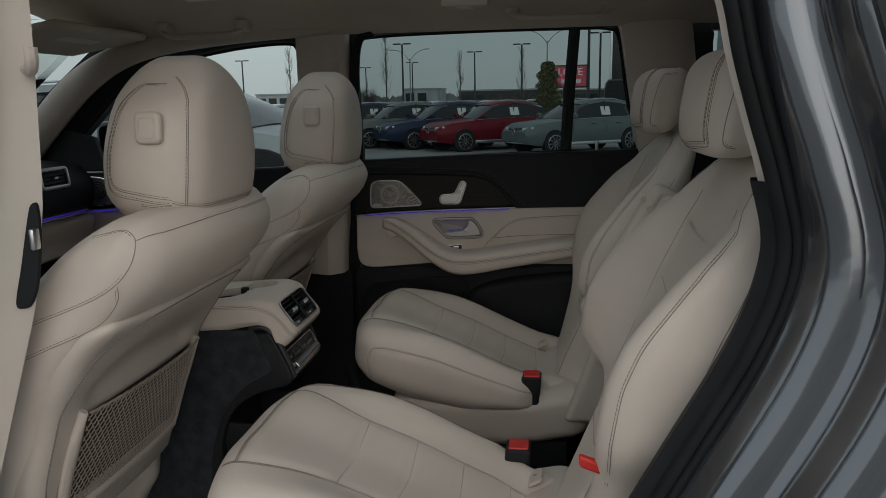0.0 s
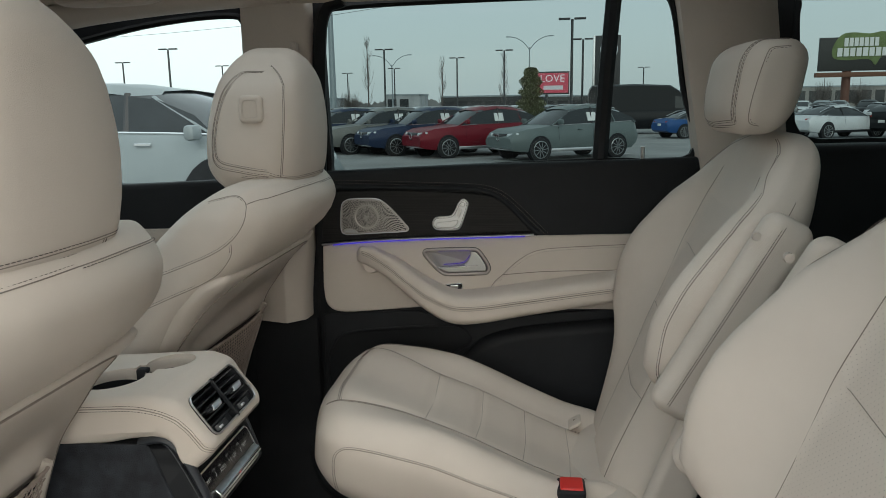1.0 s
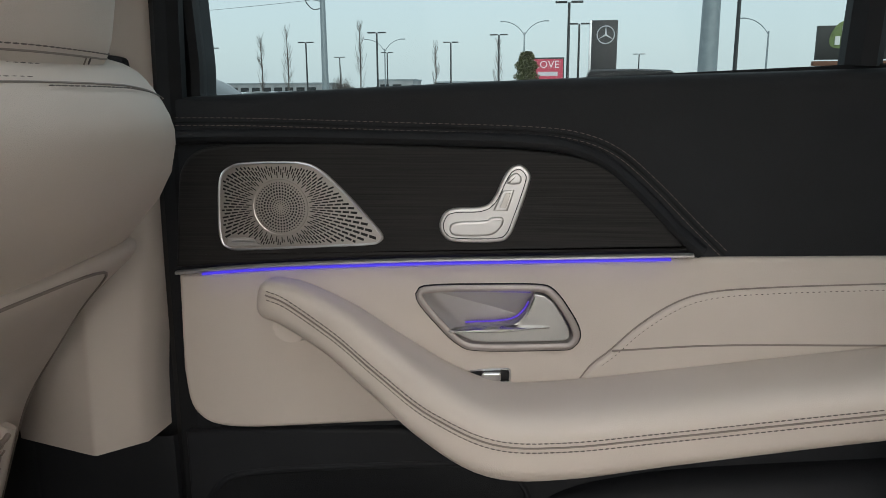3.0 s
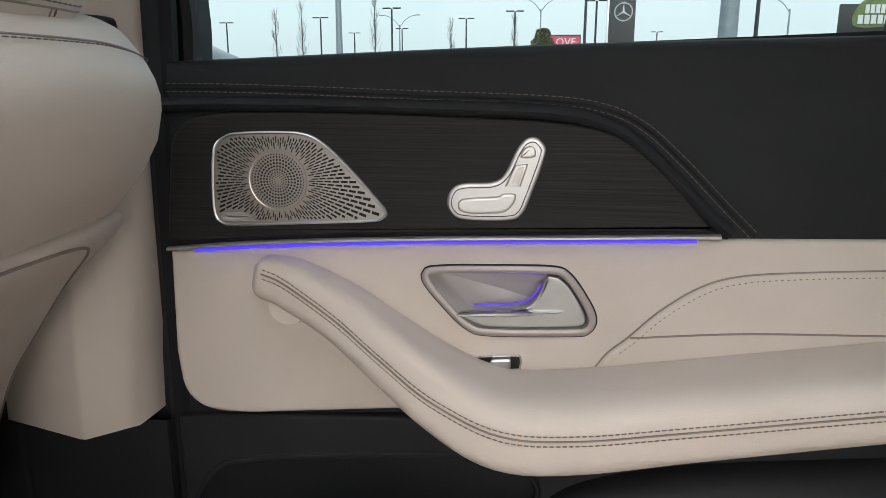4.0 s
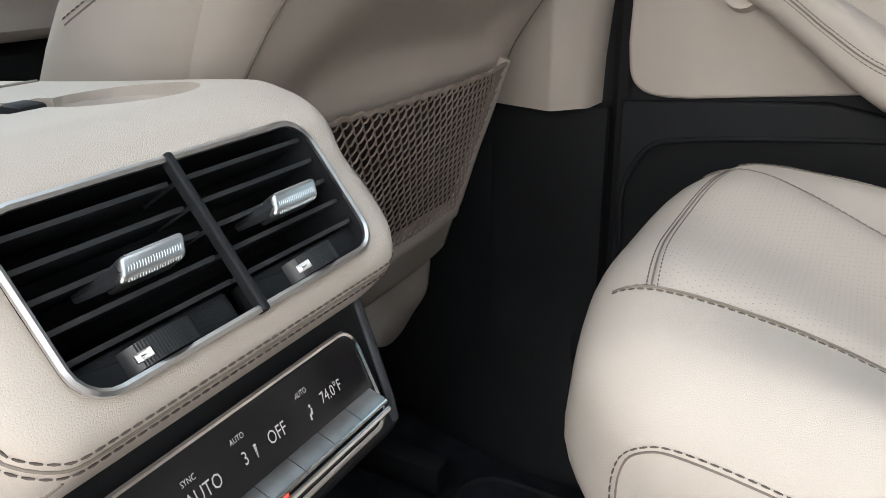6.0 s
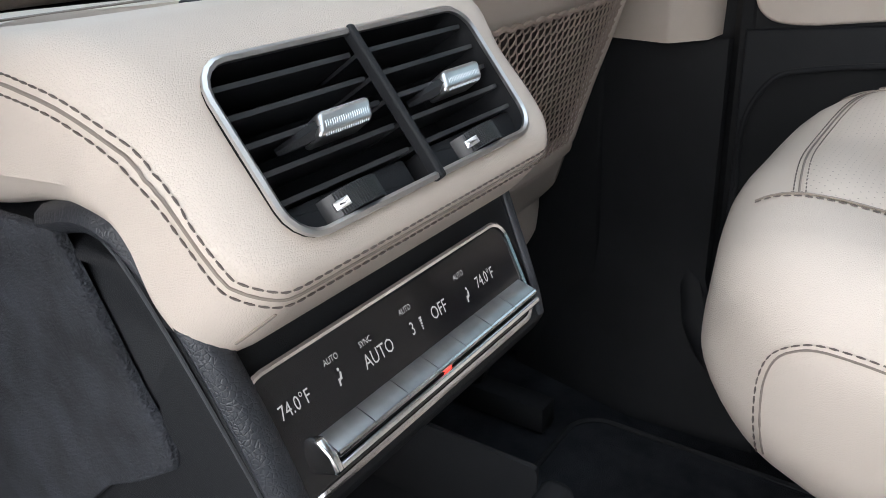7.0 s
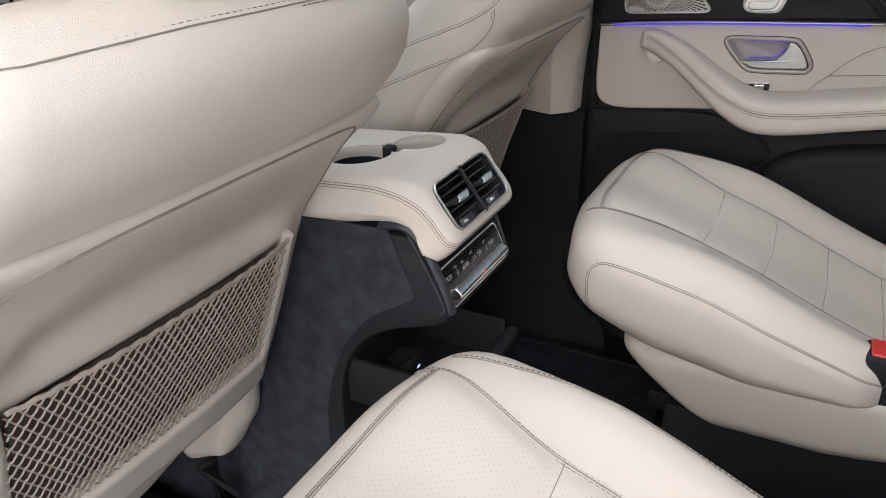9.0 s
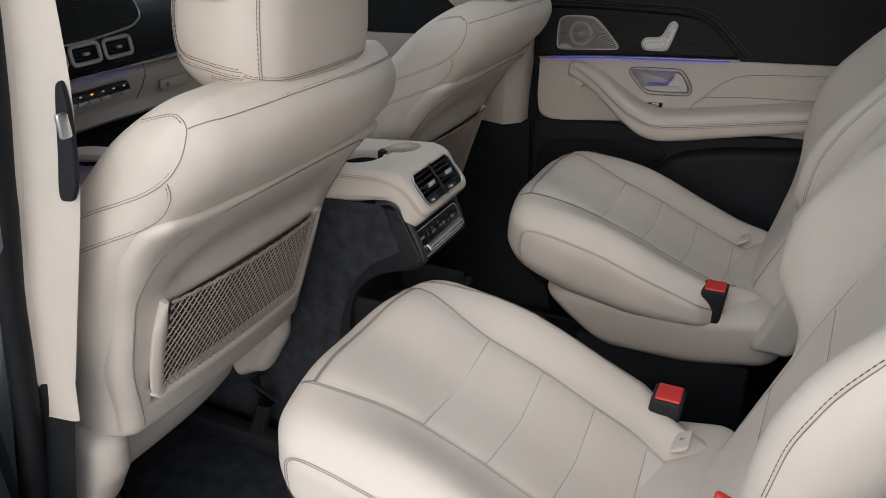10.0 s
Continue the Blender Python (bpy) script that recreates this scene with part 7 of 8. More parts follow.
def car(kind, colour, label, plain=False, group="parked cars"):
    """A car round the origin that faces -x."""
    L, W, Hh, st = SHAPES[kind]
    paint = COLOURS[colour]
    tall = kind == "tall_suv"
    c = thing("van" if kind == "van" else "car", (0, 0, 0), label, "van" if kind == "van" else "car", group)
    rows = []
    for s, deck, roof in st:
        x = (s - 0.5) * L
        nose = 1 - 0.20 * ease(0.10, 0.0, s) - 0.14 * ease(0.93, 1.0, s)
        zb = 0.28 + 0.12 * ease(0.05, 0.0, s) + 0.14 * ease(0.95, 1.0, s)
        w = W * nose
        rows.append([(x, -w * 0.90, zb), (x, -w, zb + 0.16), (x, -w * 1.0, (zb + deck) / 2 + 0.06), (x, -w * 0.965, deck - 0.10), (x, -w * 0.90, deck - 0.012), (x, -w * 0.5, deck + 0.012), (x, 0, deck + 0.02), (x, w * 0.5, deck + 0.012), (x, w * 0.90, deck - 0.012), (x, w * 0.965, deck - 0.10), (x, w * 1.0, (zb + deck) / 2 + 0.06), (x, w, zb + 0.16), (x, w * 0.90, zb)])
    vv, ff = strip_sheet(rows, True)
    n = len(rows[0])
    ff += [tuple(range(n)), tuple((len(rows) - 1) * n + i for i in reversed(range(n)))]
    me = mesh_of("body", vv, ff, paint, True, 35)
    part("body", me, c)
    rows = []
    for s, deck, roof in st:
        if roof:
            x = (s - 0.5) * L
            k = (roof - deck) / (Hh - deck + 1e-6)
            wb, wt = W * 0.89, W * (0.89 - 0.20 * min(1, k) * (0.45 if kind == "van" else 1))
            rows.append([(x, -wb, deck - 0.02), (x, -wt - 0.01, roof - 0.10 * k), (x, -wt * 0.80, roof - 0.012), (x, 0, roof + 0.012), (x, wt * 0.80, roof - 0.012), (x, wt + 0.01, roof - 0.10 * k), (x, wb, deck - 0.02)])
    vv, ff = strip_sheet(rows)
    m = len(rows[0])
    ff += [tuple(range(m)), tuple((len(rows) - 1) * m + i for i in reversed(range(m)))]
    gmat = paint if kind == "van" else CAR_GLASS
    part("cabin_glass" if kind != "van" else "cargo_body", mesh_of("cabin_glass", vv, ff, gmat, True, 40), c)
    if kind == "van":
        for sd in (-1, 1):
            part("window", mesh_of("window", *plate_data([(-0.40 * L, 1.32), (-0.33 * L, 1.95), (-0.24 * L, 2.02), (-0.24 * L, 1.36)], lambda u, v, w: (u, sd * (0.86 + w - 0.045 * (v - 1.3)), v), 0.03, 0.01, 2), CAR_GLASS), c)
    else:
        roofs = [(s, d, r) for s, d, r in st if r and (r - d) / (Hh - d) > 0.60]
        rr2 = []
        for s, d, r in roofs:
            x = (s - 0.5) * L
            wt = W * 0.69
            rr2.append([(x, -wt - 0.03, r - 0.085), (x, -wt * 0.82, r + 0.006), (x, 0, r + 0.030), (x, wt * 0.82, r + 0.006), (x, wt + 0.03, r - 0.085)])
        part("roof", mesh_of("roof", *strip_sheet(rr2), paint, True, 50), c)
        # pillars
        for sd in (-1, 1):
            for (s0, z0), (s1, z1) in (((0.165, 1.05), (0.305, None)), ((0.35, 1.07), (0.36, None)), ((0.56, 1.09), (0.56, None)), ((0.965, 1.10), (0.88, None))) if tall else (((0.29, 1.05), (0.455, None)), ((0.60, 1.07), (0.615, None)), ((0.80, 1.09), (0.775, None)), ((0.965, 1.10), (0.88, None))):
                if kind == "sedan" and s0 > 0.9:
                    continue
                zz1 = float(np.interp(s1, [q[0] for q in st if q[2]], [q[2] for q in st if q[2]])) - 0.06
                zz0 = float(np.interp(s0, [q[0] for q in st], [q[1] for q in st]))
                part("pillar", tube("pillar", [((s0 - 0.5) * L, sd * W * 0.885, zz0 - 0.01), ((s1 - 0.5) * L, sd * W * 0.70, zz1)], (0.035, 0.018), paint if s0 not in (0.60, 0.35, 0.56) else BLACK_GLOSS, 5), c)
            if not plain:
                part("window_trim", tube("window_trim", [((s - 0.5) * L, sd * W * 0.905, float(np.interp(s, [q[0] for q in st], [q[1] for q in st])) - 0.005) for s in np.linspace(0.175 if tall else 0.30, 0.93, 10)], 0.012, CHROME, 5), c)
                ms, mz = (0.19, 1.45) if tall else (0.335, 1.155 if kind.endswith("suv") else 1.055)
                part("mirror", bevel_box("mirror", ((ms - 0.5) * L - 0.06, sd * W * 1.08 - 0.10, mz - 0.075), ((ms - 0.5) * L + 0.06, sd * W * 1.08 + 0.10, mz + 0.075), paint, 0.04), c)
                part("roof_rail", tube("roof_rail", [((s - 0.5) * L, sd * W * 0.60, float(np.interp(s, [q[0] for q in st if q[2]], [q[2] for q in st if q[2]])) + 0.035) for s in (0.52, 0.60, 0.72, 0.84)], 0.016, METAL, 5), c)
                hz, hw = (1.33, 0.985) if tall else (0.92, 1.005)
                for hx in (0.305, 0.495) if tall else (0.50, 0.70):
                    part("door_handle", tube("door_handle", [((hx - 0.5) * L - 0.09, sd * W * hw, hz), ((hx - 0.5) * L + 0.09, sd * W * hw, hz)], 0.016, CHROME if tall else paint, 6), c)
                for dx in (0.155, 0.34, 0.54) if tall else (0.335, 0.605, 0.80):
                    part("door_gap", tube("door_gap", [((dx - 0.5) * L, sd * W * 0.99, 0.42), ((dx - 0.5) * L, sd * W * 1.004, 0.70), ((dx - 0.5) * L, sd * W * 0.96, 1.0)], 0.006, RUBBER, 4), c)
                part("sill_trim", bevel_box("sill_trim", (-0.26 * L, sd * W * 0.97 - 0.03, 0.27), (0.27 * L, sd * W * 0.97 + 0.03, 0.37), METAL if kind.endswith("suv") else BLACK, 0.02), c)
    R = 0.46 if tall else 0.345 if kind != "van" else 0.36
    for sx in (-0.365 if tall else -0.305, 0.305 if kind != "van" else 0.29):
        for sd in (-1, 1):
            ring = [(sx * L + R * math.cos(a), R + R * math.sin(a)) for a in np.linspace(0, 2 * math.pi, 25)[:-1]]
            arch = [(sx * L + (R + 0.05) * math.cos(a), R + (0.26 if tall else 0.02) + (R + 0.05) * math.sin(a)) for a in np.linspace(0, 2 * math.pi, 25)[:-1]]
            part("wheel_arch", mesh_of("wheel_arch", *plate_data(arch, lambda u, v, w: (u, sd * (W - 0.18 + w), v), 0.19, 0.01, 1), BLACK), c)
            wh = part("wheel", mesh_of("wheel", *plate_data(ring, lambda u, v, w: (u, sd * (W - 0.20 + w), v), 0.225, 0.04, 3), TYRE), c, "black tyre on an alloy rim")
            if not plain:
                part("hub", tube("hub", [(sx * L, sd * (W + 0.012), R), (sx * L, sd * (W + 0.03), R)], 0.25, BLACK, 20), wh)
                for k in range(10):
                    a = 2 * math.pi * k / 10
                    part("spoke", tube("spoke", [(sx * L + 0.03 * math.cos(a), sd * (W + 0.036), R + 0.03 * math.sin(a)), (sx * L + 0.245 * math.cos(a + 0.1), sd * (W + 0.030), R + 0.245 * math.sin(a + 0.1))], (0.022, 0.012), ALLOY, 4), wh)
                part("rim", tube("rim", [(sx * L + 0.250 * math.cos(a), sd * (W + 0.026), R + 0.250 * math.sin(a)) for a in np.linspace(0, 2 * math.pi, 25)[:-1]], 0.016, ALLOY, 5, True), wh)
            else:
                part("rim", tube("rim", [(sx * L, sd * (W + 0.005), R), (sx * L, sd * (W + 0.03), R)], 0.22, ALLOY, 12), wh)
    zf = st[1][1]
    xf = -0.5 * L
    for sd in (-1, 1):
        hl = Pillow((0.16, 0.17, 0.060), 0.05, lambda p: Vector((xf + 0.26 + p[0] + sd * p[1] * 0.55, sd * W * 0.66 + p[1], zf - 0.075 + p[2] + 0.10 * sd * p[1])))
        part("headlight", hl.mesh("headlight", LAMP, (3, 3, 2)), c, "clear headlight")
        tl = Pillow((0.10, 0.15, 0.05), 0.035, lambda p: Vector((0.5 * L - 0.16 + p[0] - sd * p[1] * 0.35, sd * W * 0.70 + p[1], st[-2][1] - 0.14 + p[2])))
        part("tail_lamp", tl.mesh("tail_lamp", TAIL, (2, 3, 2)), c, "red tail lamp")
    gr = Pillow((0.05, 0.40 if kind != "van" else 0.5, 0.13), 0.04, lambda p: Vector((xf + 0.055 + p[0] + 0.25 * p[1] ** 2 + 0.10 * p[2], p[1], zf - 0.16 + p[2])))
    part("grille", gr.mesh("grille", BLACK_GLOSS, (2, 5, 3)), c, "gloss black grille")
    if not plain:
        part("emblem", tube("emblem", [(xf - 0.005, 0.085 * math.cos(a), zf - 0.15 + 0.085 * math.sin(a)) for a in np.linspace(0, 2 * math.pi, 17)[:-1]], 0.012, CHROME, 5, True), c)
        lo = Pillow((0.05, 0.62, 0.05), 0.035, lambda p: Vector((xf + 0.06 + p[0] + 0.22 * p[1] ** 2, p[1], 0.42 + p[2])))
        part("lower_intake", lo.mesh("lower_intake", BLACK, (2, 6, 2)), c)
        part("bumper_strip", tube("bumper_strip", [(xf + 0.02 + 0.22 * y * y, y, 0.36) for y in np.linspace(-0.66, 0.66, 9)], 0.02, METAL, 5), c)
        part("number_plate", bevel_box("number_plate", (0.5 * L - 0.02, -0.16, 0.66), (0.5 * L + 0.012, 0.16, 0.78), PAPER, 0.006), c)
        if kind == "suv":
            part("price_sheet", mesh_of("price_sheet", *plate_data([(0.22, 1.16), (0.22, 1.42), (0.56, 1.42), (0.56, 1.16)], lambda u, v, w: (u + 0.15, -(W * 0.885 + 0.004 + w - 0.40 * (v - 1.09)), v), 0.02, 0.002, 1), PAPER), c, "white price sheet in the window")
    return c


def put(c, x, y, deg, scale=1.0):
    c.matrix_basis = pose(x, y, 0, 0, 0, deg) @ Matrix.Scale(scale, 4)
    return c


ANG = 36
base_x, base_y = 0.42, 23.2
row = [("suv", "grey_green", "grey-green metallic electric SUV with a price sheet", 0, 0), ("suv", "red", "dark red metallic SUV with a price sheet", -3.0, 1.5), ("suv", "navy", "navy blue SUV parked in the row", -5.0, 2.7), ("suv", "taupe", "taupe grey SUV parked in the row", -6.9, 3.7), ("suv", "navy", "navy blue SUV parked in the row", -8.9, 4.9), ("sedan", "black", "black sedan parked at the row's end", -11.6, 6.0)]
for kind, col, lab, dx, dy in row:
    put(car(kind, col, lab), base_x + dx, base_y + dy, ANG)
put(car("tall_suv", "pale", "silver metallic SUV with chrome window trim parked alongside", group="cars nearby"), -4.74, 7.0, 180)
put(car("van", "black", "black high-roof panel van"), 4.9, 42.5, 180)
put(car("sedan", "blue", "small blue car with red tail lamps"), 6.9, 37.0, 205, 0.9)
put(car("sedan", "silver", "silver sedan seen from behind"), 9.8, 36.5, 208)
put(car("sedan", "white", "white sedan seen from behind"), 12.6, 35.5, 210)
put(car("suv", "black", "dark brown SUV parked by the white sedan"), 16.2, 36.0, 212)

# far rows of parked cars
far_kinds = [car(k, col, lab, True, "far rows of cars") for k, col, lab in (("suv", "white", "white SUV in the far rows"), ("suv", "silver", "silver SUV in the far rows"), ("sedan", "white", "white sedan in the far rows"), ("suv", "taupe", "grey SUV in the far rows"), ("sedan", "silver", "silver sedan in the far rows"), ("suv", "black", "black SUV in the far rows"), ("sedan", "blue", "blue sedan in the far rows"))]
rnd = random.Random(7)
spots = []
for r, (y0, x0, x1, step) in enumerate(((36, -40, -12, 2.6), (41, -38, -6, 2.6), (47, -38, -4, 2.7), (52, -40, -5, 2.7), (58, -42, -6, 2.9), (70, -52, 2, 3.0), (86, -64, 30, 3.3), (56, 12, 34, 3.1), (74, 14, 44, 3.2))):
    x = x0
    while x < x1:
        spots.append((x + rnd.uniform(-0.2, 0.2), y0 + rnd.uniform(-0.3, 0.3) - 0.10 * x, rnd.choice((ANG + 30, ANG + 210)) + rnd.uniform(-2, 2)))
        x += step
rnd.shuffle(spots)
for i, (x, y, a) in enumerate(spots):
    src = far_kinds[i] if i < len(far_kinds) else copy_thing(far_kinds[rnd.choice((0, 0, 1, 1, 2, 3, 3, 4, 5, 6))], Matrix.Identity(4))
    put(src, x, y, a)

DARK_POLE = varied("dark_bronze_pole", (0.035, 0.037, 0.040), 0.15, 0.5, 3, 60, 0.1)
GALV = varied("galvanised_steel", (0.30, 0.34, 0.36), 0.10, 0.5, 2, 60, 0.1, metal=0.4)


def lamp_post(x, y, h, heads=2, mat=DARK_POLE):
    p = thing("street_lamp", (x, y, 0), "tall dark pole with flat lamp heads", "street lamp", "car park lamps")
    part("pole", tube("pole", [(x, y, 0), (x, y, h)], [(0.13, 0.13), (0.10, 0.10)], mat, 8), p)
    part("base", tube("base", [(x, y, 0), (x, y, 0.7)], 0.25, GALV, 10), p)
    for k in range(heads):
        s = 1 if k else -1
        part("lamp_head", bevel_box("lamp_head", (x + s * 0.15 - (0.9 if s < 0 else 0), y - 0.2, h - 0.03), (x + s * 0.15 + (0.9 if s > 0 else 0), y + 0.2, h + 0.11), mat, 0.03), p)


for sx, sz, h in ((-0.2386, 0.0761, 8.2), (-0.0774, 0.0709, 8.2), (-0.14, 0.0627, 8.2), (0.0103, 0.1083, 8.2), (0.024, 0.0823, 8.2), (0.2138, 0.1409, 8.2), (-0.3362, 0.0654, 8.2), (-0.225, 0.051, 8.2), (-0.47, 0.060, 8.2), (-0.55, 0.085, 8.2), (-0.62, 0.068, 8.2), (-0.72, 0.058, 8.2), (0.10, 0.045, 8.2), (-0.29, 0.046, 8.2)):
    d = (h - 1.6) / sz
    lamp_post(0.376 + sx * d, d - 0.36, h)


def cobra(x, y, h, arms=2):
    p = thing("street_lamp", (x, y, 0), "grey steel street lamp with curved arms", "street lamp", "road lamps")
    part("pole", tube("pole", [(x, y, 0), (x, y, h)], [(0.16, 0.16), (0.10, 0.10)], GALV, 8), p)
    for k in range(arms):
        s = 1 if k else -1
        part("arm", tube("arm", smooth_curve([(x, y, h - 0.4), (x + s * 0.9, y, h + 0.7), (x + s * 2.0, y, h + 1.4), (x + s * 3.0, y, h + 1.65)], 5), 0.06, GALV, 6), p)
        part("lamp_head", bevel_box("lamp_head", (x + s * 3.3 - 0.4, y - 0.15, h + 1.57), (x + s * 3.3 + 0.4, y + 0.15, h + 1.73), GALV, 0.05), p)


cobra(-5.0, 120, 10.5)
cobra(-30.5, 135, 9.2)
cobra(27.0, 105, 9.0, 1)

# steel power pole with wires
pw = thing("power_pole", (-49.5, 160, 0), "tall steel power line pole with insulator arms", "power pole")
part("pole", tube("pole", [(-49.5, 160, 0), (-49.5, 160, 34)], [(0.75, 0.75), (0.45, 0.45)], GALV, 10), pw)
for z in (20.5, 25.2, 30.0):
    part("arm", tube("arm", smooth_curve([(-49.5, 160, z), (-51.8, 160, z + 0.5), (-53.2, 160, z + 0.7)], 4), 0.12, GALV, 6), pw)
    part("insulator", tube("insulator", smooth_curve([(-49.5, 160, z - 1.3), (-51.6, 160, z - 1.5), (-53.0, 160, z - 0.2), (-53.2, 160, z + 0.6)], 4), 0.10, DARK_POLE, 6), pw)
for z, e in ((20.8, 28.0), (25.8, 35.0), (30.5, 42.0)):
    w = thing("power_line", (-53, 160, z), "thin sagging overhead power line", "power line", "power lines")
    part("wire", tube("wire", [(-53 + 150 * t, 160 - 95 * t, z + (e - z) * t - 6 * t * (1 - t)) for t in np.linspace(0, 1, 24)], 0.045, DARK_POLE, 4), w)
    part("wire", tube("wire", [(-53 - 150 * t, 160 + 40 * t, z + 2 * t - 8 * t * (1 - t)) for t in np.linspace(0, 1, 24)], 0.045, DARK_POLE, 4), w)

mp = thing("sign_mast", (9.5, 50, 0), "huge tapering galvanised steel mast", "mast")
part("mast", tube("mast", [(9.5, 50, 0), (9.6, 50, 22)], [(0.62, 0.62), (0.36, 0.36)], GALV, 12), mp)
# black pylon sign with a round emblem
ps = thing("pylon_sign", (4.55, 75, 0), "black slab pylon sign with a round silver emblem", "sign")
part("slab", bevel_box("slab", (3.35, 74.7, 0), (5.75, 75.4, 8.1), varied("sign_black", (0.02, 0.02, 0.022), 0.1, 0.35), 0.03), ps)
part("side_band", bevel_box("side_band", (3.15, 74.7, 0), (3.345, 75.4, 8.1), METAL, 0.02), ps)
part("emblem_ring", tube("emblem_ring", [(4.65 + 0.80 * math.cos(a), 74.66, 6.75 + 0.80 * math.sin(a)) for a in np.linspace(0, 2 * math.pi, 33)[:-1]], 0.06, METAL, 6, True, up=(0, 1, 0)), ps)
for a in (90, 210, 330):
    part("emblem_arm", tube("emblem_arm", [(4.65, 74.66, 6.75), (4.65 + 0.78 * math.cos(radians(a)), 74.66, 6.75 + 0.78 * math.sin(radians(a)))], [(0.10, 0.05), (0.02, 0.03)], METAL, 5, up=(0, 1, 0)), ps)
# lit pink billboard
bb = thing("billboard", (-2.1, 150, 0), "dark frame billboard with a lit pink panel", "billboard", "billboards")
part("frame", bevel_box("frame", (-7.4, 150.1, 3.6), (1.4, 150.6, 8.0), DARK_POLE, 0.05), bb)
part("panel", mesh_of("panel", *box_data((-5.0, 150.0, 3.9), (1.2, 150.1, 7.7)), glow("pink_lit_panel", (0.62, 0.05, 0.10), 0.8)), bb)
writing("LOVE", 2.0, lambda u, v, w: (-1.9 + u, 149.96, 6.6 + v), glow("white_lit_letters", (0.9, 0.85, 0.9), 0.9), bb)
part("text_bar", mesh_of("text_bar", *box_data((-3.6, 149.95, 4.5), (0.2, 149.99, 5.3)), glow("white_lit_letters", (0.9, 0.85, 0.9), 0.6)), bb)
part("leg", tube("leg", [(-3, 150.5, 0), (-3, 150.5, 3.7)], 0.3, DARK_POLE, 8), bb)
# dark billboard on a post
b2 = thing("billboard", (39.0, 110, 0), "dark billboard on a steel post with a green-edged lettered panel", "billboard", "billboards")
part("panel", bevel_box("panel", (34.4, 109.6, 5.5), (44.2, 110.2, 9.9), varied("billboard_dark", (0.03, 0.03, 0.028), 0.2, 0.5), 0.05), b2)
part("art", mesh_of("art", *plate_data([tuple(p) for p in smooth_curve([(36.2, 7.2), (36.0, 8.6), (37.0, 10.2), (38.5, 10.5), (40.5, 10.3), (42.4, 10.5), (43.2, 9.0), (43.6, 7.6), (42.2, 7.3), (41.5, 6.2), (40.6, 7.0), (38.0, 6.9)], 3, True)], lambda u, v, w: (u, 109.6 - w, v), 0.06, 0.01, 1), varied("lime_art", (0.15, 0.20, 0.07), 0.25, 0.6, 1.0)), b2)
for z0, x0, x1 in ((9.2, 37.4, 41.8), (7.9, 36.6, 43.0)):
    n_ = 7 if z0 > 9 else 8
    for k in range(n_):
        xa = x0 + (x1 - x0) * k / n_
        part("text_bar", mesh_of("text_bar", *box_data((xa, 109.42, z0 - 0.5), (xa + (x1 - x0) / n_ * 0.78, 109.52, z0 + 0.6)), PAPER), b2)
part("walkway", bevel_box("walkway", (34.0, 109.0, 4.7), (44.5, 110.0, 5.3), varied("rusty_walkway", (0.16, 0.07, 0.04), 0.2, 0.7), 0.05), b2)
part("post", tube("post", [(38.2, 110.2, 0), (38.2, 110.2, 5.6)], 0.55, varied("rusty_post", (0.14, 0.06, 0.04), 0.2, 0.7), 10), b2)

# low buildings on the horizon
for bx0, bx1, by, bh, col, lab in ((-27.5, -8.0, 172, 3.6, (0.03, 0.03, 0.032), "low black showroom building with windows"), (-8.0, 14.0, 178, 3.4, (0.05, 0.05, 0.05), "low dark showroom building with windows"), (-45, -36, 190, 4.5, (0.40, 0.41, 0.42), "low white building across the road"), (-90, -62, 200, 4.0, (0.33, 0.34, 0.35), "low grey building across the road"), (50, 90, 210, 5.0, (0.30, 0.28, 0.26), "low tan building across the road"), (20, 30, 190, 4.2, (0.35, 0.36, 0.38), "low pale building across the road")):
    h_ = thing("building", ((bx0 + bx1) / 2, by, 0), lab, "building", "far buildings")
    part("wall", mesh_of("wall", *box_data((bx0, by, 0), (bx1, by + 12, bh)), varied("facade", col, 0.15, 0.7, 0.3)), h_)
    part("roof", mesh_of("roof", *box_data((bx0 - 0.2, by - 0.2, bh), (bx1 + 0.2, by + 12.2, bh + 0.35)), GALV), h_)
    n_ = int((bx1 - bx0) / 3.2)
    for k in range(n_):
        part("window", mesh_of("window", *box_data((bx0 + 0.6 + 3.2 * k, by - 0.06, 0.9), (bx0 + 2.9 + 3.2 * k, by + 0.02, bh - 0.9)), CAR_GLASS), h_)

BARK = varied("grey_bark", (0.13, 0.11, 0.10), 0.2, 0.9, 4, 40, 0.5)


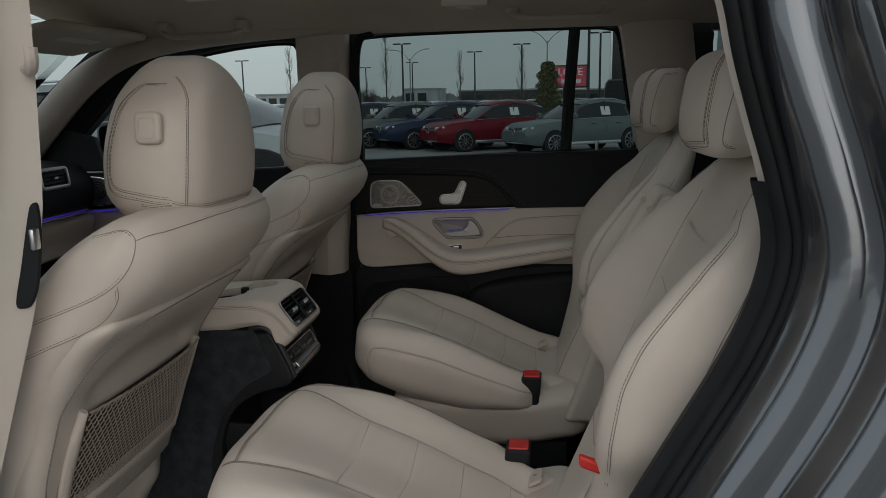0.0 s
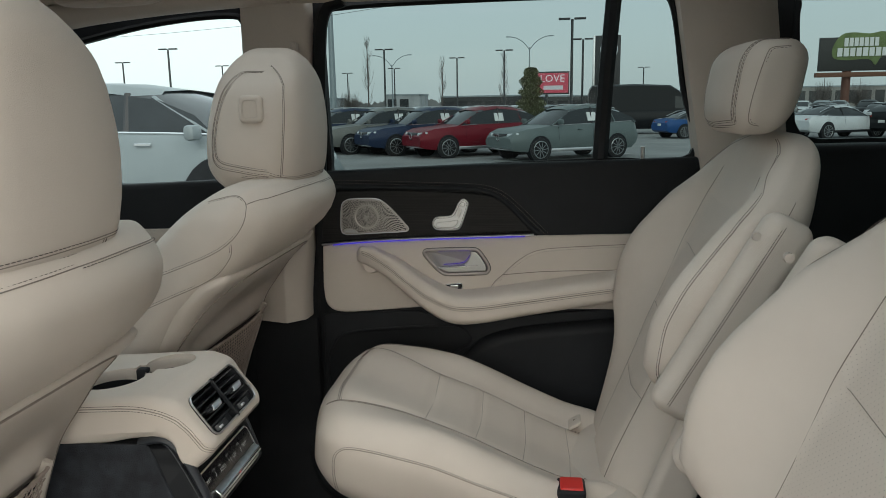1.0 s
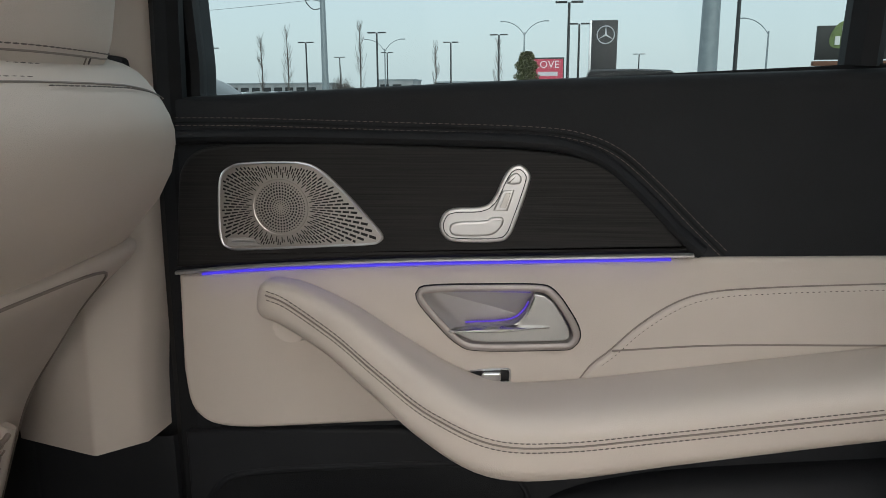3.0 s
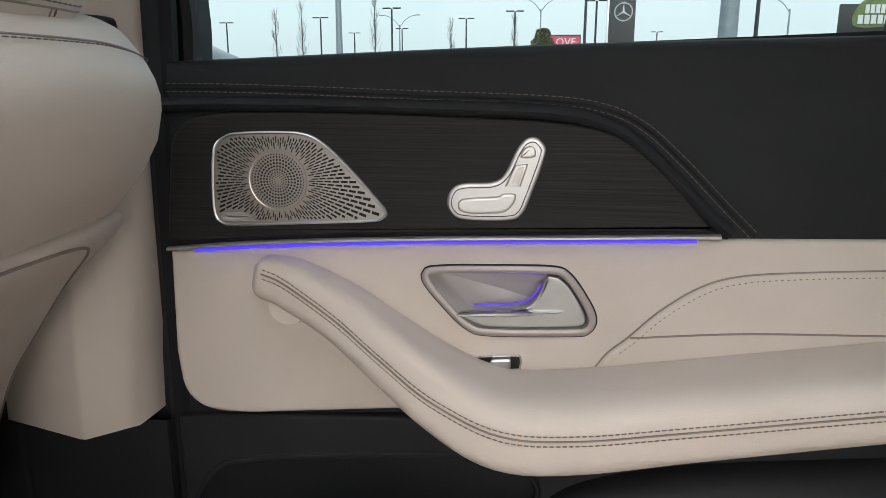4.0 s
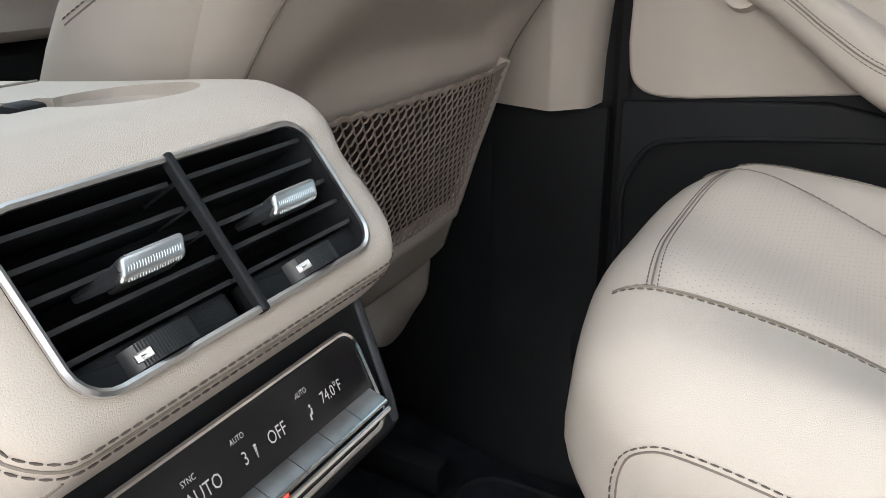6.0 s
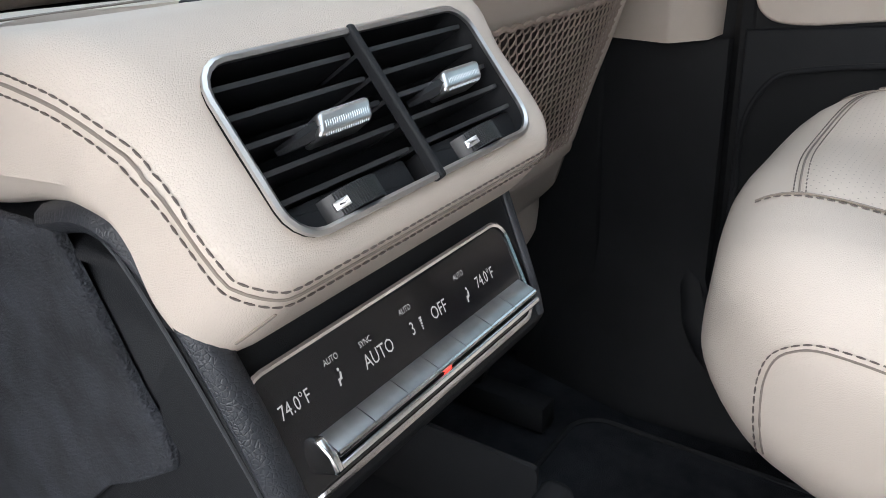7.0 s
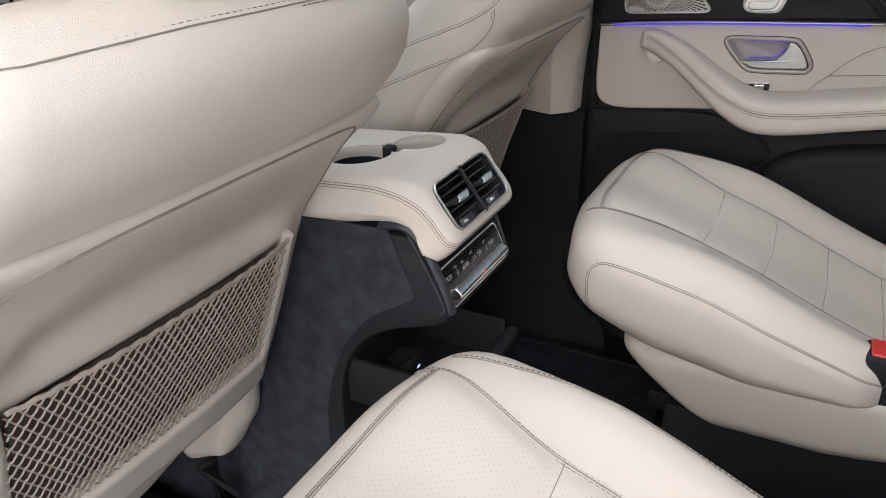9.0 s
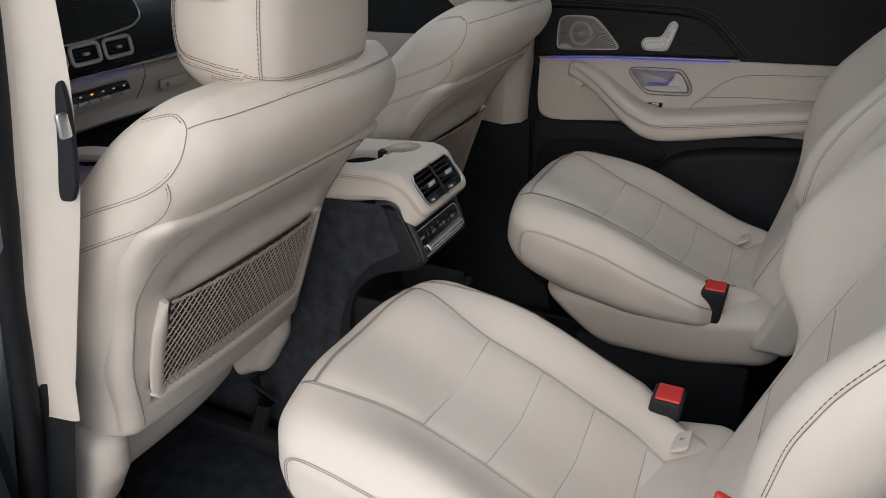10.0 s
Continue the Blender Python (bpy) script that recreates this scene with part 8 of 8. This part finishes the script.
def bare_tree(x, y, h, spread, seed, upright=True):
    r_ = random.Random(seed)
    t = thing("tree", (x, y, 0), "leafless tree with upright twigs" if upright else "leafless round bushy tree", "tree", "bare trees")
    part("trunk", tube("trunk", [(x, y, 0), (x + 0.1, y, h * 0.5), (x, y, h)], [(h * 0.014, h * 0.014), (h * 0.010, h * 0.010), (0.02, 0.02)], BARK, 6), t)
    limbs = []
    for k in range(46 if upright else 110):
        z = h * r_.uniform(0.12 if upright else 0.08, 0.93)
        a = r_.uniform(0, 6.28)
        ln = spread * (1.05 - 0.7 * z / h) * r_.uniform(0.5, 1.1)
        rise = ln * (r_.uniform(1.6, 2.8) if upright else r_.uniform(0.4, 1.2))
        p0 = np.array((x, y, z * (1 if upright else 0.45)))
        p1 = p0 + np.array((math.cos(a) * ln * 0.6, math.sin(a) * ln * 0.6, rise * 0.4))
        p2 = p0 + np.array((math.cos(a) * ln, math.sin(a) * ln, rise))
        p2[2] = min(p2[2], h * 1.02)
        limbs.append(tube_data([p0, p1, p2], [(0.04, 0.04), (0.026, 0.026), (0.012, 0.012)], 3))
        for _ in range(3):
            q = p1 + (p2 - p1) * r_.random()
            limbs.append(tube_data([q, q + np.array((r_.uniform(-0.5, 0.5), r_.uniform(-0.5, 0.5), r_.uniform(0.3, 1.2))) * spread * 0.5], [(0.016, 0.016), (0.008, 0.008)], 3))
    tagged(part("twigs", mesh_of("twigs", *join_data(*limbs), BARK), t), kind="stuff")


bare_tree(-33.8, 130, 14.0, 1.5, 3)
bare_tree(-45.5, 126, 12.5, 1.4, 4)
bare_tree(-21.0, 133, 10.2, 1.2, 5)
bare_tree(-9.6, 128, 10.0, 1.2, 6)
bare_tree(-51.0, 128, 11.5, 1.3, 8)
bare_tree(-31.5, 110, 5.4, 2.4, 7, False)
bare_tree(48.0, 150, 7.0, 3.0, 9, False)
bare_tree(56.0, 155, 6.0, 3.0, 10, False)

LEAF = varied("evergreen_leaf", (0.13, 0.145, 0.06), 0.5, 0.6, 3, 50, 0.1)
et = thing("tree", (-1.95, 55, 0), "small dense evergreen tree behind the parked cars", "tree")
part("trunk", tube("trunk", [(-1.95, 55, 0), (-1.95, 55, 3.6)], [(0.10, 0.10), (0.03, 0.03)], BARK, 6), et)
r_ = random.Random(11)
lv, lf = [], []
for k in range(7000):
    z = 0.7 + 3.6 * r_.random() ** 1.15
    rad = (1.55 * (1 - (z - 0.7) / 3.9) ** 0.7 + 0.1) * math.sqrt(r_.random()) * (0.85 + 0.3 * math.sin(5 * z) * math.sin(3.1 * z + 1))
    a = r_.uniform(0, 6.28)
    p = np.array((-1.95 + rad * math.cos(a), 55 + rad * math.sin(a), z))
    d1 = np.array([r_.gauss(0, 1) for _ in range(3)])
    d1 /= np.linalg.norm(d1)
    d2 = np.cross(d1, (0.3, 0.5, 0.8))
    d2 /= np.linalg.norm(d2)
    o = len(lv)
    lv += [p - d1 * 0.09, p + d2 * 0.04, p + d1 * 0.09, p - d2 * 0.04]
    lf.append((o, o + 1, o + 2, o + 3))
tagged(part("crown", mesh_of("crown", lv, lf, LEAF, False), et, "green-brown leaves"), kind="stuff")
# hazy tree line at the horizon
rnd = random.Random(5)
hz = thing("far_woods", (0, 420, 0), "hazy grey tree line on the horizon", "woods", kind="stuff")
lv, lf = [], []
for k in range(1500):
    x, w_, h_ = rnd.uniform(-520, 520), rnd.uniform(1.5, 4), rnd.uniform(2.5, 6)
    y = 420 + rnd.uniform(-15, 15)
    o = len(lv)
    lv += [(x - w_, y, 0), (x + w_, y, 0), (x + w_ * 0.7, y, h_ * 0.7), (x, y, h_), (x - w_ * 0.8, y, h_ * 0.6)]
    lf.append((o, o + 1, o + 2, o + 3, o + 4))
part("trees", mesh_of("trees", lv, lf, varied("hazy_woods", (0.20, 0.20, 0.20), 0.2, 0.95, 0.02), False), hz)
# painted bay lines
LINE = varied("worn_white_line", (0.55, 0.55, 0.53), 0.2, 0.8, 1.5, 30, 0.2)
for k in range(9):
    m = single("bay_line", mesh_of("bay_line", *box_data((-2.7, -0.06, 0.004), (2.7, 0.06, 0.008)), LINE), "worn white parking bay line on asphalt", "line", "parking bay lines")
    m.matrix_basis = pose(base_x + 2.4 - 2.3 * k, base_y - 0.9 + 1.18 * k, 0, 0, 0, ANG)

# the whole car park turned to the way the car stands in its bay
turned = Matrix.Translation((0.35, -0.42, 0)) @ Matrix.Rotation(radians(-2.33), 4, "Z") @ Matrix.Translation((-0.35, 0.42, 0))
for ob in set(bpy.data.objects) - in_car:
    if ob.parent is None:
        ob.matrix_basis = turned @ ob.matrix_basis

# underbody and wheels of the car itself
ub = thing("car_underbody", (-0.3, 0, 0), "dark grey lower car body on four black tyres", "car body")
part("underbody", bevel_box("underbody", (-2.95, -0.88, 0.24), (2.28, 0.88, 0.49), PAINT, 0.05), ub)
for wx in (-2.05, 1.35):
    for sd in (-1, 1):
        ring = [(wx + 0.38 * math.cos(a), 0.38 + 0.38 * math.sin(a)) for a in np.linspace(0, 2 * math.pi, 33)[:-1]]
        wl = part("wheel", mesh_of("wheel", *plate_data(ring, lambda u, v, w: (u, sd * (0.72 + w), v), 0.26, 0.03, 3), TYRE), ub, "black tyre on an alloy rim")
        part("rim", tube("rim", [(wx, sd * 0.975, 0.38), (wx, sd * 0.99, 0.38)], 0.26, ALLOY, 20), wl)
